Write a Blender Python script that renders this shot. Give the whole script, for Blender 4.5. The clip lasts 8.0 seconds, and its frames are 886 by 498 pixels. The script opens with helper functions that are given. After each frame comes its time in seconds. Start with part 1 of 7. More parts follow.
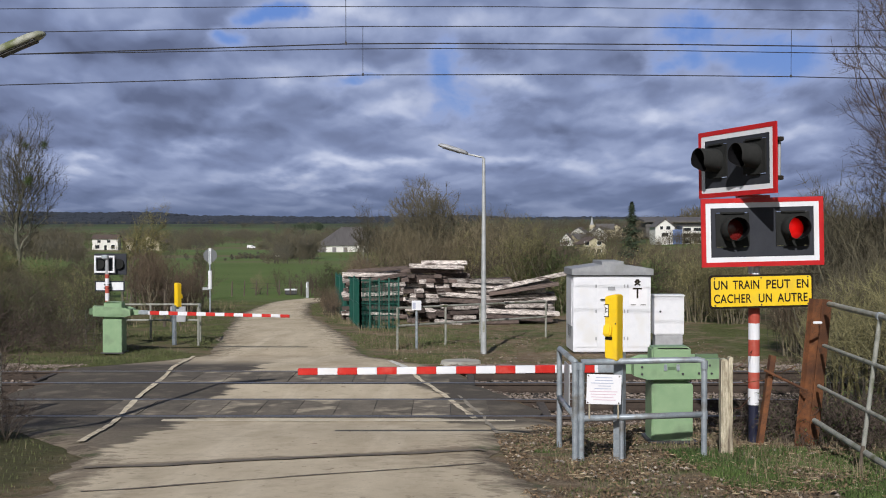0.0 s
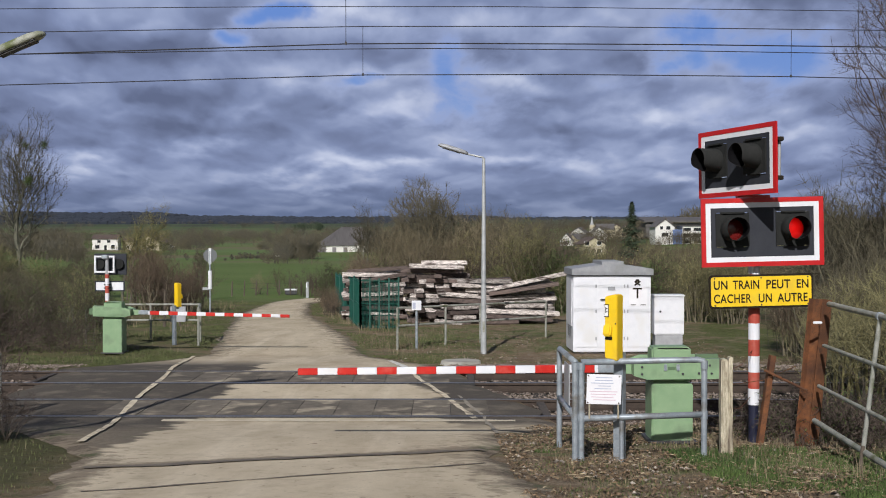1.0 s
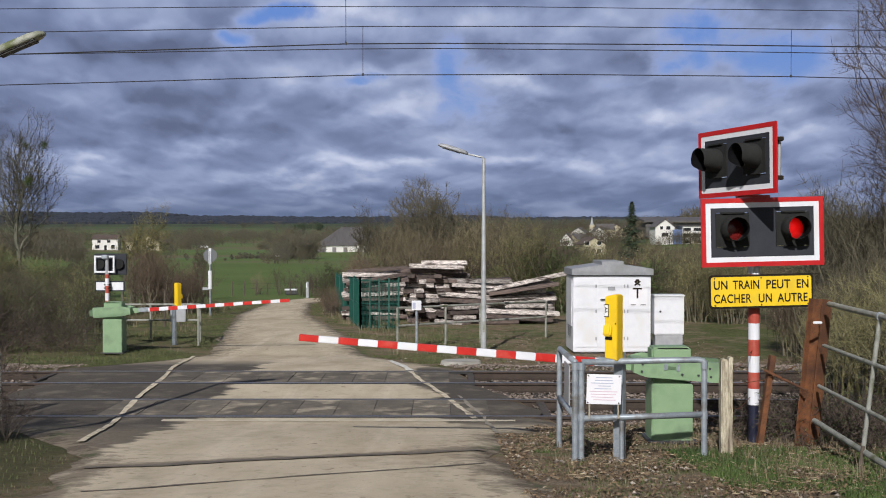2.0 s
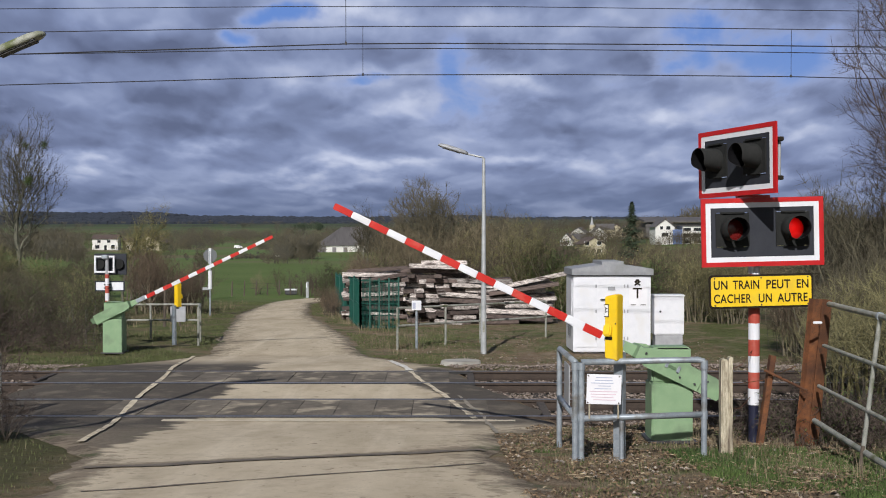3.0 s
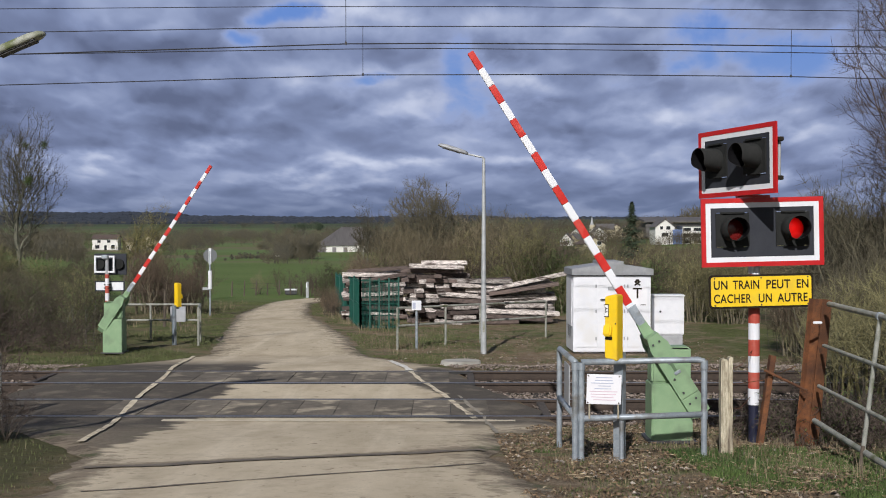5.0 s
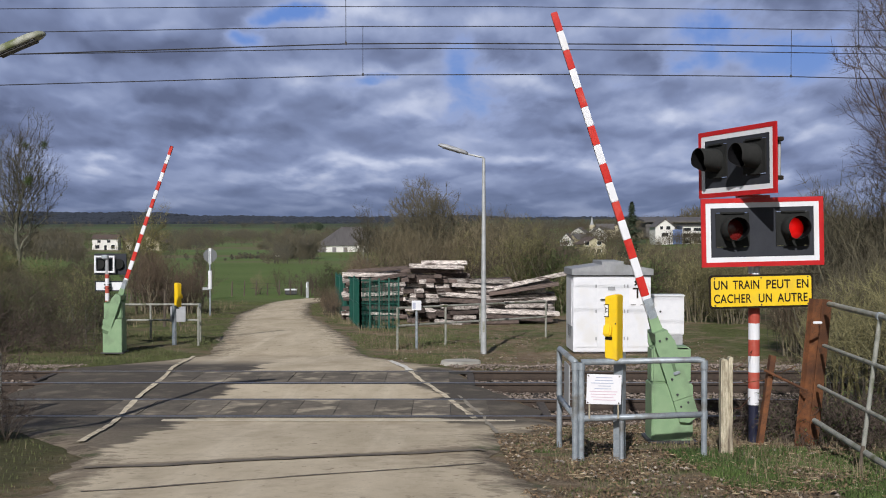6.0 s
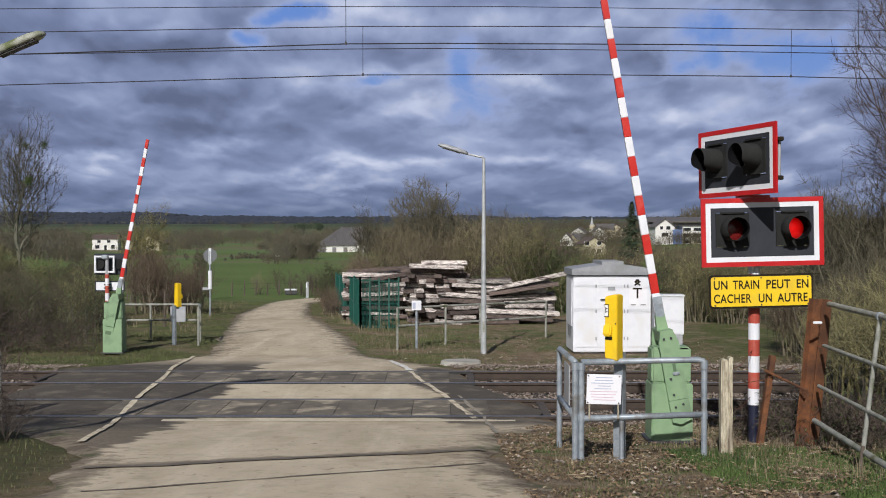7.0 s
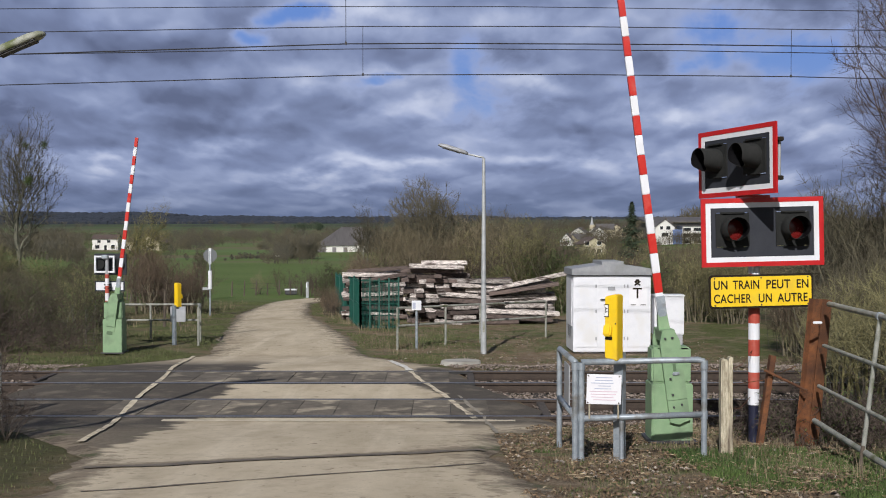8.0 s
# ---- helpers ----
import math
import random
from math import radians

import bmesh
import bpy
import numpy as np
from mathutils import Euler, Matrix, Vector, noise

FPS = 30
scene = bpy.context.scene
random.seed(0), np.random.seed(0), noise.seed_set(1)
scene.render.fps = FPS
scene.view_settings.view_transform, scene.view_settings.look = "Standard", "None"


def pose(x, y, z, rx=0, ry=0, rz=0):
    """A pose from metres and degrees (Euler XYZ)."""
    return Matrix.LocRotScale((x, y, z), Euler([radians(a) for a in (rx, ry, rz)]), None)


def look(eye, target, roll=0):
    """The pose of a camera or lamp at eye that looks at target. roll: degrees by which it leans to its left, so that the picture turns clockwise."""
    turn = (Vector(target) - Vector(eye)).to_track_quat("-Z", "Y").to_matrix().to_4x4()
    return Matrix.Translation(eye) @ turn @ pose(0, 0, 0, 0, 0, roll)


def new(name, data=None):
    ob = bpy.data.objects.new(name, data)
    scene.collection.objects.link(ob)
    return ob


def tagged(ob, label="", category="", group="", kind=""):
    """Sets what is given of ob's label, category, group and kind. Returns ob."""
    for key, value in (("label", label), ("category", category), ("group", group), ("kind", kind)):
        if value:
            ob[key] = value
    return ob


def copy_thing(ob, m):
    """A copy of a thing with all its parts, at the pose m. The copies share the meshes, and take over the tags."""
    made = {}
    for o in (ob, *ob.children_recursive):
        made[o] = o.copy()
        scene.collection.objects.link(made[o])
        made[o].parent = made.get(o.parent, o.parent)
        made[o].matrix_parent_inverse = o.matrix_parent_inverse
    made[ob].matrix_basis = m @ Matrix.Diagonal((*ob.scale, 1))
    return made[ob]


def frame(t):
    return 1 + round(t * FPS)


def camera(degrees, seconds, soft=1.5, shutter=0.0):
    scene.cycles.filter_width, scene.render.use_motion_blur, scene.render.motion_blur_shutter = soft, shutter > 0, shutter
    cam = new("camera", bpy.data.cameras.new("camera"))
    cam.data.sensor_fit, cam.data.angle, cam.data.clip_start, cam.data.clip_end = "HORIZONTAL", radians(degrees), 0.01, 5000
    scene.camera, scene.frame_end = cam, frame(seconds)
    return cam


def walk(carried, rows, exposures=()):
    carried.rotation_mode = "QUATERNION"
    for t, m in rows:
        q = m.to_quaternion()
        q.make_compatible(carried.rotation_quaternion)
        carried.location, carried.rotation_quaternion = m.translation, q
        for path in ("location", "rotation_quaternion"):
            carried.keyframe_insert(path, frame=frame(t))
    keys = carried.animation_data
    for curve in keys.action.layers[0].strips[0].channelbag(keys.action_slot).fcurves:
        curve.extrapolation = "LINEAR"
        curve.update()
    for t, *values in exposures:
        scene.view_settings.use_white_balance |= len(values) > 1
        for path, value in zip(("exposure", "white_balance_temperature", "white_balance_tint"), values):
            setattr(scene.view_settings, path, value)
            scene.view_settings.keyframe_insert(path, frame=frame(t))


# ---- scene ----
# ---------------------------------------------------------------- camera
cam = camera(43.29, 8.0, soft=1.0)
EYE = pose(0, 0, 2.7, 88.811, 0, 0)
walk(cam, [(0.0, EYE), (8.0, EYE)], [(0.0, 0.0, 6380, 11), (8.0, 0.0, 6380, 11)])

# ---------------------------------------------------------------- world, sun, exposure
SUN_EL, SUN_AZ = 34.0, 12.5          # elevation; shadows fall towards +y, this many degrees to +x
world = bpy.data.worlds.new("sky")
scene.world = world
world.use_nodes = True
wn = world.node_tree.nodes
sky_tex = wn.new("ShaderNodeTexSky")
sky_tex.sky_type = "NISHITA"
sky_tex.sun_disc = False
sky_tex.sun_elevation = radians(SUN_EL)
sky_tex.sun_rotation = radians(180 + SUN_AZ)
wn["Background"].inputs["Strength"].default_value = 0.040
world.node_tree.links.new(sky_tex.outputs[0], wn["Background"].inputs["Color"])
sun = new("sun", bpy.data.lights.new("sun", "SUN"))
sun.data.energy = 4.15
sun.data.angle = radians(0.6)
sun.data.color = (1.0, 0.965, 0.92)
sa, se = radians(SUN_AZ), radians(SUN_EL)
sun.matrix_world = look((0, 0, 0), (math.sin(sa) * math.cos(se), math.cos(sa) * math.cos(se), -math.sin(se)))


# ---------------------------------------------------------------- material helpers
def surf(name, c1, c2, scale=4.0, rough=0.7, metal=0.0, bump=0.25, fine=60.0, vary=0.0, island=0.0, stain=None, stain_scale=1.3, stretch=(1, 1, 1), dist=0.01, spec=0.5, across=False):
    """Two colours mixed by noise at two scales, with relief, stains and a change from piece to piece."""
    m = bpy.data.materials.new(name)
    m.use_nodes = True
    n, l = m.node_tree.nodes, m.node_tree.links
    b = n["Principled BSDF"]
    b.inputs["Metallic"].default_value = metal
    b.inputs["Specular IOR Level"].default_value = spec
    tc = n.new("ShaderNodeTexCoord")
    mp = n.new("ShaderNodeMapping")
    mp.inputs["Scale"].default_value = stretch
    # across: the pattern runs on from piece to piece
    l.new(n.new("ShaderNodeNewGeometry").outputs["Position"] if across else tc.outputs["Object"], mp.inputs[0])
    big, small = n.new("ShaderNodeTexNoise"), n.new("ShaderNodeTexNoise")
    for t, s in ((big, scale), (small, fine)):
        t.inputs["Scale"].default_value = s
        t.inputs["Detail"].default_value = 6
        t.inputs["Roughness"].default_value = 0.65
        l.new(mp.outputs[0], t.inputs["Vector"])
    add = n.new("ShaderNodeMath")
    add.operation = "MULTIPLY_ADD"
    l.new(small.outputs["Fac"], add.inputs[0])
    add.inputs[1].default_value = 0.45
    l.new(big.outputs["Fac"], add.inputs[2])
    ramp = n.new("ShaderNodeValToRGB")
    ramp.color_ramp.elements[0].position, ramp.color_ramp.elements[1].position = 0.52, 0.95
    ramp.color_ramp.elements[0].color, ramp.color_ramp.elements[1].color = (*c1, 1), (*c2, 1)
    l.new(add.outputs[0], ramp.inputs[0])
    col = ramp.outputs[0]
    if stain:
        st = n.new("ShaderNodeTexNoise")
        st.inputs["Scale"].default_value = stain_scale
        st.inputs["Detail"].default_value = 7
        l.new(mp.outputs[0], st.inputs["Vector"])
        sr = n.new("ShaderNodeMapRange")
        sr.inputs[1].default_value, sr.inputs[2].default_value = 0.53, 0.68
        l.new(st.outputs["Fac"], sr.inputs[0])
        mx = n.new("ShaderNodeMix")
        mx.data_type = "RGBA"
        l.new(sr.outputs[0], mx.inputs[0])
        l.new(col, mx.inputs[6])
        mx.inputs[7].default_value = (*stain, 1)
        col = mx.outputs[2]
    for amount, node, out in ((vary, "ShaderNodeObjectInfo", "Random"), (island, "ShaderNodeNewGeometry", "Random Per Island")):
        if amount:
            oi = n.new(node)
            mr = n.new("ShaderNodeMapRange")
            mr.inputs[3].default_value, mr.inputs[4].default_value = 1 - amount, 1 + amount
            l.new(oi.outputs[out], mr.inputs[0])
            hv = n.new("ShaderNodeHueSaturation")
            l.new(mr.outputs[0], hv.inputs["Value"])
            l.new(col, hv.inputs["Color"])
            col = hv.outputs[0]
    l.new(col, b.inputs["Base Color"])
    rr = n.new("ShaderNodeMapRange")
    rr.inputs[3].default_value, rr.inputs[4].default_value = max(rough - 0.12, 0.03), min(rough + 0.12, 1)
    l.new(big.outputs["Fac"], rr.inputs[0])
    l.new(rr.outputs[0], b.inputs["Roughness"])
    if bump:
        bp = n.new("ShaderNodeBump")
        bp.inputs["Strength"].default_value = bump
        bp.inputs["Distance"].default_value = dist
        l.new(add.outputs[0], bp.inputs["Height"])
        l.new(bp.outputs[0], b.inputs["Normal"])
    return m


M = {}
M["galv"] = surf("galvanised_steel", (0.24, 0.28, 0.32), (0.42, 0.46, 0.50), 9, 0.5, 0.35, 0.1, 90, stain=(0.18, 0.17, 0.15), stain_scale=5)
M["galv_old"] = surf("old_galvanised_steel", (0.22, 0.23, 0.20), (0.40, 0.40, 0.36), 9, 0.65, 0.2, 0.1, 90, stain=(0.12, 0.13, 0.07), stain_scale=4)
M["green"] = surf("green_paint", (0.20, 0.32, 0.18), (0.26, 0.38, 0.22), 5, 0.5, 0, 0.05, 120, stain=(0.17, 0.25, 0.15), stain_scale=3)
# darker green: badge colour, and shade put into the counterweight's colour
M["green_dark"] = surf("dark_and_shaded_green_paint", (0.09, 0.15, 0.08), (0.12, 0.19, 0.10), 5, 0.55, 0, 0.05, 120)
M["sign_red"] = surf("sign_red_paint", (0.44, 0.008, 0.012), (0.53, 0.016, 0.016), 7, 0.4, 0, 0.03, 120)
M["red"] = surf("red_paint", (0.48, 0.014, 0.010), (0.58, 0.026, 0.016), 7, 0.4, 0, 0.03, 120, stain=(0.55, 0.08, 0.06), stain_scale=6)
M["lamp_pole"] = surf("pale_grey_paint", (0.36, 0.38, 0.39), (0.52, 0.54, 0.55), 6, 0.5, 0.2, 0.05, 90)
M["white"] = surf("white_paint", (0.70, 0.715, 0.76), (0.79, 0.80, 0.84), 5, 0.45, 0, 0.03, 120, stain=(0.70, 0.70, 0.71), stain_scale=2.5)
M["black"] = surf("black_paint", (0.018, 0.018, 0.022), (0.03, 0.03, 0.036), 9, 0.55, 0, 0.05, 120)
M["slate"] = surf("dark_grey_board", (0.026, 0.029, 0.038), (0.040, 0.043, 0.053), 5, 0.7, 0, 0.04, 120, spec=0.25)
M["visor"] = surf("black_plastic", (0.018, 0.019, 0.019), (0.030, 0.031, 0.030), 8, 0.9, 0, 0.04, 120, spec=0.12)
M["hood_black"] = surf("matt_black_hood_lining", (0.004, 0.004, 0.005), (0.009, 0.009, 0.010), 8, 0.95, 0, 0, 120, spec=0.05)
M["yellow"] = surf("yellow_paint", (0.80, 0.52, 0.01), (0.86, 0.60, 0.02), 6, 0.42, 0, 0.03, 120, stain=(0.74, 0.50, 0.03), stain_scale=5)
M["blue_black"] = surf("dark_blue_paint", (0.012, 0.014, 0.035), (0.022, 0.024, 0.05), 8, 0.5, 0, 0.05, 120)
M["grey_plate"] = surf("grey_plate", (0.30, 0.31, 0.33), (0.42, 0.43, 0.45), 6, 0.55, 0.1, 0.05, 100)
M["roof_grey"] = surf("grey_metal_roof", (0.27, 0.28, 0.30), (0.36, 0.37, 0.39), 6, 0.55, 0.1, 0.05, 60, stain=(0.22, 0.23, 0.22))
M["mossy"] = surf("mossy_aluminium", (0.22, 0.23, 0.17), (0.40, 0.41, 0.36), 7, 0.7, 0, 0.1, 60, stain=(0.12, 0.14, 0.06), stain_scale=4)
M["rust"] = surf("rusty_steel", (0.055, 0.026, 0.016), (0.26, 0.10, 0.036), 7, 0.85, 0.1, 0.4, 90, stain=(0.045, 0.022, 0.015), stain_scale=3.5)
M["bark_dark"] = surf("dark_bark", (0.06, 0.048, 0.038), (0.13, 0.105, 0.08), 3, 0.95, 0, 0.3, 30, vary=0.2)
M["railsteel"] = surf("rail_steel", (0.038, 0.028, 0.023), (0.085, 0.062, 0.048), 6, 0.75, 0.3, 0.3, 80)
M["railhead"] = surf("polished_rail_head", (0.24, 0.25, 0.28), (0.36, 0.37, 0.40), 3, 0.38, 0.9, 0.05, 60, stretch=(0.2, 4, 4))
M["wood_old"] = surf("weathered_wood", (0.16, 0.125, 0.080), (0.74, 0.68, 0.52), 6, 0.9, 0, 0.5, 40, stretch=(4, 4, 0.6), stain=(0.10, 0.07, 0.05), stain_scale=3)
M["twig_yellow"] = surf("yellowish_twigs", (0.14, 0.125, 0.05), (0.26, 0.235, 0.10), 2, 0.95, 0, 0, 20, vary=0.2, island=0.3)
M["sleeper_dark"] = surf("dark_sleeper_wood", (0.014, 0.009, 0.008), (0.17, 0.13, 0.115), 5, 0.9, 0, 0.6, 30, vary=0.5, stretch=(1.1, 5, 5), stain=(0.12, 0.09, 0.078), stain_scale=0.8, across=True)
M["sleeper"] = surf("weathered_sleeper_wood", (0.060, 0.040, 0.033), (0.86, 0.79, 0.74), 5, 0.9, 0, 0.6, 30, vary=0.45, stretch=(1.1, 5, 5), stain=(0.045, 0.027, 0.022), stain_scale=1.5, across=True)
M["track_sleeper"] = surf("track_sleeper_wood", (0.034, 0.028, 0.025), (0.08, 0.066, 0.055), 5, 0.9, 0, 0.5, 40, vary=0.3)
M["concrete"] = surf("concrete", (0.30, 0.29, 0.26), (0.46, 0.44, 0.40), 3, 0.9, 0, 0.3, 50, stain=(0.22, 0.21, 0.18))
M["panel_conc"] = surf("crossing_panel", (0.085, 0.074, 0.061), (0.21, 0.182, 0.145), 2.2, 0.9, 0, 0.3, 40, vary=0.22, stain=(0.40, 0.345, 0.26), stain_scale=2.0, across=True, spec=0.25)
M["rubber"] = surf("black_rubber", (0.02, 0.02, 0.021), (0.045, 0.043, 0.04), 6, 0.8, 0, 0.2, 60)
M["ballast"] = surf("ballast_stone", (0.13, 0.10, 0.085), (0.30, 0.25, 0.21), 6, 0.95, 0, 0.3, 60, island=0.45)
M["pebble"] = surf("pebble", (0.18, 0.15, 0.12), (0.44, 0.39, 0.33), 6, 0.95, 0, 0.2, 60, island=0.4)
M["straw"] = surf("dry_straw", (0.17, 0.13, 0.08), (0.36, 0.30, 0.20), 6, 0.9, 0, 0, 40, island=0.5)
M["litter"] = surf("dead_leaves", (0.10, 0.066, 0.038), (0.245, 0.168, 0.10), 8, 0.95, 0, 0, 60, island=0.5)
M["line"] = surf("worn_road_paint", (0.47, 0.39, 0.26), (0.80, 0.72, 0.56), 9, 0.8, 0, 0.2, 60, stain=(0.20, 0.17, 0.13), stain_scale=4)
M["line_fresh"] = surf("white_road_paint", (0.62, 0.59, 0.53), (0.84, 0.82, 0.77), 9, 0.8, 0, 0.2, 60, stain=(0.34, 0.30, 0.24), stain_scale=5)
M["dust"] = surf("pale_dust", (0.46, 0.40, 0.30), (0.68, 0.61, 0.48), 5, 0.95, 0, 0.1, 60)
M["red_faded"] = surf("faded_red_paint", (0.36, 0.055, 0.036), (0.48, 0.085, 0.055), 7, 0.6, 0, 0.05, 120, stain=(0.40, 0.12, 0.09), stain_scale=5)
M["twig_mid"] = surf("grey_brown_twigs", (0.058, 0.052, 0.034), (0.122, 0.108, 0.070), 2, 0.95, 0, 0, 20, vary=0.25, island=0.3)
M["ghost_line"] = surf("faint_road_paint", (0.20, 0.175, 0.135), (0.40, 0.36, 0.29), 7, 0.85, 0, 0.2, 60)
M["tar"] = surf("tar_joint", (0.115, 0.096, 0.075), (0.21, 0.175, 0.135), 6, 0.9, 0, 0.2, 60)
M["grass_dull"] = surf("dull_grass_blades", (0.062, 0.078, 0.025), (0.125, 0.140, 0.052), 0.7, 0.85, 0, 0, 8, island=0.45)
M["grass"] = surf("grass_blades", (0.045, 0.082, 0.017), (0.09, 0.138, 0.034), 0.7, 0.8, 0, 0, 8, island=0.45)
M["drygrass"] = surf("dry_grass_blades", (0.14, 0.112, 0.068), (0.26, 0.215, 0.135), 0.7, 0.9, 0, 0, 8, island=0.4)
M["bark"] = surf("bark", (0.11, 0.092, 0.062), (0.24, 0.21, 0.145), 3, 0.95, 0, 0.3, 30, vary=0.2)
M["sign_back"] = surf("grey_sign_back", (0.10, 0.11, 0.12), (0.15, 0.16, 0.17), 6, 0.6, 0.1, 0.05, 60)
M["bark_grey"] = surf("grey_bark", (0.085, 0.085, 0.065), (0.16, 0.155, 0.115), 3, 0.95, 0, 0.3, 30, vary=0.2)
M["twig_brown"] = surf("brown_twigs", (0.088, 0.073, 0.044), (0.19, 0.157, 0.096), 2, 0.95, 0, 0, 20, vary=0.42, island=0.3)
# far twigs: distance haze is mixed into the colour, greyer than near ones
M["twig_far"] = surf("hazy_brown_twigs", (0.076, 0.066, 0.042), (0.142, 0.122, 0.078), 2, 0.95, 0, 0, 20, island=0.3)
M["twig_far_dark"] = surf("hazy_dark_twigs", (0.062, 0.058, 0.045), (0.118, 0.108, 0.082), 2, 0.95, 0, 0, 20, island=0.3)
M["twig_olive"] = surf("olive_twigs", (0.105, 0.098, 0.046), (0.215, 0.195, 0.095), 2, 0.95, 0, 0, 20, vary=0.42, island=0.3)
M["twig_dark"] = surf("dark_twigs", (0.050, 0.036, 0.030), (0.10, 0.074, 0.058), 2, 0.95, 0, 0, 20, vary=0.25, island=0.3)
M["twig_red"] = surf("reddish_twigs", (0.092, 0.066, 0.044), (0.165, 0.122, 0.082), 2, 0.95, 0, 0, 20, vary=0.25, island=0.3)
M["ivy"] = surf("ivy_leaves", (0.035, 0.06, 0.015), (0.09, 0.13, 0.03), 3, 0.7, 0, 0, 20, vary=0.2, island=0.4)
M["conifer"] = surf("conifer_needles", (0.028, 0.046, 0.024), (0.060, 0.084, 0.044), 3, 0.85, 0, 0, 20, island=0.3)
M["blossom"] = surf("white_blossom", (0.55, 0.53, 0.45), (0.75, 0.73, 0.66), 3, 0.8, 0, 0, 20, island=0.2)
M["wire"] = surf("catenary_wire", (0.03, 0.03, 0.034), (0.06, 0.06, 0.065), 3, 0.6, 0.5, 0, 20)
# ridge woods: the blue of distance haze is put into the base colour
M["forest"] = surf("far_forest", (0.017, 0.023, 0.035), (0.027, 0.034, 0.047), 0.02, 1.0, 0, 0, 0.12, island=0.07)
M["wall_white"] = surf("white_render", (0.62, 0.61, 0.58), (0.76, 0.75, 0.72), 0.8, 0.9, 0, 0.1, 12)
M["wall_cream"] = surf("cream_render", (0.42, 0.37, 0.26), (0.56, 0.50, 0.36), 0.8, 0.9, 0, 0.1, 12)
M["roof_slate"] = surf("slate_roof", (0.075, 0.07, 0.072), (0.14, 0.13, 0.13), 0.5, 0.8, 0, 0.2, 6)
M["roof_brown"] = surf("brown_tile_roof", (0.07, 0.052, 0.046), (0.12, 0.09, 0.075), 0.5, 0.85, 0, 0.2, 6)
M["roof_barn"] = surf("fibre_cement_roof", (0.15, 0.14, 0.145), (0.23, 0.22, 0.22), 0.4, 0.85, 0, 0.2, 3, stretch=(3, 0.3, 1))
M["darkglass"] = surf("dark_window_glass", (0.012, 0.014, 0.018), (0.03, 0.034, 0.04), 1, 0.15, 0, 0, 10)
M["fence_green"] = surf("green_coated_wire", (0.006, 0.060, 0.044), (0.014, 0.092, 0.070), 4, 0.5, 0, 0, 40)
M["net_green"] = surf("green_screen", (0.005, 0.042, 0.032), (0.012, 0.066, 0.050), 4, 0.7, 0, 0.1, 60)
M["ink"] = surf("black_ink", (0.016, 0.012, 0.008), (0.028, 0.021, 0.014), 9, 0.85, 0, 0, 60, spec=0.2)
M["greyink"] = surf("faded_blue_ink", (0.36, 0.40, 0.55), (0.48, 0.52, 0.64), 9, 0.6, 0, 0, 60)
M["pinkink"] = surf("faded_red_ink", (0.62, 0.45, 0.55), (0.70, 0.55, 0.62), 9, 0.6, 0, 0, 60)
M["paper"] = surf("white_paper", (0.76, 0.76, 0.80), (0.83, 0.83, 0.86), 4, 0.5, 0, 0, 60)
M["steel_dark"] = surf("dark_steel", (0.05, 0.05, 0.055), (0.1, 0.1, 0.105), 8, 0.5, 0.5, 0.1, 90)
M["car_white"] = surf("white_car_paint", (0.75, 0.75, 0.75), (0.82, 0.82, 0.82), 2, 0.25, 0, 0, 30)
M["blue_wall"] = surf("blue_cladding", (0.10, 0.16, 0.34), (0.15, 0.22, 0.42), 0.6, 0.7, 0, 0, 8)


def glow(name, color, strength):
    m = bpy.data.materials.new(name)
    m.use_nodes = True
    b = m.node_tree.nodes["Principled BSDF"]
    b.inputs["Base Color"].default_value = (0.20, 0.006, 0.006, 1)
    b.inputs["Roughness"].default_value = 0.3
    n, l = m.node_tree.nodes, m.node_tree.links
    tc, g, mr = n.new("ShaderNodeTexCoord"), n.new("ShaderNodeVectorMath"), n.new("ShaderNodeMapRange")
    g.operation = "LENGTH"
    l.new(tc.outputs["Object"], g.inputs[0])
    l.new(g.outputs["Value"], mr.inputs[0])
    mr.inputs[1].default_value, mr.inputs[2].default_value = 0.03, 0.125
    mr.inputs[3].default_value, mr.inputs[4].default_value = strength * 1.2, strength * 0.16
    b.inputs["Emission Color"].default_value = (*color, 1)
    l.new(mr.outputs[0], b.inputs["Emission Strength"])
    return m


M["lamp_lit"] = glow("lit_red_lens", (1.0, 0.006, 0.005), 0.62)
M["lamp_off"] = surf("unlit_red_lens", (0.105, 0.008, 0.008), (0.17, 0.013, 0.012), 14, 0.25, 0, 0.1, 90)


# ---------------------------------------------------------------- mesh helpers
def part(name, bm, material, parent=None, label="", smooth=False):
    me = bpy.data.meshes.new(name)
    bm.normal_update()
    bm.to_mesh(me)
    bm.free()
    if smooth:
        for p in me.polygons:
            p.use_smooth = True
    me.materials.append(M[material])
    ob = new(name, me)
    ob.parent = parent
    if label:
        tagged(ob, label)
    return ob


def raw(name, verts, faces, material, parent=None, label=""):
    me = bpy.data.meshes.new(name)
    me.from_pydata(verts, [], faces)
    me.materials.append(M[material])
    ob = new(name, me)
    ob.parent = parent
    if label:
        tagged(ob, label)
    return ob


def thing(name, m, label, category, group="", kind=""):
    ob = new(name)
    ob.matrix_basis = m
    ob.empty_display_size = 0.2
    return tagged(ob, label, category, group, kind)


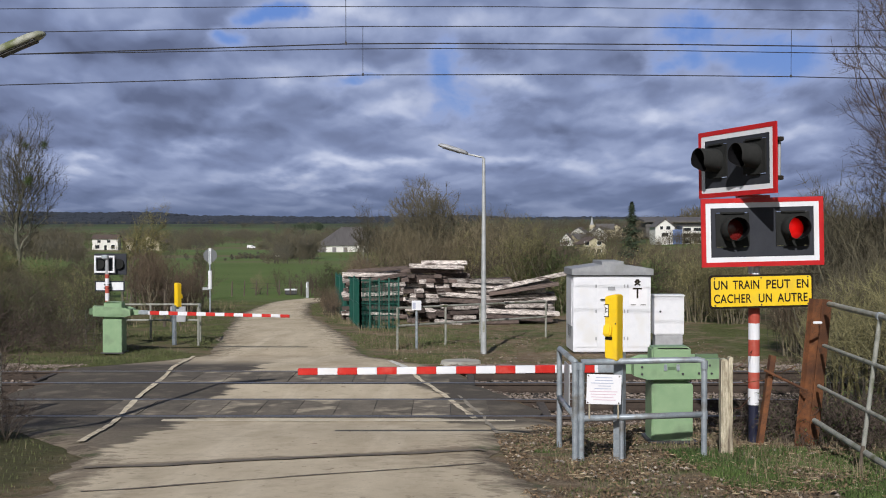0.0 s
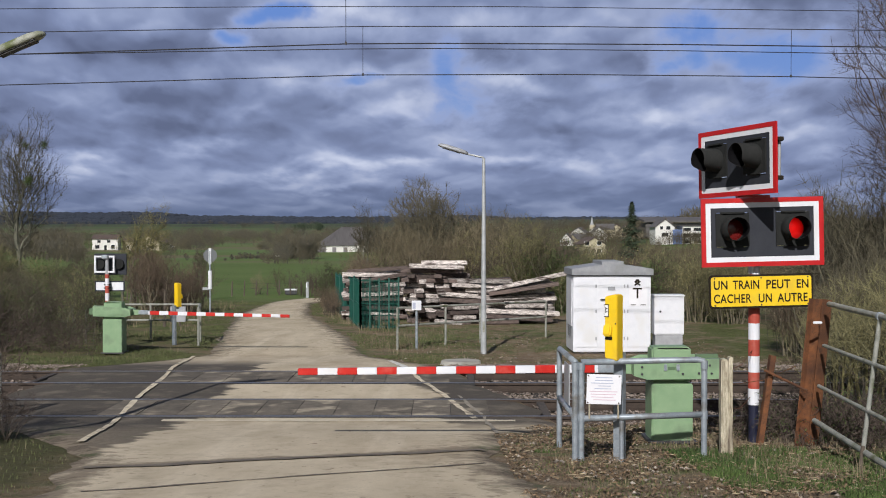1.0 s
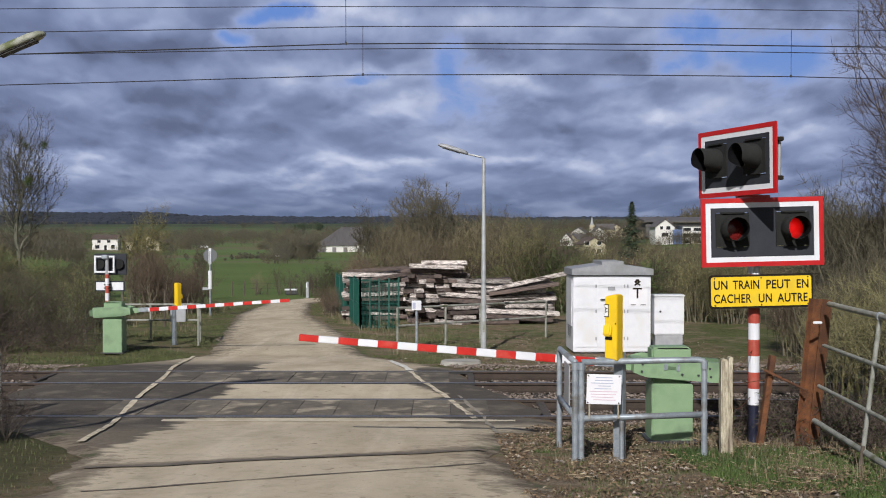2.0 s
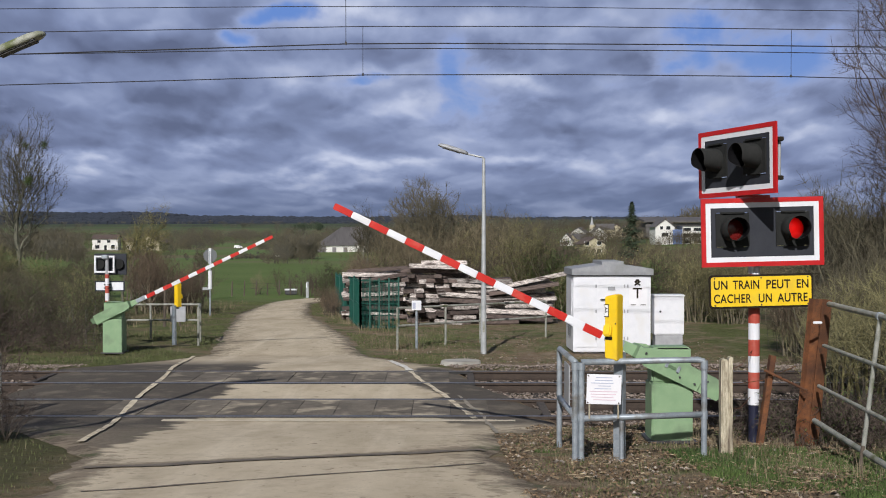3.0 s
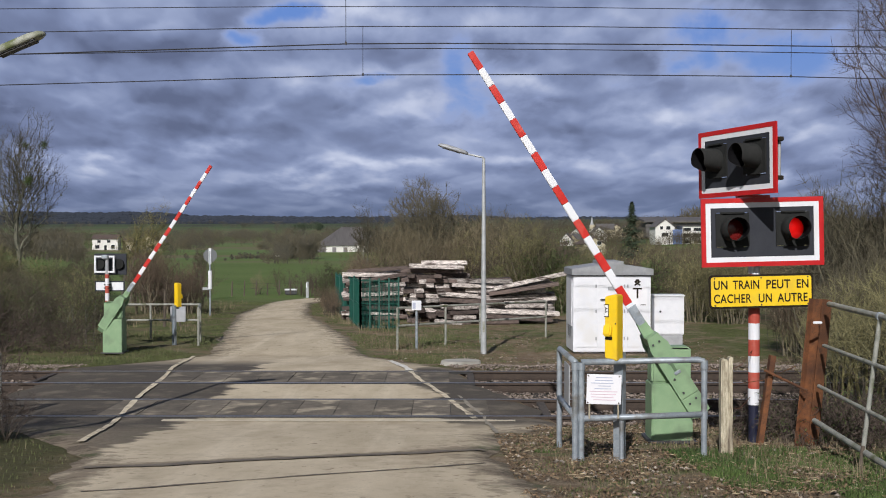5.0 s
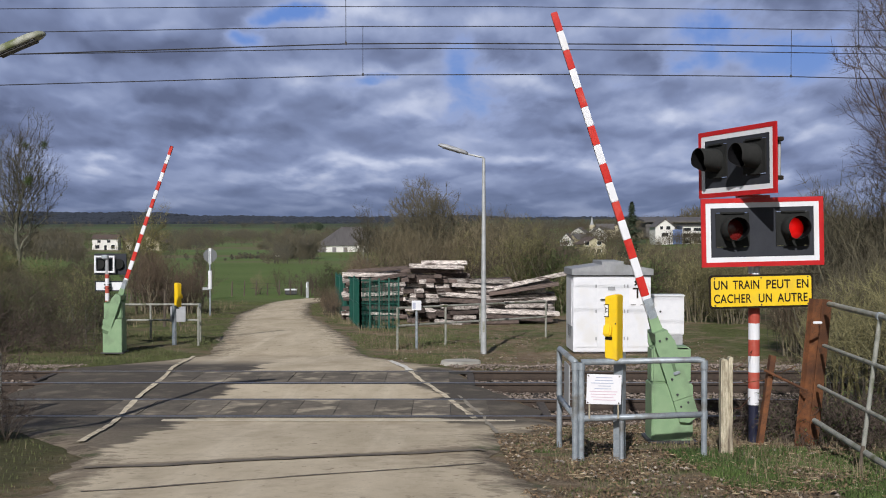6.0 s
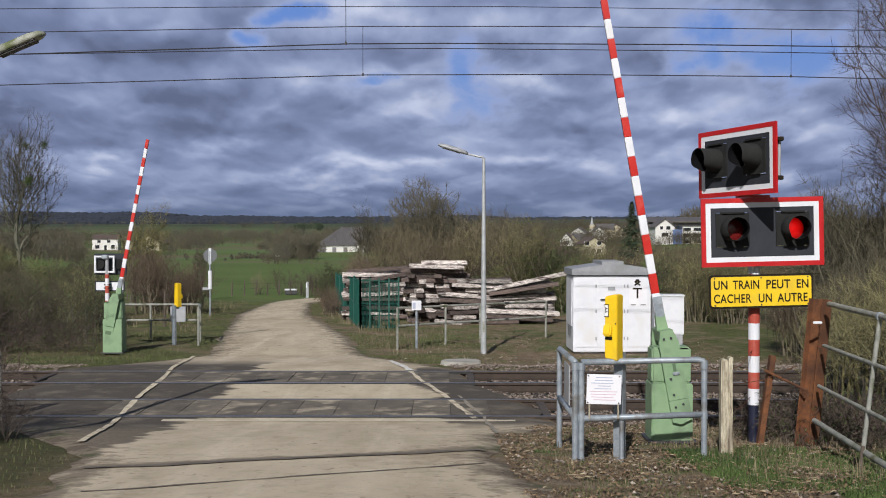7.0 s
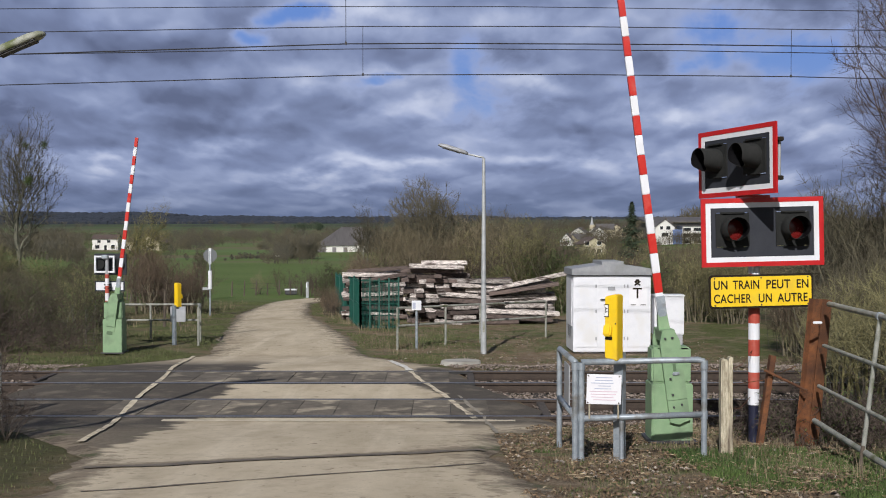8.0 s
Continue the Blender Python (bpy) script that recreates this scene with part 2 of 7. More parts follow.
def box(c, s, bevel=0.0, m=None, bm=None, taper=1.0):
    bm = bm or bmesh.new()
    r = bmesh.ops.create_cube(bm, size=1)
    vs = r["verts"]
    for v in vs:
        k = taper if v.co.z > 0 else 1.0
        v.co = Vector((v.co.x * s[0] * k, v.co.y * s[1] * k, v.co.z * s[2]))
    if bevel:
        es = list({e for v in vs for e in v.link_edges})
        g = bmesh.ops.bevel(bm, geom=es, offset=bevel, segments=2, affect="EDGES")
        vs = list({v for f in g["faces"] for v in f.verts} | {v for v in vs if v.is_valid})
    t = Matrix.Translation(c) @ (m or Matrix())
    bmesh.ops.transform(bm, matrix=t, verts=vs)
    return bm


def rod(p0, p1, r0, r1=None, seg=10, bm=None):
    bm = bm or bmesh.new()
    p0, p1 = Vector(p0), Vector(p1)
    r1 = r0 if r1 is None else r1
    g = bmesh.ops.create_cone(bm, cap_ends=True, segments=seg, radius1=r0, radius2=r1, depth=(p1 - p0).length)
    q = (p1 - p0).to_track_quat("Z", "Y").to_matrix().to_4x4()
    bmesh.ops.transform(bm, matrix=Matrix.Translation((p0 + p1) / 2) @ q, verts=g["verts"])
    return bm


def pipe(points, r, seg=10, bm=None):
    """A bent pipe through the points, with mitred rings."""
    bm = bm or bmesh.new()
    pts = [Vector(p) for p in points]
    rings, ref = [], None
    for i, p in enumerate(pts):
        a = (p - pts[i - 1]).normalized() if i else (pts[1] - p).normalized()
        b = (pts[i + 1] - p).normalized() if i + 1 < len(pts) else a
        d = (a + b).normalized()
        if ref is None:
            ref = d.orthogonal()
        u = (ref - d * ref.dot(d)).normalized()
        ref, v = u, d.cross(u)
        rings.append([bm.verts.new(p + (u * math.cos(t) + v * math.sin(t)) * r) for t in (2 * math.pi * j / seg for j in range(seg))])
    for ra, rb in zip(rings, rings[1:]):
        for j in range(seg):
            bm.faces.new((ra[j], ra[(j + 1) % seg], rb[(j + 1) % seg], rb[j]))
    bm.faces.new(rings[0][::-1])
    bm.faces.new(rings[-1])
    return bm


def prism(outline, y0, y1, bm=None):
    """An outline in x and z, given depth along y."""
    bm = bm or bmesh.new()
    a = [bm.verts.new((x, y0, z)) for x, z in outline]
    b = [bm.verts.new((x, y1, z)) for x, z in outline]
    bm.faces.new(a)
    bm.faces.new(b[::-1])
    for i in range(len(a)):
        j = (i + 1) % len(a)
        bm.faces.new((a[j], a[i], b[i], b[j]))
    bmesh.ops.recalc_face_normals(bm, faces=bm.faces)
    return bm


def rounded_plate(w, h, r, y0, y1):
    """A plate with round corners, facing -y."""
    out = []
    for sx, sz, a0 in ((1, 1, 0), (-1, 1, 90), (-1, -1, 180), (1, -1, 270)):
        for k in range(6):
            a = radians(a0 + 18 * k)
            out.append((sx * (w / 2 - r) + r * math.cos(a), sz * (h / 2 - r) + r * math.sin(a)))
    return prism(out, y0, y1)


def lettering(name, text, size, material, parent, at, label="", bold=0.0, spread=1.0, width=0.0):
    cu = bpy.data.curves.new(name, "FONT")
    cu.body, cu.size, cu.align_x, cu.align_y = text, size, "CENTER", "CENTER"
    cu.extrude, cu.offset, cu.space_character, cu.space_word = 0.001, bold, spread, 1.35
    tmp = bpy.data.objects.new(name, cu)
    me = bpy.data.meshes.new_from_object(tmp)
    bpy.data.objects.remove(tmp)
    me.materials.clear()
    me.materials.append(M[material])
    ob = new(name, me)
    ob.parent = parent
    if width:
        xs = [v.co.x for v in me.vertices]
        me.transform(Matrix.Translation((-(max(xs) + min(xs)) / 2, 0, 0)))
        me.transform(Matrix.Diagonal((width / (max(xs) - min(xs)), 1, 1, 1)))
    ob.matrix_basis = Matrix.Translation(at) @ pose(0, 0, 0, 90, 0, 0)
    return tagged(ob, label) if label else ob


# ---------------------------------------------------------------- ground
PROFILE_Y = (-80, 0, 8, 12.6, 15.2, 21.2, 23, 26, 30, 35, 60, 100, 200, 400, 700, 1000, 1500, 2200, 2800, 3300, 4800)
PROFILE_Z = (4.0, 1.25, 0.72, 0.28, 0, 0, -0.12, -0.33, -0.36, -0.52, -1.25, -2.5, -5, -8, -9.2, -8, -4, 5, 9, 9, 0)


def smooth01(a, b, v):
    t = min(1, max(0, (v - a) / (b - a)))
    return t * t * (3 - 2 * t)


def road_band(y):
    """The road's two edges at y."""
    lx = np.interp(y, (-20, 8, 11, 14, 15.2, 21.3, 23.5, 26.6, 33, 44, 54, 70), (-2.2, -3.0, -3.6, -5.3, -6.7, -7.2, -6.2, -5.55, -6.5, -8.1, -8.6, -8.6))
    rx = np.interp(y, (-20, 8, 11, 13, 15.2, 17.5, 19, 21.3, 23, 26.6, 33, 44, 54, 70), (1.6, 0.85, 0.5, 0.75, 1.6, 1.15, 0.55, 0.15, -0.6, -1.95, -3.0, -5.3, -6.4, -6.4))
    return float(lx), float(rx)


def gz(x, y):
    z = float(np.interp(y, PROFILE_Y, PROFILE_Z))
    lx, rx = road_band(y)
    off = max(lx - x, x - rx, 0)
    if y < 70:
        # the track bed lies lower beside the crossing
        bed = smooth01(15.0, 15.6, y) * (1 - smooth01(20.9, 21.5, y)) * smooth01(0.0, 0.35, off)
        z -= 0.17 * bed
        rough_k = smooth01(0.1, 1.5, off) * (1 - bed)
        z += rough_k * 0.05 * noise.noise(Vector((x * 0.9, y * 0.9, 3))) + rough_k * 0.02 * noise.noise(Vector((x * 3, y * 3, 7)))
    else:
        k = smooth01(70, 200, y)
        z += k * 1.2 * noise.noise(Vector((x * 0.008, y * 0.006, 1)))
        # the village side climbs, the far hills swell
        z += smooth01(200, 600, y) * smooth01(0, 115, x) * 7.0
        z += smooth01(1200, 2600, y) * 5 * noise.noise(Vector((x * 0.0011, y * 0.0009, 5)))
    return z


def ground_material():
    m = bpy.data.materials.new("ground_soil_and_grass")
    m.use_nodes = True
    n, l = m.node_tree.nodes, m.node_tree.links
    b = n["Principled BSDF"]
    b.inputs["Roughness"].default_value = 0.95
    b.inputs["Specular IOR Level"].default_value = 0.2
    tc = n.new("ShaderNodeTexCoord")
    sep = n.new("ShaderNodeSeparateXYZ")
    l.new(tc.outputs["Object"], sep.inputs[0])

    def tex(scale, detail=6):
        t = n.new("ShaderNodeTexNoise")
        t.inputs["Scale"].default_value, t.inputs["Detail"].default_value = scale, detail
        t.inputs["Roughness"].default_value = 0.65
        l.new(tc.outputs["Object"], t.inputs["Vector"])
        return t.outputs["Fac"]

    def rng(v, a, b2, lo=0.0, hi=1.0):
        r = n.new("ShaderNodeMapRange")
        r.inputs[1].default_value, r.inputs[2].default_value, r.inputs[3].default_value, r.inputs[4].default_value = a, b2, lo, hi
        l.new(v, r.inputs[0])
        return r.outputs[0]

    def mix(f, a, b2):
        x = n.new("ShaderNodeMix")
        x.data_type = "RGBA"
        l.new(f, x.inputs[0])
        for s, c in ((6, a), (7, b2)):
            if isinstance(c, tuple):
                x.inputs[s].default_value = (*c, 1)
            else:
                l.new(c, x.inputs[s])
        return x.outputs[2]

    def op(kind, a, b2):
        x = n.new("ShaderNodeMath")
        x.operation = kind
        for i, q in enumerate((a, b2)):
            if isinstance(q, (int, float)):
                x.inputs[i].default_value = q
            else:
                l.new(q, x.inputs[i])
        return x.outputs[0]

    soil = mix(rng(tex(26), 0.35, 0.68), (0.095, 0.064, 0.040), (0.25, 0.185, 0.12))
    soil = mix(rng(tex(3.0, 8), 0.42, 0.68), soil, mix(rng(tex(40, 6), 0.4, 0.65), (0.20, 0.155, 0.105), (0.36, 0.30, 0.22)))
    soil = mix(rng(tex(2.2, 8), 0.55, 0.68, 0, 0.7), soil, (0.14, 0.098, 0.036))
    green = mix(rng(tex(9), 0.35, 0.7), (0.055, 0.085, 0.022), (0.10, 0.13, 0.04))
    verge = mix(rng(sep.outputs["Y"], 15, 22), mix(rng(tex(0.9), 0.51, 0.66), soil, green), mix(rng(tex(0.7), 0.47, 0.64), soil, green))
    moss = mix(rng(tex(14, 8), 0.38, 0.66), (0.040, 0.042, 0.016), (0.082, 0.088, 0.030))
    west = rng(op("ADD", sep.outputs["X"], op("MULTIPLY", tex(1.1), 2.5)), -1.6, -2.6)
    verge = mix(op("MULTIPLY", op("MULTIPLY", west, rng(sep.outputs["Y"], 16, 14.5)), 0.85), verge, moss)
    bank = op("MULTIPLY", op("MULTIPLY", rng(sep.outputs["X"], -5.0, -6.0), rng(sep.outputs["Y"], 21.6, 22.8)), rng(tex(1.5, 8), 0.40, 0.58, 0.15, 0.9))
    verge = mix(bank, verge, mix(rng(tex(9, 8), 0.38, 0.64), (0.055, 0.066, 0.020), (0.115, 0.122, 0.045)))
    slope = op("MULTIPLY", rng(sep.outputs["Y"], 24, 27), rng(sep.outputs["X"], 4.5, 6.5))
    verge = mix(op("MULTIPLY", slope, rng(tex(0.8, 7), 0.42, 0.56)), verge, mix(rng(tex(7, 7), 0.4, 0.62), (0.060, 0.074, 0.022), (0.115, 0.125, 0.045)))
    field = mix(rng(tex(0.03), 0.35, 0.65), (0.080, 0.132, 0.028), (0.116, 0.170, 0.045))
    field = mix(rng(tex(0.6), 0.4, 0.75), field, (0.128, 0.156, 0.058))
    dull = mix(rng(tex(0.007, 3), 0.47, 0.53), field, (0.15, 0.135, 0.075))
    dull = mix(rng(tex(0.011, 3), 0.52, 0.56), dull, (0.11, 0.165, 0.055))
    far = mix(rng(sep.outputs["Y"], 230, 330), field, dull)
    far = mix(rng(sep.outputs["Y"], 1250, 2000), far, mix(rng(tex(0.005, 3), 0.45, 0.55), (0.045, 0.052, 0.034), (0.060, 0.088, 0.034)))
    out = mix(rng(sep.outputs["Y"], 50, 64), verge, far)
    l.new(out, b.inputs["Base Color"])
    bp = n.new("ShaderNodeBump")
    bp.inputs["Strength"].default_value, bp.inputs["Distance"].default_value = 0.6, 0.04
    l.new(tex(22), bp.inputs["Height"])
    l.new(bp.outputs[0], b.inputs["Normal"])
    return m


M["ground"] = ground_material()


def road_material():
    m = bpy.data.materials.new("dusty_road")
    m.use_nodes = True
    n, l = m.node_tree.nodes, m.node_tree.links
    b = n["Principled BSDF"]
    b.inputs["Roughness"].default_value = 0.9
    b.inputs["Specular IOR Level"].default_value = 0.3
    tc = n.new("ShaderNodeTexCoord")
    sep = n.new("ShaderNodeSeparateXYZ")
    l.new(tc.outputs["Object"], sep.inputs[0])

    def tex(scale, detail=6, stretch=None):
        t = n.new("ShaderNodeTexNoise")
        t.inputs["Scale"].default_value, t.inputs["Detail"].default_value = scale, detail
        t.inputs["Roughness"].default_value = 0.62
        src = tc.outputs["Object"]
        if stretch:
            mp = n.new("ShaderNodeMapping")
            mp.inputs["Scale"].default_value = stretch
            l.new(src, mp.inputs[0])
            src = mp.outputs[0]
        l.new(src, t.inputs["Vector"])
        return t.outputs["Fac"]

    def rng(v, a, b2, lo=0.0, hi=1.0):
        r = n.new("ShaderNodeMapRange")
        r.inputs[1].default_value, r.inputs[2].default_value, r.inputs[3].default_value, r.inputs[4].default_value = a, b2, lo, hi
        l.new(v, r.inputs[0])
        return r.outputs[0]

    def op(kind, a, b2):
        x = n.new("ShaderNodeMath")
        x.operation = kind
        for i, v in enumerate((a, b2)):
            if isinstance(v, (int, float)):
                x.inputs[i].default_value = v
            else:
                l.new(v, x.inputs[i])
        return x.outputs[0]

    def mix(f, a, b2):
        x = n.new("ShaderNodeMix")
        x.data_type = "RGBA"
        l.new(f, x.inputs[0])
        for s, c in ((6, a), (7, b2)):
            if isinstance(c, tuple):
                x.inputs[s].default_value = (*c, 1)
            else:
                l.new(c, x.inputs[s])
        return x.outputs[2]

    X, Y = sep.outputs["X"], sep.outputs["Y"]
    pale = mix(rng(tex(1.0, 6, (1.3, 0.35, 1)), 0.38, 0.62), (0.44, 0.365, 0.25), (0.65, 0.555, 0.41))
    pale = mix(rng(tex(55), 0.32, 0.75), pale, (0.52, 0.445, 0.33))
    pale = mix(rng(tex(0.55, 5, (1.2, 0.8, 1)), 0.52, 0.70, 0, 0.8), pale, (0.39, 0.315, 0.215))
    pale = mix(rng(tex(0.8, 6, (2.2, 0.25, 1)), 0.54, 0.68, 0, 0.55), pale, (0.70, 0.61, 0.47))
    pale = mix(rng(tex(2.6, 8), 0.53, 0.70, 0, 0.45), pale, (0.34, 0.275, 0.195))
    pale = mix(rng(tex(10, 8), 0.58, 0.68, 0, 0.42), pale, (0.27, 0.215, 0.15))
    pale = mix(rng(tex(4.5, 9, (1.5, 0.8, 1)), 0.63, 0.69, 0, 0.7), pale, (0.23, 0.175, 0.12))
    dark = mix(rng(tex(40), 0.3, 0.7), (0.058, 0.049, 0.039), (0.112, 0.096, 0.077))
    dark = mix(rng(tex(1.7), 0.50, 0.72), dark, (0.19, 0.162, 0.124))
    # asphalt shows round the line, mud is carried along the middle of the road
    near_line = op("MULTIPLY", rng(op("ADD", Y, op("MULTIPLY", tex(1.2, 5), 1.2)), 14.9, 16.0), rng(Y, 22.4, 20.9))
    mid = op("ABSOLUTE", op("ADD", X, rng(Y, 15, 24, 1.95, 2.8)), 0)
    wob = op("MULTIPLY", op("SUBTRACT", tex(1.0, 9, (0.9, 1.1, 1)), 0.5), 2.2)
    track = rng(op("ADD", mid, wob), 1.90, 2.12)
    wob2 = op("MULTIPLY", op("SUBTRACT", tex(1.3, 9, (0.6, 1.4, 1)), 0.5), 1.5)
    left = op("MULTIPLY", rng(op("ADD", op("ADD", X, wob2), rng(Y, 9.5, 14.0, -0.10, 0.0)), -3.50, -3.62), rng(Y, 8.0, 9.5))
    left = op("MULTIPLY", left, rng(Y, 24, 22))
    f = op("MAXIMUM", op("MULTIPLY", near_line, track), left)
    f = op("MINIMUM", f, 1.0)
    col = mix(f, pale, dark)
    # dried mud and moss lie over the asphalt before the line
    film = mix(rng(tex(1.6, 7), 0.52, 0.66), mix(rng(tex(20, 7), 0.35, 0.7), (0.15, 0.122, 0.086), (0.25, 0.21, 0.155)), (0.085, 0.098, 0.036))
    col = mix(op("MULTIPLY", op("MULTIPLY", left, rng(Y, 15.1, 13.9)), rng(op("ADD", X, wob2), -3.3, -4.3, 0.55, 1.0)), col, film)
    # dried mud caught along the joint
    joint = op("ABSOLUTE", op("SUBTRACT", op("SUBTRACT", Y, op("MULTIPLY", X, 0.458)), rng(tex(0.7, 6), 0.3, 0.7, 11.30, 11.62)), 0)
    caught = op("SUBTRACT", rng(joint, 0.0, 0.42, 1.0, 0.0), op("MULTIPLY", tex(3.2, 9, (0.9, 1.0, 1)), 0.75))
    col = mix(rng(caught, 0.08, 0.34, 0.0, 0.85), col, mix(rng(tex(16, 7), 0.35, 0.68), (0.15, 0.118, 0.082), (0.31, 0.255, 0.185)))
    # earth and mud creep in from the verges
    at = n.new("ShaderNodeAttribute")
    at.attribute_name = "verge"
    creep = op("ADD", at.outputs["Fac"], op("MULTIPLY", op("SUBTRACT", tex(2.2, 10), 0.5), 1.35))
    earth = mix(rng(tex(24), 0.35, 0.7), (0.075, 0.058, 0.04), (0.20, 0.16, 0.115))
    earth = mix(rng(tex(1.4), 0.50, 0.66), earth, (0.065, 0.085, 0.028))
    col = mix(rng(creep, 0.38, 0.06), col, earth)
    mud = op("MULTIPLY", rng(creep, 0.95, 0.20), rng(tex(5.0, 9), 0.50, 0.58))
    col = mix(mud, col, (0.24, 0.195, 0.14))
    l.new(col, b.inputs["Base Color"])
    bp = n.new("ShaderNodeBump")
    bp.inputs["Strength"].default_value, bp.inputs["Distance"].default_value = 0.14, 0.01
    l.new(tex(45), bp.inputs["Height"])
    l.new(bp.outputs[0], b.inputs["Normal"])
    return m


M["road"] = road_material()


def build_ground():
    def steps(spans):
        out = []
        for a, b, s in spans:
            k = max(1, int(round((b - a) / s)))
            out += [a + (b - a) * i / k for i in range(k)]
        return out + [spans[-1][1]]
    ys = steps(((-80, 4, 6), (4, 15, 0.4), (15, 22, 0.22), (22, 40, 0.5), (40, 70, 1.5), (70, 200, 6), (200, 700, 20), (700, 2000, 60), (2000, 4800, 140)))
    half = steps(((0, 9, 0.3), (9, 16, 0.7), (16, 60, 3), (60, 300, 16), (300, 1000, 50), (1000, 3400, 200)))
    xs = [-v for v in half[:0:-1]] + half
    verts = [(x, y, gz(x, y) - 0.035) for y in ys for x in xs]
    w = len(xs)
    faces = [(j * w + i, j * w + i + 1, (j + 1) * w + i + 1, (j + 1) * w + i) for j in range(len(ys) - 1) for i in range(w - 1)]
    g = raw("ground", verts, faces, "ground")
    for p in g.data.polygons:
        p.use_smooth = True
    return tagged(g, "brown earth verge and green fields down a valley", "ground", kind="structure")


def build_road():
    ribs = []
    y = -20.0
    while y < 55:
        lx, rx = road_band(y)
        ribs.append((lx, y, rx, y))
        y += 0.25 if y > 4 else 2.0
    for r in ((-8.6, 56.5, -6.35, 55.5), (-8.4, 59, -6.0, 56.6), (-7.7, 61.5, -5.2, 58), (-6.3, 63.5, -4, 59.4), (-4.5, 65, -2.6, 60.6), (-2, 66.5, 0, 62), (4, 69, 5, 65), (14, 74, 15, 70)):
        ribs.append(r)
    k = 20
    verts, faces, edge = [], [], []
    for lx, ly, rx, ry in ribs:
        for i in range(k + 1):
            t = i / k
            near_rail = smooth01(14.6, 15.3, ly) * (1 - smooth01(21.2, 22, ly))
            edge.append(min(t, 1 - t) * math.dist((lx, ly), (rx, ry)) + near_rail)
            x, y = lx + (rx - lx) * t, ly + (ry - ly) * t
            if i in (0, k):
                x += 0.22 * noise.noise(Vector((i, y * 1.3, 2))) + 0.08 * noise.noise(Vector((i, y * 5, 2)))
            verts.append((x, y, gz(min(max(x, lx), rx), y) + (0.0 if 0 < i < k else -0.03)))
    for j in range(len(ribs) - 1):
        for i in range(k):
            a = j * (k + 1) + i
            faces.append((a, a + 1, a + k + 2, a + k + 1))
    r = raw("road", verts, faces, "road")
    r.data.attributes.new("verge", "FLOAT", "POINT").data.foreach_set("value", edge)
    for p in r.data.polygons:
        p.use_smooth = True
    tagged(r, "pale dusty country road with dark asphalt at the railway", "road", kind="structure")


def strip(name, pts, width, material, label, category, ragged=0.0):
    """A flat strip of paint or tar that follows the road."""
    verts, faces = [], []
    n = 0
    fine = []
    for a, b in zip(pts, pts[1:]):
        k = max(1, int(math.dist(a, b) / 0.15))
        fine += [(a[0] + (b[0] - a[0]) * i / k, a[1] + (b[1] - a[1]) * i / k) for i in range(k)]
    fine.append(pts[-1])
    for i, p in enumerate(fine):
        q0, q1 = fine[max(0, i - 1)], fine[min(len(fine) - 1, i + 1)]
        dx, dy = q1[0] - q0[0], q1[1] - q0[1]
        d = math.hypot(dx, dy) or 1
        w = width * (0.5 + 0.30 * noise.noise(Vector((p[0] * 2.5, p[1] * 2.5, 8))))
        jit = 0.02 * noise.noise(Vector((p[0] * 1.7, p[1] * 1.7, 4)))
        for s in (-1, 1):
            if ragged:
                w = width * max(0.04, 0.5 + ragged * noise.noise(Vector((p[0] * 2.1, p[1] * 2.1, 8 + 9 * s))) + 0.6 * ragged * noise.noise(Vector((p[0] * 9, p[1] * 9, 3 + 5 * s))))
            x, y = p[0] - dy / d * (w * s + jit), p[1] + dx / d * (w * s + jit)
            lx, rx = road_band(y)
            verts.append((x, y, gz(min(max(x, lx), rx), y) + 0.006))
    faces = [(2 * i, 2 * i + 2, 2 * i + 3, 2 * i + 1) for i in range(len(fine) - 1)]
    return tagged(raw(name, verts, faces, material), label, category, kind="structure")


build_ground()
build_road()
RAILS_Y = (15.74, 17.27, 19.09, 20.62)


# ---------------------------------------------------------------- railway line
def rail(y, x0, x1):
    """A flat-bottomed rail, head flush with the crossing."""
    out = [(-0.07, -0.155), (0.07, -0.155), (0.07, -0.145), (0.012, -0.125), (0.010, -0.035), (0.034, -0.026), (0.034, 0.008), (-0.034, 0.008), (-0.034, -0.026), (-0.010, -0.035), (-0.012, -0.125), (-0.07, -0.145)]
    bm = prism(out, x0, x1)
    bmesh.ops.transform(bm, matrix=Matrix.Translation((0, y, 0)) @ pose(0, 0, 0, 0, 0, -90) @ Matrix.Diagonal((1, 1, 1, 1)), verts=bm.verts)
    return bm


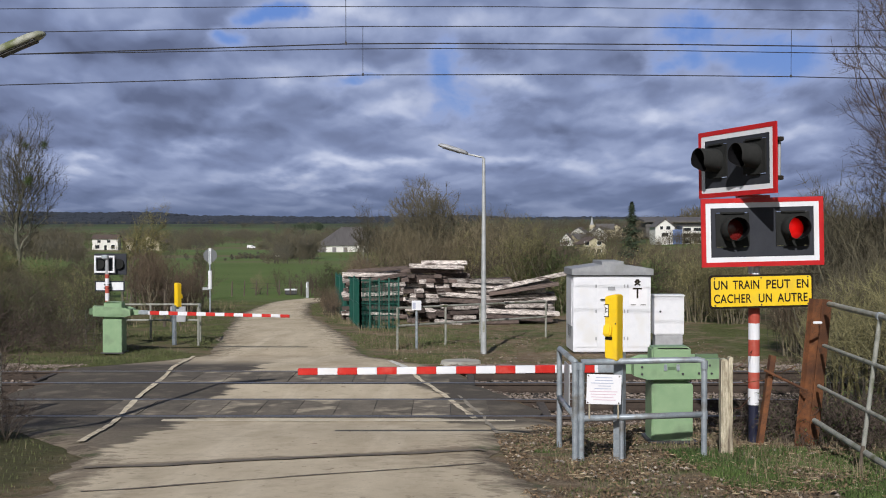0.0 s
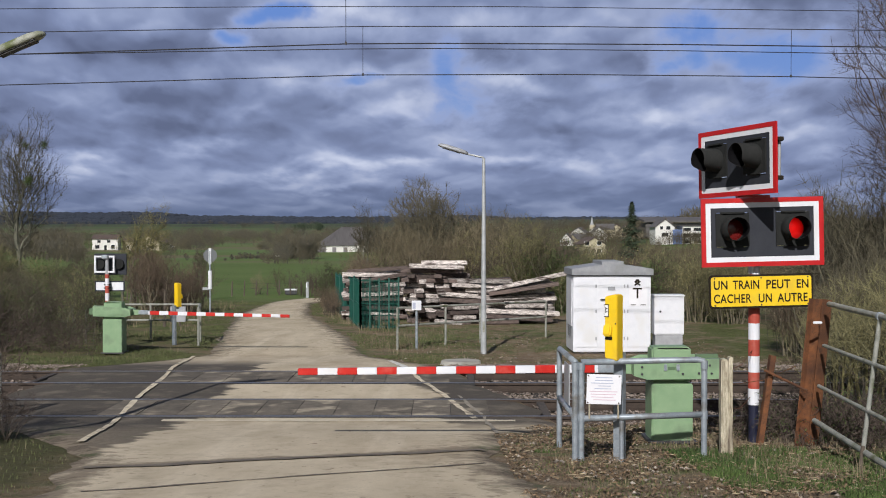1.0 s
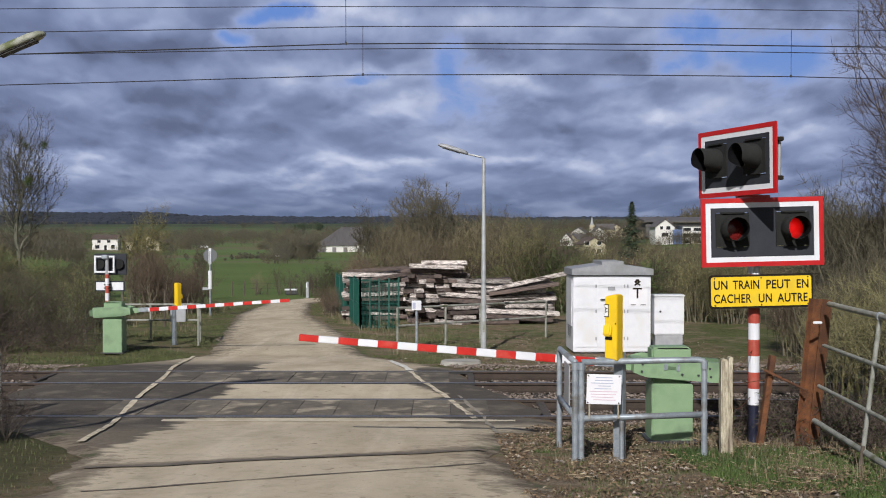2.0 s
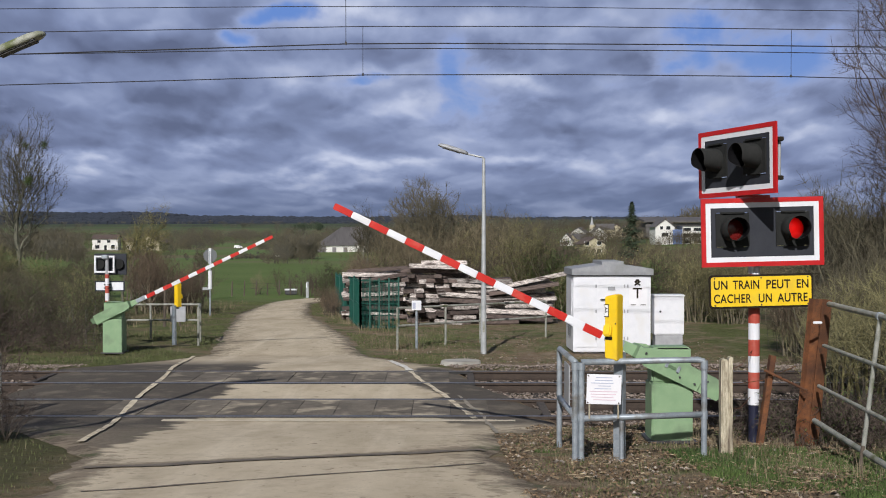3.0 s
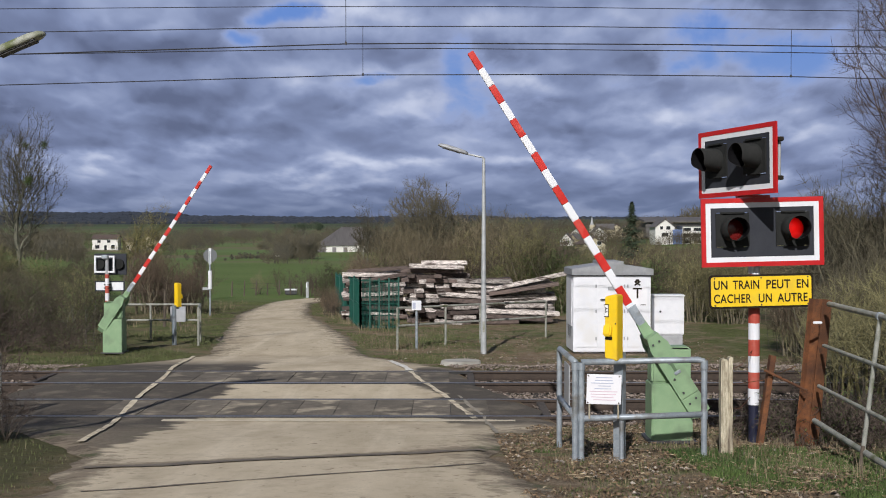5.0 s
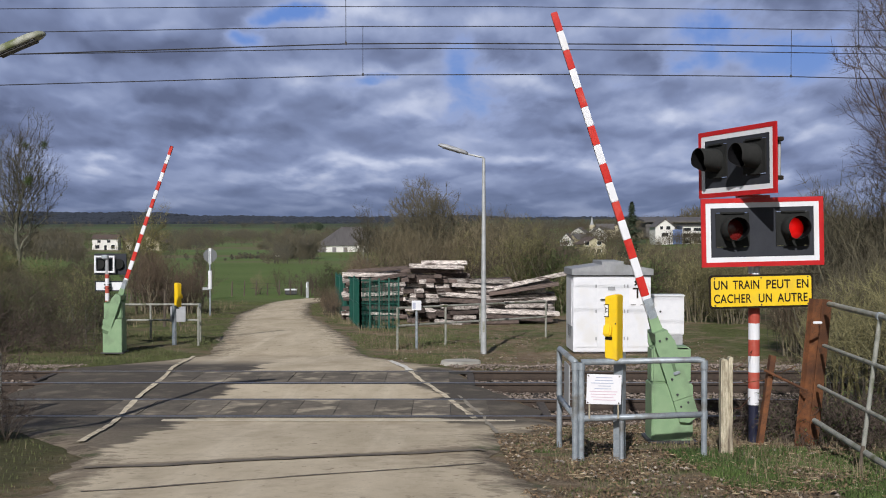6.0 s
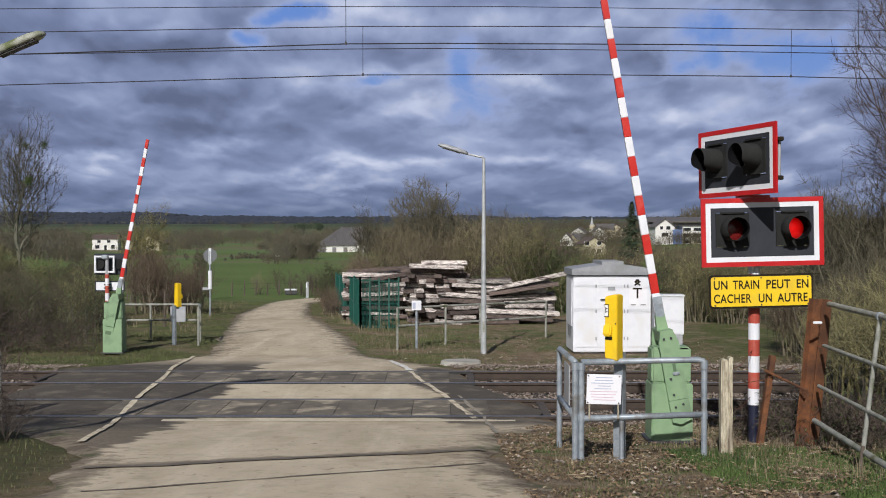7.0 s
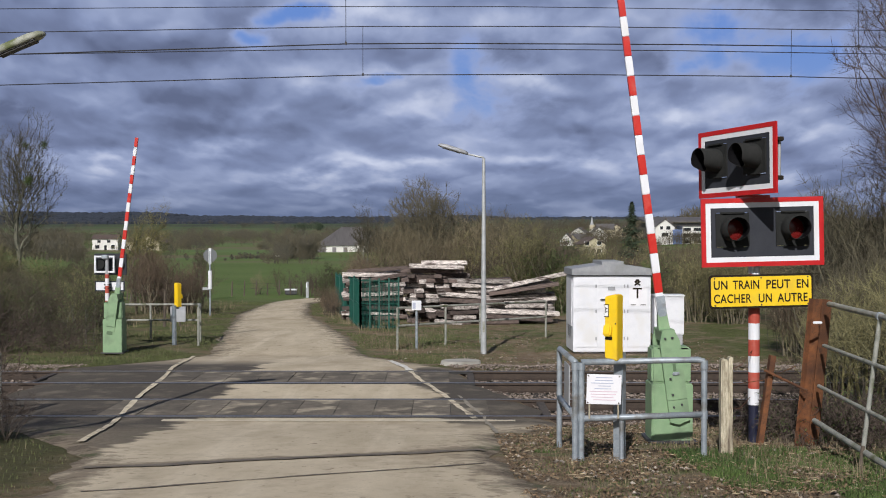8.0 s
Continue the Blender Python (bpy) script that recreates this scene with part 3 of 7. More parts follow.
def build_tracks():
    rng = random.Random(4)
    for k, (ya, yb) in enumerate(((15.74, 17.27), (19.09, 20.62))):
        t = thing("railway_track", pose(0, 0, 0), "rusty railway track with worn rails crossing the road", "railway track", "tracks of the line", "structure")
        for y in (ya, yb):
            part("rail", rail(y, -60, 60), "railsteel", t)
            part("rail_head", box((0, y, 0.0105), (120, 0.05, 0.005)), "railhead", t, "polished running surface of the rail")
        mid = (ya + yb) / 2
        me = None
        for i in range(70):
            x = -30 + i * 0.62
            if -7.3 < x < (1.75 if k == 0 else 0.75):
                continue
            if me is None:
                ob = part("sleeper", box((0, 0, 0), (0.24, 2.5, 0.14), 0.012), "track_sleeper", t)
                me = ob.data
            else:
                ob = new("sleeper", me)
                ob.parent = t
            ob.matrix_basis = pose(x + rng.uniform(-.03, .03), mid, -0.228, 0, 0, rng.uniform(-1, 1))
    # slabs of the crossing between the rails
    slabs = thing("crossing_deck", pose(0, 0, 0), "dark concrete slabs laid between the rails", "crossing deck", kind="structure")
    me = None
    for ya, yb in ((15.74, 17.27), (19.09, 20.62)):
        x = -4.65
        while x < (0.75 if ya < 18 else 0.1):
            if me is None:
                ob = part("slab", box((0, 0, 0), (0.553, 1.36, 0.05), 0.003), "panel_conc", slabs)
                me = ob.data
            else:
                ob = new("slab", me)
                ob.parent = slabs
            ob.matrix_basis = pose(x, (ya + yb) / 2, -0.015 + rng.uniform(0, 0.005), 0, 0, rng.uniform(-0.3, 0.3))
            x += 0.56
    for ya, yb, x1 in ((15.74, 17.27, 0.66), (19.09, 20.62, 0.10)):
        part("deck_bed", box(((x1 - 4.95) / 2, (ya + yb) / 2, 0.001), (x1 + 4.95, 1.38, 0.008)), "rubber", slabs, "dark bedding in the slab joints")
    for ya in RAILS_Y:
        for s in (-1, 1):
            part("rubber_strip", box((-3.05, ya + s * 0.062, -0.012), (7.2, 0.045, 0.04)), "rubber", slabs, "black rubber strip beside the rail")
    # steel end plates where the deck stops
    for x, y in ((1.50, 16.5), (0.50, 19.85), (-6.95, 16.5), (-7.15, 19.85)):
        part("end_ramp", box((x, y, -0.07), (0.12, 1.35, 0.12), 0.01), "track_sleeper", slabs)


def stones(name, count, spots, size, material, label, category):
    rng = random.Random(len(name) + count)
    verts, faces = [], []
    tmpl = ((1, 0, 0), (-1, 0, 0), (0, 1, 0), (0, -1, 0), (0, 0, 1), (0, 0, -1))
    tri = ((0, 2, 4), (2, 1, 4), (1, 3, 4), (3, 0, 4), (2, 0, 5), (1, 2, 5), (3, 1, 5), (0, 3, 5))
    for _ in range(count):
        x, y, z = spots(rng)
        s = size * rng.uniform(0.5, 1.3)
        b = len(verts)
        a = rng.uniform(0, 6.3)
        for v in tmpl:
            k = rng.uniform(0.7, 1.2)
            vx, vy = v[0] + rng.uniform(-.25, .25), v[1] + rng.uniform(-.25, .25)
            verts.append((x + s * k * (vx * math.cos(a) - vy * math.sin(a)), y + s * k * (vx * math.sin(a) + vy * math.cos(a)), z + s * k * 0.7 * v[2]))
        faces += [tuple(b + i for i in t) for t in tri]
    return tagged(raw(name, verts, faces, material), label, category, kind="stuff")


def on_bed(rng):
    while True:
        x = rng.choice((rng.uniform(0.1, 9), rng.uniform(0.1, 9), rng.uniform(-11, -6.6)))
        y = rng.uniform(14.9, 22.0)
        lx, rx = road_band(y)
        if max(lx - x, x - rx) > 0.12 and all(abs(y - r) > 0.06 for r in RAILS_Y):
            return x, y, gz(x, y) - 0.01 + rng.uniform(0, 0.03)


build_tracks()
stones("ballast", 26000, on_bed, 0.027, "ballast", "brown and grey ballast stones along the track", "ballast")

LEFT_LINE = ((-3.98, 12.2), (-4.05, 12.6), (-4.5, 15.2), (-4.78, 17.4), (-4.95, 19.7), (-5.25, 22.0), (-5.7, 25.6))
RIGHT_LINE = ((-1.12, 23.5), (-0.7, 21.1), (-0.42, 19.6), (0.0, 17.75), (0.36, 15.95), (0.45, 15.5))


def cut(pts, holes):
    """Splits a line where the rails run."""
    out, run = [], []
    for a, b in zip(pts, pts[1:]):
        k = 60
        for i in range(k):
            p = (a[0] + (b[0] - a[0]) * i / k, a[1] + (b[1] - a[1]) * i / k)
            if any(abs(p[1] - h) < 0.07 for h in holes):
                if len(run) > 2:
                    out.append(run)
                run = []
            else:
                run.append(p)
    return out + ([run] if len(run) > 2 else [])


for pts in (LEFT_LINE, RIGHT_LINE):
    for run in cut(pts, RAILS_Y):
        fresh = run[0][1] > 20.7
        st = strip("road_line", run[::6] + run[-1:], 0.13 if fresh else 0.082, "line_fresh" if fresh else "line", "white edge line beyond the tracks" if fresh else "worn white edge line painted on the road", "road marking")
        st.location.z = 0.012
for run in cut(((0.24, 17.6), (0.305, 17.2), (0.586, 15.65), (0.66, 13.3)), RAILS_Y):
    strip("road_line", run[::6] + run[-1:], 0.055, "ghost_line", "faint worn second edge line on the road", "road marking", 0.5).location.z = 0.012
strip("tar_joint", ((-3.2, 9.88), (-2.52, 10.2), (-1.23, 10.78), (0.1, 11.3), (0.42, 11.45)), 0.15, "tar", "dark tar joint across the road", "tar joint", 0.55).location.z = 0.004
strip("tar_joint", ((-2.75, 8.43), (-2.42, 8.6), (-1.08, 9.45), (0.08, 10.1), (0.4, 10.3)), 0.045, "tar", "thin dark crack across the road", "tar joint", 0.6)
strip("dusty_edge", ((-3.9, 15.43), (-1.5, 15.42), (1.0, 15.41)), 0.14, "dust", "pale dusty edge beside the track", "dusty edge")


# ---------------------------------------------------------------- level crossing barriers
def build_barrier(m, label, lift=0.0, tail=0.62):
    b = thing("level_crossing_barrier", m, label, "crossing barrier", "barriers of the crossing")
    # lift: a taller pedestal where the ground lies lower
    part("pedestal", box((0, 0, 0.33 - lift / 2), (0.46, 0.40, 0.66 + lift), 0.012), "green", b)
    bm = box((0, 0, 0.86), (0.44, 0.28, 0.40), 0.02)
    box((0.02, 0, 1.04), (0.36, 0.24, 0.05), 0.01, bm=bm)
    part("head_housing", bm, "green", b)
    part("foot_plate", box((0, 0, 0.012 - lift), (0.54, 0.48, 0.03), 0.004), "steel_dark", b)
    part("door_panel", box((0.0, -0.203, 0.34), (0.40, 0.012, 0.58), 0.004), "green", b)
    # the swinging arm, with its pivot in its origin; it points to -x when closed
    bm = bmesh.new()
    for y in (-0.235, 0.215):
        prism(((-0.44, -0.07), (-0.44, 0.06), (-0.30, 0.112), (0.34, 0.112), (0.34, -0.112), (-0.30, -0.112)), y - 0.02, y + 0.02, bm)
    prism(((-0.60, -0.06), (-0.60, 0.045), (-0.40, 0.06), (-0.40, -0.075)), -0.06, 0.02, bm)
    box((-0.37, -0.01, 0.0), (0.132, 0.43, 0.15), 0.006, bm=bm)
    arm = part("arm", bm, "green", b)
    arm.location = (0.0, 0.0, 0.83)
    part("counterweight", prism(((0.345, 0.112), (0.58, 0.112), (0.62, -0.02), (0.58, -0.112), (0.345, -0.112)), -0.262, -0.20), "green", arm)
    # near barrier's rear weight has its shade in the colour; far one is sunlit
    part("counterweight", prism(((0.345, 0.112), (tail - 0.02, 0.112), (tail, -0.02), (tail - 0.02, -0.112), (0.345, -0.112)), 0.18, 0.25 if tail > 0.6 else 0.21), "green_dark" if tail > 0.6 else "green", arm)
    part("weight_bar", box((0.50, 0, 0.0), (0.09, 0.42, 0.14), 0.006), "green_dark", arm)
    part("badge", box((-0.02, -0.258, 0.012), (0.085, 0.006, 0.035), 0.002), "green_dark", arm)
    for x, z in ((-0.35, 0.03), (-0.35, -0.05), (0.10, -0.05), (0.28, -0.045), (0.40, 0.04), (0.42, -0.05)):
        part("bolt", rod((x, -0.272, z), (x, -0.25, z), 0.013, seg=8), "steel_dark", arm)
    for x in (-0.09, 0.05):
        part("lug", box((x, -0.262, 0.02), (0.035, 0.02, 0.075), 0.006), "galv", arm)
    part("boom_socket", box((-0.69, -0.02, -0.005), (0.24, 0.085, 0.10), 0.008), "galv", arm, "grey steel boom socket")
    n, s = 16, 0.2235
    tip = 4.20
    for k in range(n):
        x1 = tip - k * s
        h = 0.074 + 0.018 * k / n
        part("boom_band", box((-(x1 - s / 2), -0.02, -0.012), (s, 0.062, h), 0.006), "red" if k % 2 == 0 else "white", arm, "red boom band" if k % 2 == 0 else "white boom band")
    return b, arm


near_barrier, near_arm = build_barrier(pose(2.56, 12.62, gz(2.56, 12.62)), "green level crossing barrier with red and white boom beside the road")
far_barrier, far_arm = build_barrier(pose(-7.88, 26.75, gz(-7.88, 26.75) + 0.16, 0, 0, 180), "green level crossing barrier across the tracks, red and white boom", 0.16, 0.47)


# ---------------------------------------------------------------- crossing signals
def square_ring(w, h, t, y0, y1, bm=None):
    bm = bm or bmesh.new()
    for c, s in (((0, 0, h / 2 - t / 2), (w, 1, t)), ((0, 0, -h / 2 + t / 2), (w, 1, t)), ((-w / 2 + t / 2, 0, 0), (t, 1, h - 2 * t)), ((w / 2 - t / 2, 0, 0), (t, 1, h - 2 * t))):
        box((c[0], (y0 + y1) / 2, c[2]), (s[0], y1 - y0, s[2]), bm=bm)
    return bm


def holed_plate(s, r, y0, y1, seg=24):
    """A square plate with a round hole."""
    bm = bmesh.new()
    rows = []
    for y in (y0, y1):
        inner = [bm.verts.new((r * math.cos(2 * math.pi * j / seg), y, r * math.sin(2 * math.pi * j / seg))) for j in range(seg)]
        outer = []
        for j in range(seg):
            c, d = math.cos(2 * math.pi * j / seg), math.sin(2 * math.pi * j / seg)
            k = s / 2 / max(abs(c), abs(d))
            outer.append(bm.verts.new((c * k, y, d * k)))
        rows.append((inner, outer))
    (i0, o0), (i1, o1) = rows
    for j in range(seg):
        n = (j + 1) % seg
        bm.faces.new((i0[j], i0[n], o0[n], o0[j]))
        bm.faces.new((i1[n], i1[j], o1[j], o1[n]))
        bm.faces.new((o0[j], o0[n], o1[n], o1[j]))
        bm.faces.new((i0[n], i0[j], i1[j], i1[n]))
    bmesh.ops.recalc_face_normals(bm, faces=bm.faces)
    return bm


def visor(r, length, seg=22, thick=0.006):
    """A hood: a tube cut away below towards its front, which is at -y."""
    bm = bmesh.new()
    rings = []
    for rr in (r, r - thick):
        back, front = [], []
        for j in range(seg + 1):
            a = math.radians(-84 + 348 * j / seg)
            low = smooth01(0.45, 1.0, -math.sin(a))
            back.append(bm.verts.new((rr * math.cos(a), 0, rr * math.sin(a))))
            k = 1 - 0.34 * low
            front.append(bm.verts.new((rr * (1 - 0.08 * k) * math.cos(a), -length * k, rr * (1 - 0.08 * k) * math.sin(a) + 0.014 * k)))
        rings.append((back, front))
    (b0, f0), (b1, f1) = rings
    for j in range(seg):
        bm.faces.new((b0[j], b0[j + 1], f0[j + 1], f0[j]))
        bm.faces.new((b1[j + 1], b1[j], f1[j], f1[j + 1])).material_index = 1
        bm.faces.new((f0[j], f0[j + 1], f1[j + 1], f1[j]))
    bmesh.ops.recalc_face_normals(bm, faces=bm.faces)
    return bm


def lens_disc(r, front=True):
    """One domed side of a lens disc, a few millimetres before its axis."""
    bm = bmesh.new()
    s = -1 if front else 1
    seg = 24
    prev = None
    for k, (rr, d) in enumerate(((r, 0.003), (r * 0.8, 0.015), (r * 0.45, 0.024), (0.0, 0.028))):
        if rr == 0:
            c = bm.verts.new((0, s * d, 0))
            for j in range(seg):
                bm.faces.new((prev[j], prev[(j + 1) % seg], c))
            break
        ring = [bm.verts.new((rr * math.cos(2 * math.pi * j / seg), s * d, rr * math.sin(2 * math.pi * j / seg))) for j in range(seg)]
        if prev:
            for j in range(seg):
                bm.faces.new((prev[j], prev[(j + 1) % seg], ring[(j + 1) % seg], ring[j]))
        else:
            bm.faces.new([bm.verts.new((v.co.x, s * 0.001, v.co.z)) for v in ring])
        prev = ring
    bmesh.ops.recalc_face_normals(bm, faces=bm.faces)
    return bm


def signal_panel(parent, m):
    """A dark board with a white and a red border and two hooded red lamps; its front is at -y."""
    w, h = 1.34, 0.75
    bm = bmesh.new()
    lx = 0.33
    # the board, left open where the lamps sit
    for c, s in (((0, 0, 0.245), (1.12, 0, 0.05)), ((0, 0, -0.215), (1.12, 0, 0.11)), ((0, 0, 0.03), (0.32, 0, 0.38)), ((-0.53, 0, 0.03), (0.06, 0, 0.38)), ((0.53, 0, 0.03), (0.06, 0, 0.38))):
        box(c, (s[0], 0.012, s[2]), bm=bm)
    board = part("panel", bm, "slate", parent)
    board.matrix_basis = m
    part("white_border", square_ring(w - 0.10, h - 0.10, 0.055, -0.010, 0.007), "white", board, "white inner border")
    part("red_border", square_ring(w, h, 0.05, -0.014, 0.010), "sign_red", board, "red outer border")
    lamps = []
    for x in (-lx, lx):
        for nm, b2, mt, y in (("lamp_plate", holed_plate(0.366, 0.122, -0.022, 0.006), "visor", 0), ("hood", visor(0.136, 0.25), "visor", -0.022)):
            o = part(nm, b2, mt, board, smooth=(nm == "hood"))
            if nm == "hood":
                o.data.materials.append(M["hood_black"])
            o.location = (x, y - 0.002, 0.03 if nm == "lamp_plate" else 0.033)
        o = part("hinge_bar", box((x, -0.03, 0.215), (0.26, 0.03, 0.02), 0.004), "visor", board)
        o = part("catch", box((x, -0.035, -0.155), (0.22, 0.02, 0.02), 0.004), "visor", board)
        bm = rod((0, 0.17, 0), (0, 0.19, 0), 0.135, seg=20)
        for k in range(20):
            a = 2 * math.pi * k / 20
            box((0.137 * math.cos(a), 0.10, 0.137 * math.sin(a)), (0.012, 0.17, 0.05), m=pose(0, 0, 0, 0, -math.degrees(a), 0), bm=bm)
        o = part("lamp_housing", bm, "visor", board)
        o.location = (x, 0, 0.03)
        # a turning disc: red light on one side, dark red glass on the other
        me_l, me_d = lens_disc(0.124, True), lens_disc(0.124, False)
        me_d.verts.ensure_lookup_table()
        tmp = bpy.data.meshes.new("t")
        me_d.to_mesh(tmp)
        me_d.free()
        nf = len(me_l.faces)
        me_l.from_mesh(tmp)
        bpy.data.meshes.remove(tmp)
        disc = part("turning_lamp", me_l, "lamp_lit", board, "red lamp disc lit on one side", smooth=True)
        disc.data.materials.append(M["lamp_off"])
        for p in disc.data.polygons:
            p.material_index = 0 if p.index < nf else 1
        disc.location = (x, -0.002, 0.03)
        lamps.append(disc)
    return board, lamps


def striped_post(parent, z0, z1, r, bands, dark):
    part("post_foot", rod((0, 0, -0.1), (0, 0, z0 + dark), r * 0.85, seg=14), "blue_black", parent, "dark blue post foot", smooth=False)
    z, k = z0 + dark, 0
    while z < z1:
        e = min(z + bands, z1)
        part("post_band", rod((0, 0, z), (0, 0, e), r, seg=16), "red_faded" if k % 2 else "white", parent, "faded red band" if k % 2 else "white band")
        z, k = e, k + 1


def sign_plate(parent, m, written):
    w, h, r = 1.145, 0.37, 0.04
    plate = part("text_plate", rounded_plate(w, h, r, -0.004, 0.012), "ink", parent, "black edged sign plate")
    plate.matrix_basis = m
    part("yellow_face", rounded_plate(w - 0.045, h - 0.045, r - 0.012, -0.012, -0.0045), "yellow" if written else "white", plate, "yellow sign face")
    for x in (-0.51, 0, 0.51):
        for z in (-0.148, 0.148):
            part("screw", rod((x, -0.018, z), (x, -0.010, z), 0.009, seg=8), "steel_dark", plate)
    if written:
        for word, x, z, w in (("UN", -0.445, 0.070, 0.150), ("TRAIN", -0.167, 0.070, 0.288), ("PEUT", 0.187, 0.070, 0.262), ("EN", 0.453, 0.070, 0.130),
                              ("CACHER", -0.315, -0.080, 0.412), ("UN", 0.042, -0.080, 0.145), ("AUTRE", 0.341, -0.080, 0.330)):
            lettering("text", word, 0.134, "ink", plate, (x, -0.0145, z), "black lettering", 0.0022, 1.06, w)
    else:
        part("back_rail", box((0, 0.03, 0), (1.1, 0.03, 0.05), 0.005), "white", plate)
    return plate


def build_signal(m, label, roll, yaw):
    s = thing("crossing_signal", m, label, "crossing signal", "signals of the crossing")
    striped_post(s, 0.0, 3.05, 0.063, 0.182, 0.42)
    low, lamps = signal_panel(s, pose(0.04, -0.16, 2.345, 0, roll, 0))
    up, off = signal_panel(s, pose(-0.24, -0.13, 3.115, 0, roll, yaw))
    sign_plate(s, pose(0.03, -0.16, 1.695, 0, roll, 0), True)
    for z in (2.2, 2.5, 1.69):
        part("bracket", box((0, -0.085, z), (0.20, 0.12, 0.045), 0.005), "steel_dark", s)
    part("cross_arm", box((-0.05, -0.10, 2.735), (0.36, 0.10, 0.03), 0.005), "red", s)
    bm = rod((0.0, 0.02, 3.0), (0.0, 0.02, 3.5), 0.03, seg=10)
    part("back_tube", bm, "white", s)
    part("side_tube", rod((0.10, -0.56, 2.90), (0.10, -0.56, 3.36), 0.018, seg=10), "grey_plate", s, "grey mounting tube")
    for z in (2.92, 3.33):
        part("tube_clamp", box((0.10, -0.58, z), (0.06, 0.10, 0.045), 0.006), "ink", s)
    # lamps of the upper board stay dark
    for d in off:
        d.rotation_euler = (0, 0, math.pi)
    return s, lamps


near_signal, near_lamps = build_signal(pose(3.46, 12.40, gz(3.46, 12.4)), "striped signal post with red-bordered lamp boards and yellow text sign", -1.4, -67)


def build_far_signal():
    s = thing("crossing_signal", pose(-8.31, 27.6, gz(-8.31, 27.6), 0, 0, 180), "back of a striped crossing signal with dark lamp board", "crossing signal", "signals of the crossing")
    striped_post(s, 0.0, 1.84, 0.052, 0.182, 0.10)
    part("post_top", rod((0, 0, 1.84), (0, 0, 2.24), 0.045, seg=12), "grey_plate", s, "bare grey top of the post")
    part("panel", box((-0.04, -0.16, 2.085), (0.80, 0.05, 0.53), 0.006), "slate", s)
    for x in (-0.27, 0.20):
        part("lamp_housing", rod((x, -0.135, 2.09), (x, -0.06, 2.09), 0.12, seg=18), "visor", s)
    o = part("mounting_frame", square_ring(0.50, 0.42, 0.04, 0.10, 0.15), "white", s, "white mounting frame")
    o.location = (0.06, -0.12, 2.09)
    part("frame_clamp", box((0.03, 0.05, 2.27), (0.17, 0.12, 0.10), 0.02), "galv", s)
    part("back_plate", box((-0.03, -0.12, 1.54), (0.68, 0.02, 0.20), 0.004), "white", s, "white back of a text plate")
    part("plate_rim", square_ring(0.74, 0.26, 0.03, -0.135, -0.105), "slate", s, "dark rim of the plate").location = (-0.03, 0, 1.54)
    for z in (1.50, 1.58):
        part("clamp", box((0, -0.02, z), (0.15, 0.14, 0.028), 0.008), "ink", s)


build_far_signal()


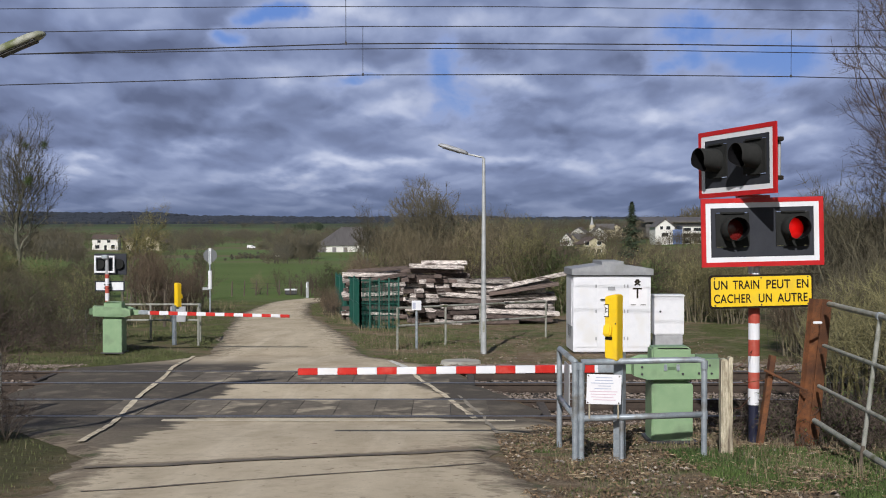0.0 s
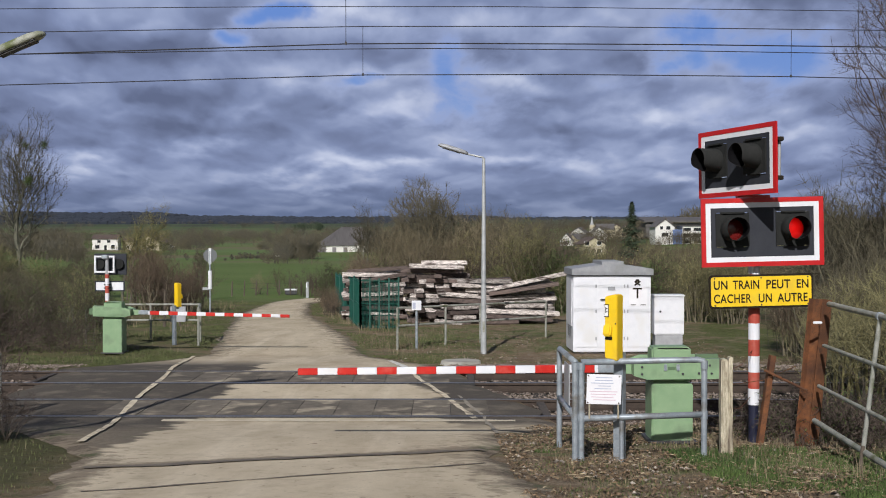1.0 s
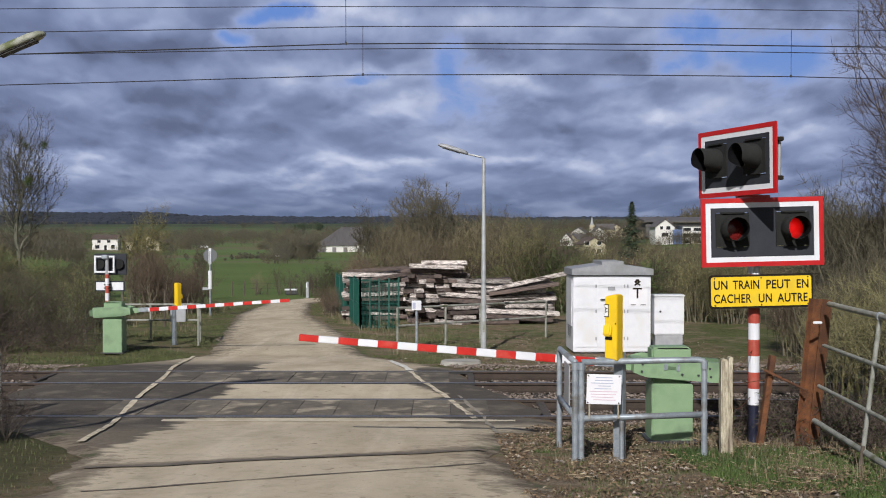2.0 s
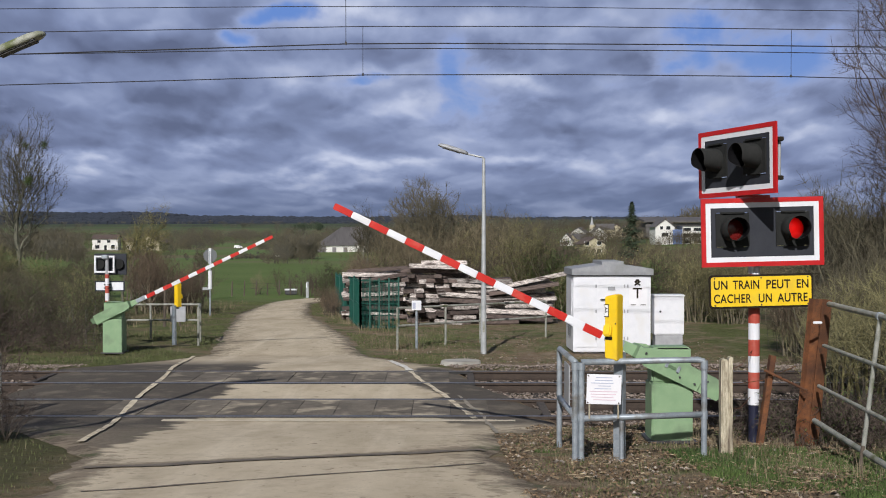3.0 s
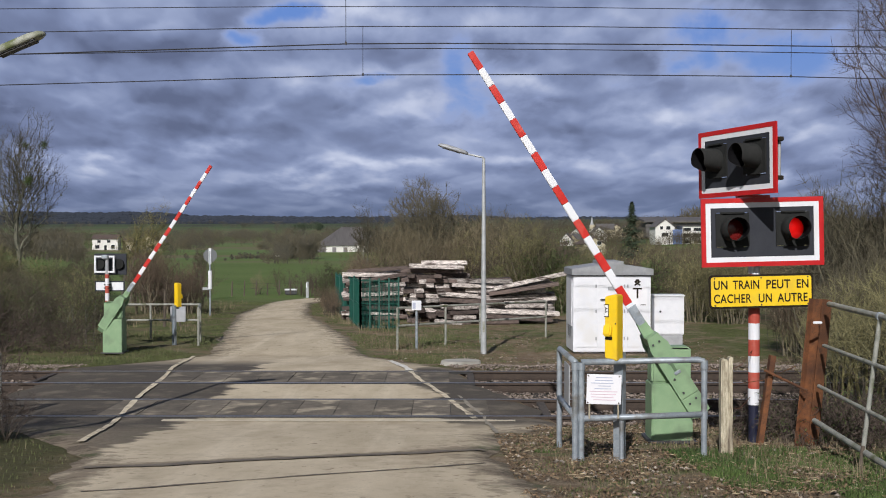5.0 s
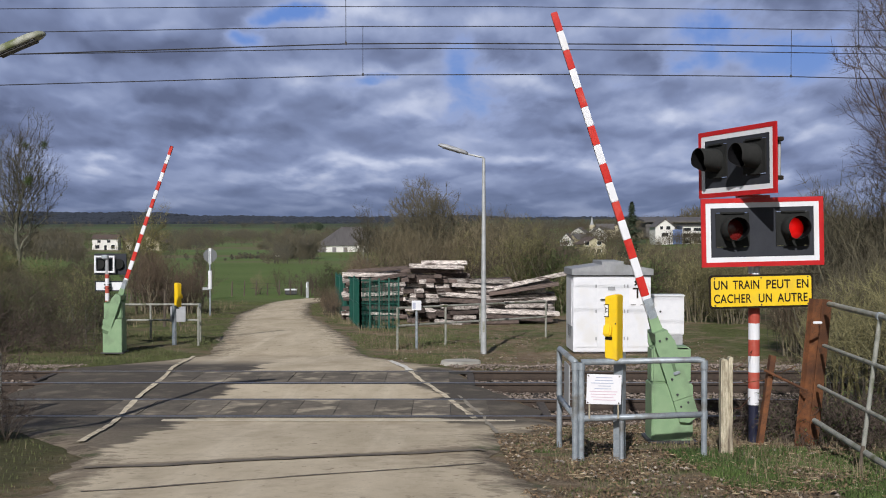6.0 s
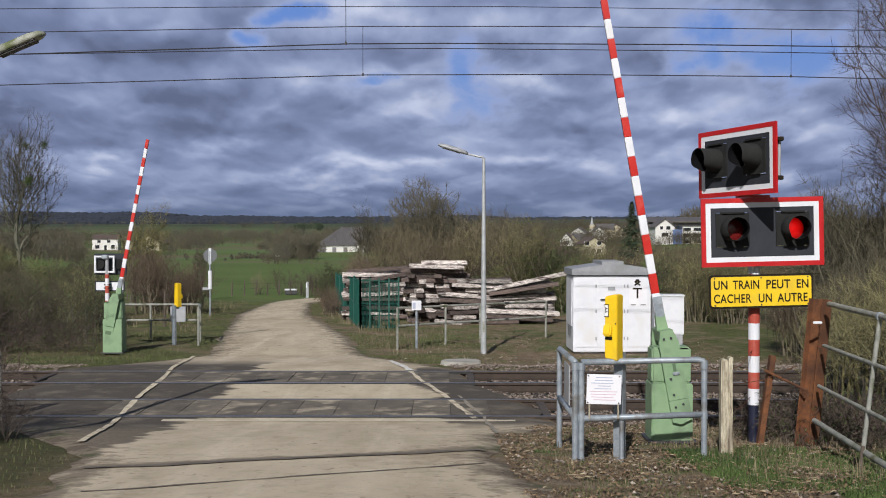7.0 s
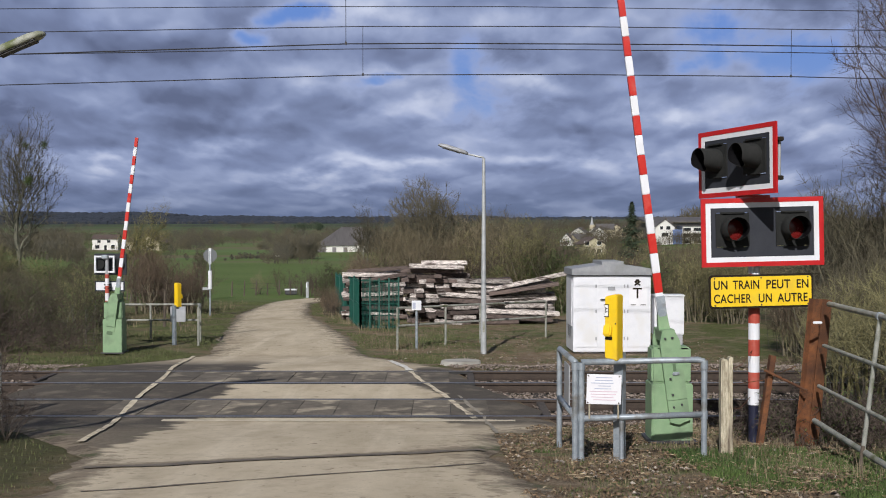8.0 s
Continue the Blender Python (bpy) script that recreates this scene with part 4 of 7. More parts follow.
# ---------------------------------------------------------------- clouds, a far backdrop that drifts
def build_clouds():
    R = 4600
    verts, faces = [], []
    na, ne = 60, 24
    for j in range(ne + 1):
        e = radians(-1.0 + 33.0 * j / ne)
        for i in range(na + 1):
            a = radians(-44 + 88 * i / na)
            verts.append((R * math.cos(e) * math.sin(a), R * math.cos(e) * math.cos(a), R * math.sin(e)))
    for j in range(ne):
        for i in range(na):
            a = j * (na + 1) + i
            faces.append((a, a + na + 1, a + na + 2, a + 1))
    m = bpy.data.materials.new("drifting_clouds")
    m.use_nodes = True
    n, l = m.node_tree.nodes, m.node_tree.links
    n.remove(n["Principled BSDF"])
    em = n.new("ShaderNodeEmission")
    l.new(em.outputs[0], n["Material Output"].inputs[0])
    tc, sep = n.new("ShaderNodeTexCoord"), n.new("ShaderNodeSeparateXYZ")
    l.new(tc.outputs["Object"], sep.inputs[0])

    def op(kind, a, b=0.0, c=0.0):
        x = n.new("ShaderNodeMath")
        x.operation = kind
        for i, v in enumerate((a, b, c)):
            if isinstance(v, (int, float)):
                x.inputs[i].default_value = v
            else:
                l.new(v, x.inputs[i])
        return x.outputs[0]

    def rng(v, a, b, lo=0.0, hi=1.0, smooth=True):
        r = n.new("ShaderNodeMapRange")
        if smooth:
            r.interpolation_type = "SMOOTHSTEP"
        for i, q in enumerate((a, b, lo, hi)):
            r.inputs[i + 1].default_value = q
        l.new(v, r.inputs[0])
        return r.outputs[0]

    def mix(f, a, b):
        x = n.new("ShaderNodeMix")
        x.data_type = "RGBA"
        l.new(f, x.inputs[0])
        for s, c in ((6, a), (7, b)):
            if isinstance(c, tuple):
                x.inputs[s].default_value = (*c, 1)
            else:
                l.new(c, x.inputs[s])
        return x.outputs[2]

    # azimuth and height in units of a tenth of the distance
    u = op("DIVIDE", sep.outputs["X"], op("MULTIPLY", sep.outputs["Y"], 0.1))
    v = op("DIVIDE", sep.outputs["Z"], op("MULTIPLY", sep.outputs["Y"], 0.1))
    # a cloud deck seen from below: rows close up towards the horizon
    deep = op("MAXIMUM", op("ADD", v, 0.55), 0.02)
    vec = n.new("ShaderNodeCombineXYZ")
    l.new(op("DIVIDE", u, op("POWER", deep, 0.25)), vec.inputs[0])
    l.new(op("MULTIPLY", op("LOGARITHM", deep, 2.71828), 2.3), vec.inputs[1])

    def tex(scale, detail, off, dist=0.0, rough=0.5):
        t = n.new("ShaderNodeTexNoise")
        t.inputs["Scale"].default_value, t.inputs["Detail"].default_value = scale, detail
        t.inputs["Roughness"].default_value, t.inputs["Distortion"].default_value = rough, dist
        a = n.new("ShaderNodeVectorMath")
        a.inputs[1].default_value = off
        l.new(vec.outputs[0], a.inputs[0])
        l.new(a.outputs[0], t.inputs["Vector"])
        return t.outputs["Fac"]

    wu = op("MULTIPLY_ADD", op("SUBTRACT", tex(1.3, 5, (11, 3, 1)), 0.5), 1.7, u)
    wv = op("MULTIPLY_ADD", op("SUBTRACT", tex(1.3, 5, (5, 13, 4)), 0.5), 0.65, v)

    def blobs(spots):
        """Soft ragged patches: 1 in their middle, falling to 0."""
        total = None
        for cu, cv, ru, rv in spots:
            du = op("DIVIDE", op("SUBTRACT", wu, cu), ru)
            dv = op("DIVIDE", op("SUBTRACT", wv, cv), rv)
            one = op("POWER", 2.718, op("MULTIPLY", op("ADD", op("MULTIPLY", du, du), op("MULTIPLY", dv, dv)), -0.9))
            total = one if total is None else op("MAXIMUM", total, one)
        return total

    wide = tex(0.7, 5, (3.1, 1.7, 0), 0.2)
    puff = tex(1.4, 7, (7.7, 4.2, 2), 0.1, 0.48)
    fray = tex(2.2, 8, (1.7, 9.2, 5), 0.3, 0.58)
    # heaps: rounded cells, bent by noise; looked up a little higher they give lit tops and grey bases
    bend = n.new("ShaderNodeTexNoise")
    bend.inputs["Scale"].default_value, bend.inputs["Detail"].default_value = 1.8, 5
    bend.inputs["Roughness"].default_value = 0.5
    l.new(vec.outputs[0], bend.inputs["Vector"])
    bent = n.new("ShaderNodeVectorMath")
    bent.operation = "MULTIPLY_ADD"
    l.new(bend.outputs["Color"], bent.inputs[0])
    bent.inputs[1].default_value = (0.60, 0.42, 0)
    l.new(vec.outputs[0], bent.inputs[2])

    def heap(scale, up):
        a = n.new("ShaderNodeVectorMath")
        a.inputs[1].default_value = (3.3, 1.1 + up, 0)
        l.new(bent.outputs[0], a.inputs[0])
        t = n.new("ShaderNodeTexVoronoi")
        t.voronoi_dimensions, t.feature = "2D", "SMOOTH_F1"
        t.inputs["Scale"].default_value, t.inputs["Smoothness"].default_value = scale, 0.35
        t.inputs["Detail"].default_value, t.inputs["Roughness"].default_value = 1.6, 0.45
        l.new(a.outputs[0], t.inputs["Vector"])
        return t.outputs["Distance"]

    rim = op("SUBTRACT", heap(0.95, 0.17), heap(0.95, 0.0))
    fine_rim = op("SUBTRACT", heap(2.3, 0.07), heap(2.3, 0.0))
    gap = op("ADD", op("MULTIPLY", blobs(CLEARINGS), 1.05), op("MULTIPLY", op("SUBTRACT", fray, 0.5), 1.7))
    shine, gloom = blobs(BRIGHT), blobs(GLOOM)
    tone = op("ADD", op("MULTIPLY", op("SUBTRACT", puff, 0.5), 0.55), op("MULTIPLY", op("SUBTRACT", wide, 0.5), 0.55))
    tone = op("ADD", tone, op("ADD", op("MULTIPLY", rim, 0.72), op("MULTIPLY", fine_rim, 0.30)))
    tone = op("ADD", tone, op("ADD", op("MULTIPLY", shine, op("MULTIPLY", fray, 0.72)), op("MULTIPLY", gloom, -0.17)))
    tone = op("ADD", tone, 0.40)
    ramp = n.new("ShaderNodeValToRGB")
    el = ramp.color_ramp.elements
    el[0].position, el[0].color = 0.06, (0.122, 0.150, 0.250, 1)
    el[1].position, el[1].color = 0.95, (0.59, 0.64, 0.79, 1)
    for at, c in ((0.40, (0.218, 0.268, 0.43)), (0.62, (0.322, 0.382, 0.565))):
        e = el.new(at)
        e.color = (*c, 1)
    l.new(tone, ramp.inputs[0])
    blue = mix(rng(v, 0.0, 2.2), (0.27, 0.38, 0.62), (0.135, 0.26, 0.62))
    # thin bright cloud round the clearings, open blue in their middle
    thin = mix(rng(gap, 0.08, 0.80), ramp.outputs[0], (0.335, 0.405, 0.63))
    up = mix(rng(gap, 0.38, 1.10), thin, blue)
    low = mix(rng(tone, 0.25, 0.75), (0.125, 0.165, 0.275), (0.225, 0.27, 0.40))
    col = mix(rng(v, -0.1, 0.62), low, up)
    l.new(col, em.inputs["Color"])
    em.inputs["Strength"].default_value = 1.0
    M["clouds"] = m
    ob = raw("sky_backdrop", verts, faces, "clouds")
    ob.location = (0, 0, 2.7)
    for p in ob.data.polygons:
        p.use_smooth = True
    return tagged(ob, "grey and white drifting clouds with blue gaps", "sky", kind="structure")


# soft ovals: azimuth, height, half width, half height
CLEARINGS = ((0.08, 1.25, 0.34, 0.32), (2.1, 1.78, 0.5, 0.24), (2.9, 1.52, 0.95, 0.28), (1.95, 1.48, 0.35, 0.2), (-1.8, 1.74, 0.35, 0.12), (-1.4, 1.92, 0.4, 0.12), (-0.9, 1.30, 0.35, 0.06))
BRIGHT = ((-0.93, 1.82, 0.75, 0.22), (-0.93, 1.32, 0.6, 0.10), (-0.30, 0.98, 0.6, 0.10), (1.9, 0.98, 1.0, 0.16), (-2.3, 0.68, 0.55, 0.10), (-3.4, 0.58, 0.3, 0.07), (-0.5, 0.55, 0.5, 0.07), (3.2, 0.8, 0.6, 0.12), (-1.2, 0.45, 0.6, 0.06), (0.9, 0.62, 0.8, 0.09), (0.25, 1.80, 0.9, 0.18), (0.55, 1.25, 0.35, 0.10), (2.4, 0.45, 0.7, 0.07))
GLOOM = ((-2.4, 1.18, 1.5, 0.17), (0.95, 1.50, 0.75, 0.13), (-3.0, 1.60, 1.2, 0.2), (1.15, 1.13, 0.7, 0.12), (3.35, 1.2, 1.0, 0.12), (-3.7, 0.95, 0.6, 0.25), (3.7, 0.9, 0.5, 0.3))
clouds = build_clouds()


# ---------------------------------------------------------------- rails, boxes and posts beside the crossing
def on(x, y, rz=0, dz=0.0):
    return pose(x, y, gz(x, y) + dz, 0, 0, rz)


def build_near_railing():
    r = thing("pipe_railing", pose(0, 0, 0), "galvanised pipe railing with a white notice at the crossing", "railing", "railings of the crossing")
    top, mid, rad = 1.375, 0.845, 0.030
    a, b, c, d = (1.26, 12.05), (1.285, 10.82), (1.345, 10.82), (2.57, 10.95)
    part("top_rail", pipe([(a[0], a[1] + 0.02, 1.30), (a[0], a[1], 1.355), (a[0], a[1] - 0.06, top), (b[0], b[1], top)], rad, 12), "galv", r, smooth=True)
    part("mid_rail", pipe([(a[0], a[1], mid), (b[0], b[1], mid)], rad, 12), "galv", r, smooth=True)
    part("top_rail", pipe([(c[0], c[1], top), (d[0] - 0.07, d[1], top + 0.01), (d[0] - 0.015, d[1], top), (d[0], d[1], top - 0.05), (d[0], d[1], top - 0.1)], rad, 12), "galv", r, smooth=True)
    part("mid_rail", pipe([(c[0], c[1], mid - 0.02), (d[0], d[1], mid)], rad, 12), "galv", r, smooth=True)
    for x, y in (a, b, c, d, (1.745, 10.86)):
        z1 = (top if x != 1.745 else 0.80)
        if (x, y) == d:
            z1 = top - 0.08
        part("post", rod((x, y, gz(x, y) - 0.1), (x, y, z1), rad * (1 if x != 1.745 else 0.8), seg=12), "galv", r, smooth=False)
    bm = bmesh.new()
    for x, y in (b, c, d):
        for z in (top - 0.03, mid):
            bm = rod((x, y, z - 0.045), (x, y, z + 0.03), rad * 1.22, seg=12)
            part("clamp", bm, "galv", r)
    # the notices, tied to the rails
    n = part("notice", box((0, 0, 0), (0.335, 0.012, 0.29), 0.003), "paper", r, "white notice sheet with faded lines")
    n.matrix_basis = pose(1.56, 10.79, 1.115, 0, 1.5, 0)
    rng = random.Random(3)
    for i in range(9):
        w = rng.uniform(0.12, 0.27)
        part("text_bar", box((rng.uniform(-0.02, 0.01), -0.0075, 0.115 - i * 0.027), (w, 0.002, 0.007)), "greyink" if i < 5 else "pinkink", n)
    for x in (-0.155, 0.145):
        for z in (-0.13, 0.13):
            part("clip", box((x, -0.008, z), (0.014, 0.008, 0.014), 0.002), "ink", n)
    for x in (1.42, 1.70):
        part("tie", rod((x, 10.80, 0.83), (x, 10.80, 0.98), 0.009, seg=6), "wood_old", r)
    m = part("side_notice", box((1.265, 11.35, 1.10), (0.012, 0.42, 0.40), 0.003), "grey_plate", r, "grey notice seen edge on")


def build_call_post(m, label):
    t = thing("emergency_call_post", m, label, "call post", "call posts of the crossing")
    # channel section post
    bm = bmesh.new()
    box((0, 0, 0.45), (0.10, 0.012, 1.1), bm=bm)
    for x in (-0.046, 0.046):
        box((x, 0.03, 0.45), (0.008, 0.06, 1.1), bm=bm)
    part("channel_post", bm, "galv", t)
    b = prism(((-0.066, 0.96), (0.066, 0.94), (0.066, 1.575), (0.03, 1.585), (-0.066, 1.56)), -0.17, -0.035)
    bmesh.ops.bevel(b, geom=list(b.edges), offset=0.008, segments=2, affect="EDGES")
    body = part("box_body", b, "yellow", t)
    part("hand_cover", box((-0.025, -0.19, 1.235), (0.085, 0.05, 0.12), 0.014, m=pose(0, 0, 0, -14, 0, 0)), "yellow", t)
    # flat black block drawn for the shade of a recess below the cover
    part("recess_shade", box((-0.022, -0.172, 1.155), (0.075, 0.012, 0.03), 0.003), "ink", t)
    s = part("sign", box((-0.045, -0.174, 1.425), (0.05, 0.006, 0.125), 0.002), "ink", t, "small black framed sign")
    part("sign_face", box((-0.045, -0.1785, 1.425), (0.040, 0.004, 0.108)), "paper", s)
    for k, (x, z, w, h) in enumerate(((-0.05, 1.43, 0.008, 0.055), (-0.038, 1.445, 0.016, 0.008), (-0.038, 1.415, 0.016, 0.008))):
        part("sign_bar", box((x, -0.1812, z), (w, 0.002, h)), "ink", s)
    part("lock", rod((0.05, -0.176, 1.30), (0.05, -0.168, 1.30), 0.008, seg=8), "steel_dark", t)
    part("bracket", box((0.0, -0.06, 0.93), (0.12, 0.10, 0.03), 0.005), "steel_dark", t)
    return t


def build_street_lamp(m, height, side, label, arm=0.42, tilt=17, fat=1.0, finish="grey_plate"):
    t = thing("street_lamp", m, label, "street lamp", "street lamps of the crossing")
    part("pole", rod((0, 0, -0.1), (0, 0, height), 0.072, 0.036, 16), "lamp_pole", t, smooth=False)
    part("pole_door", box((0, -0.066, 0.62), (0.06, 0.012, 0.26), 0.004), "galv_old", t)
    k = math.tan(radians(tilt * 0.55))
    part("arm", pipe([(0, 0, height - 0.03), (side * 0.02, 0, height + 0.015), (side * 0.10, 0, height + 0.03), (side * arm, 0, height + 0.03 + arm * k)], 0.024, 10), "lamp_pole", t, smooth=True)
    bm = bmesh.new()
    rings = []
    seg = 14
    for s, w, h in ((0.0, 0.035, 0.03), (0.08, 0.06, 0.05), (0.25, 0.085, 0.06), (0.55, 0.088, 0.06), (0.68, 0.07, 0.045), (0.74, 0.03, 0.02)):
        rings.append([bm.verts.new((s, w * math.cos(2 * math.pi * j / seg), h * (math.sin(2 * math.pi * j / seg) if math.sin(2 * math.pi * j / seg) > 0 else 0.55 * math.sin(2 * math.pi * j / seg)))) for j in range(seg)])
    for ra, rb in zip(rings, rings[1:]):
        for j in range(seg):
            bm.faces.new((ra[j], ra[(j + 1) % seg], rb[(j + 1) % seg], rb[j]))
    bm.faces.new(rings[0][::-1])
    bm.faces.new(rings[-1])
    bmesh.ops.recalc_face_normals(bm, faces=bm.faces)
    head = part("lamp_head", bm, finish, t, "grey oval lamp head", smooth=True)
    head.matrix_basis = Matrix.Translation((side * (arm - 0.04), 0, height + 0.025 + arm * k)) @ pose(0, 0, 0, 0, -tilt if side > 0 else tilt, 0) @ pose(0, 0, 0, 0, 0, 0 if side > 0 else 180) @ Matrix.Diagonal((1, fat, fat, 1))
    part("lens", box((0.40, 0, -0.022), (0.46, 0.13, 0.03), 0.012), "steel_dark", head, "dull dark lamp lens")
    return t


def build_cabinet():
    t = thing("signal_cabinet", on(4.03, 27.3, 1.5), "white relay cabinet with a grey pitched roof", "signal cabinet")
    w, d, h = 1.86, 1.25, 1.76
    part("plinth", box((0, 0, 0.02), (w - 0.10, d - 0.10, 0.24)), "track_sleeper", t)
    part("body", box((0, 0, 0.06 + h / 2), (w, d, h + 0.08), 0.015), "white", t)
    out = [(-w / 2 - 0.05, 0), (w / 2 + 0.05, 0), (w / 2 + 0.05, 0.15), (0.26, 0.25), (0.26, 0.33), (-0.26, 0.33), (-0.26, 0.25), (-w / 2 - 0.05, 0.15)]
    roof = part("roof", prism(out, -d / 2 - 0.07, d / 2 + 0.07), "roof_grey", t, "grey metal roof with raised ridge")
    roof.location.z = 0.10 + h + 0.004
    # black strip that puts the shade of the eaves gap into colour
    part("roof_gap_shade", box((0, 0, 0.10 + h - 0.012), (w + 0.02, d + 0.02, 0.02)), "ink", t)
    y = -d / 2 - 0.012
    for x, ww in ((-0.62, 0.50), (-0.02, 0.66), (0.62, 0.54)):
        p = part("door", box((x, y, 0.10 + h / 2), (ww, 0.024, h - 0.09), 0.006), "white", t)
        if x > -0.1 and x < 0.1:
            part("handle", box((-0.18, y - 0.04, 1.28), (0.22, 0.03, 0.035), 0.008), "steel_dark", p)
            part("plate", box((-0.02, y - 0.018, 1.545), (0.17, 0.012, 0.09), 0.002), "grey_plate", p)
        for z in (0.35, 1.0, 1.6):
            part("hinge", box((x + ww / 2 - 0.02 if x < 0 else x - ww / 2 + 0.02, y - 0.018, z), (0.03, 0.02, 0.08), 0.004), "grey_plate", p)
    part("hatch", box((-0.64, y - 0.016, 1.45), (0.36, 0.012, 0.55), 0.004), "white", t)
    b = part("line_board", box((0.62, y - 0.02, 1.36), (0.43, 0.012, 0.46), 0.002), "paper", t, "white board with a black letter")
    lettering("text", "T", 0.36, "ink", b, (0.60, y - 0.029, 1.42), "black letter", 0.004)
    for x, w2 in ((0.50, 0.12), (0.74, 0.13)):
        part("text_bar", box((x, y - 0.028, 1.155), (w2, 0.002, 0.016)), "ink", b)
    # crossed emblem above the board
    for a in (-35, 35):
        part("emblem_bar", box((0.60, y - 0.024, 1.67), (0.17, 0.008, 0.035), 0.004, m=pose(0, 0, 0, 0, a, 0)), "ink", b)
    part("emblem_top", box((0.60, y - 0.024, 1.735), (0.09, 0.008, 0.06), 0.012), "ink", b)
    part("faded_label", box((0.62, y - 0.017, 1.02), (0.22, 0.008, 0.14), 0.002), "white", t)
    xs = -w / 2 - 0.010
    part("side_panel", box((xs, 0, 1.2), (0.02, d - 0.35, 1.15), 0.005), "white", t)
    v = part("vent", box((xs - 0.008, -0.05, 0.50), (0.02, 0.32, 0.26), 0.004), "steel_dark", t, "dark vent grille")
    for k in range(5):
        part("slat", box((xs - 0.022, -0.05, 0.40 + 0.05 * k), (0.012, 0.30, 0.018)), "grey_plate", v)
    t2 = thing("junction_box", on(5.50, 27.3, 0), "white junction box on a grey base", "junction box")
    part("base", box((0, 0, 0.17), (0.66, 0.38, 0.42), 0.006), "grey_plate", t2)
    part("body", box((0, 0, 0.85), (0.72, 0.42, 0.94), 0.012), "white", t2)
    part("lid", box((0, 0, 1.335), (0.76, 0.47, 0.04), 0.008), "white", t2)
    part("lock", rod((-0.22, -0.24, 0.95), (-0.22, -0.205, 0.95), 0.025, seg=10), "steel_dark", t2)
    part("door_seam", box((0.0, -0.213, 0.85), (0.66, 0.01, 0.86), 0.004), "white", t2)


def build_far_railing():
    t = thing("pipe_railing", pose(0, 0, 0), "weathered pipe railing with a small plate beyond the tracks", "railing", "railings of the crossing")
    a, b = (-1.13, 27.6), (2.86, 31.0)
    at = lambda s: (a[0] + (b[0] - a[0]) * s, a[1] + (b[1] - a[1]) * s)
    h = 1.0
    for z in (h, 0.56):
        pa, pb = at(0), at(1)
        part("bar", rod((*pa, gz(*pa) + z), (*pb, gz(*pb) + z), 0.028, seg=10), "galv_old", t)
    for s in (0.0, 0.30, 0.53, 1.0):
        p = at(s)
        part("post", rod((*p, gz(*p) - 0.1), (*p, gz(*p) + h + 0.01), 0.030, seg=10), "galv_old", t)
    t3 = thing("marker_post", on(-0.66, 27.9), "grey marker post with a small white box", "marker post")
    part("post", rod((0, 0, -0.1), (0, 0, 1.14), 0.034, seg=10), "galv", t3)
    bx = part("box", box((0, -0.03, 1.07), (0.24, 0.10, 0.24), 0.01), "white", t3, "small white box")
    part("bar", box((-0.06, -0.085, 1.07), (0.07, 0.01, 0.15), 0.002), "greyink", bx)
    t = thing("pipe_railing", pose(0, 0, 0), "weathered pipe railing beside the far barrier", "railing", "railings of the crossing")
    pts = ((-9.2, 30.6), (-6.62, 30.4), (-6.30, 28.7))
    for z in (0.93, 0.5):
        for p, q in zip(pts, pts[1:]):
            part("bar", rod((*p, gz(*p) + z), (*q, gz(*q) + z), 0.028, seg=10), "galv_old", t)
    for p in pts + ((-8.0, 30.5), (-6.45, 29.6)):
        part("post", rod((*p, gz(*p) - 0.1), (*p, gz(*p) + 0.95), 0.03, seg=10), "galv_old", t)
    part("plate", box((-7.2, 30.3, 0.30), (0.42, 0.03, 0.42), 0.006), "grey_plate", t, "grey plate on the railing")
    t = thing("pipe_railing", pose(0, 0, 0), "mossy pipe railing end beside the track", "railing", "railings of the crossing")
    for x in (-6.18, -6.30):
        part("post", rod((x, 15.5 + (x + 6.18), gz(x, 15.5) - 0.15), (x, 15.5 + (x + 6.18), 0.93), 0.035, seg=10), "galv_old", t)
    for z in (0.95, 0.42):
        part("bar", rod((-8.6, 14.7, z + 0.05), (-6.16, 15.5, z), 0.033, seg=10), "galv_old", t)


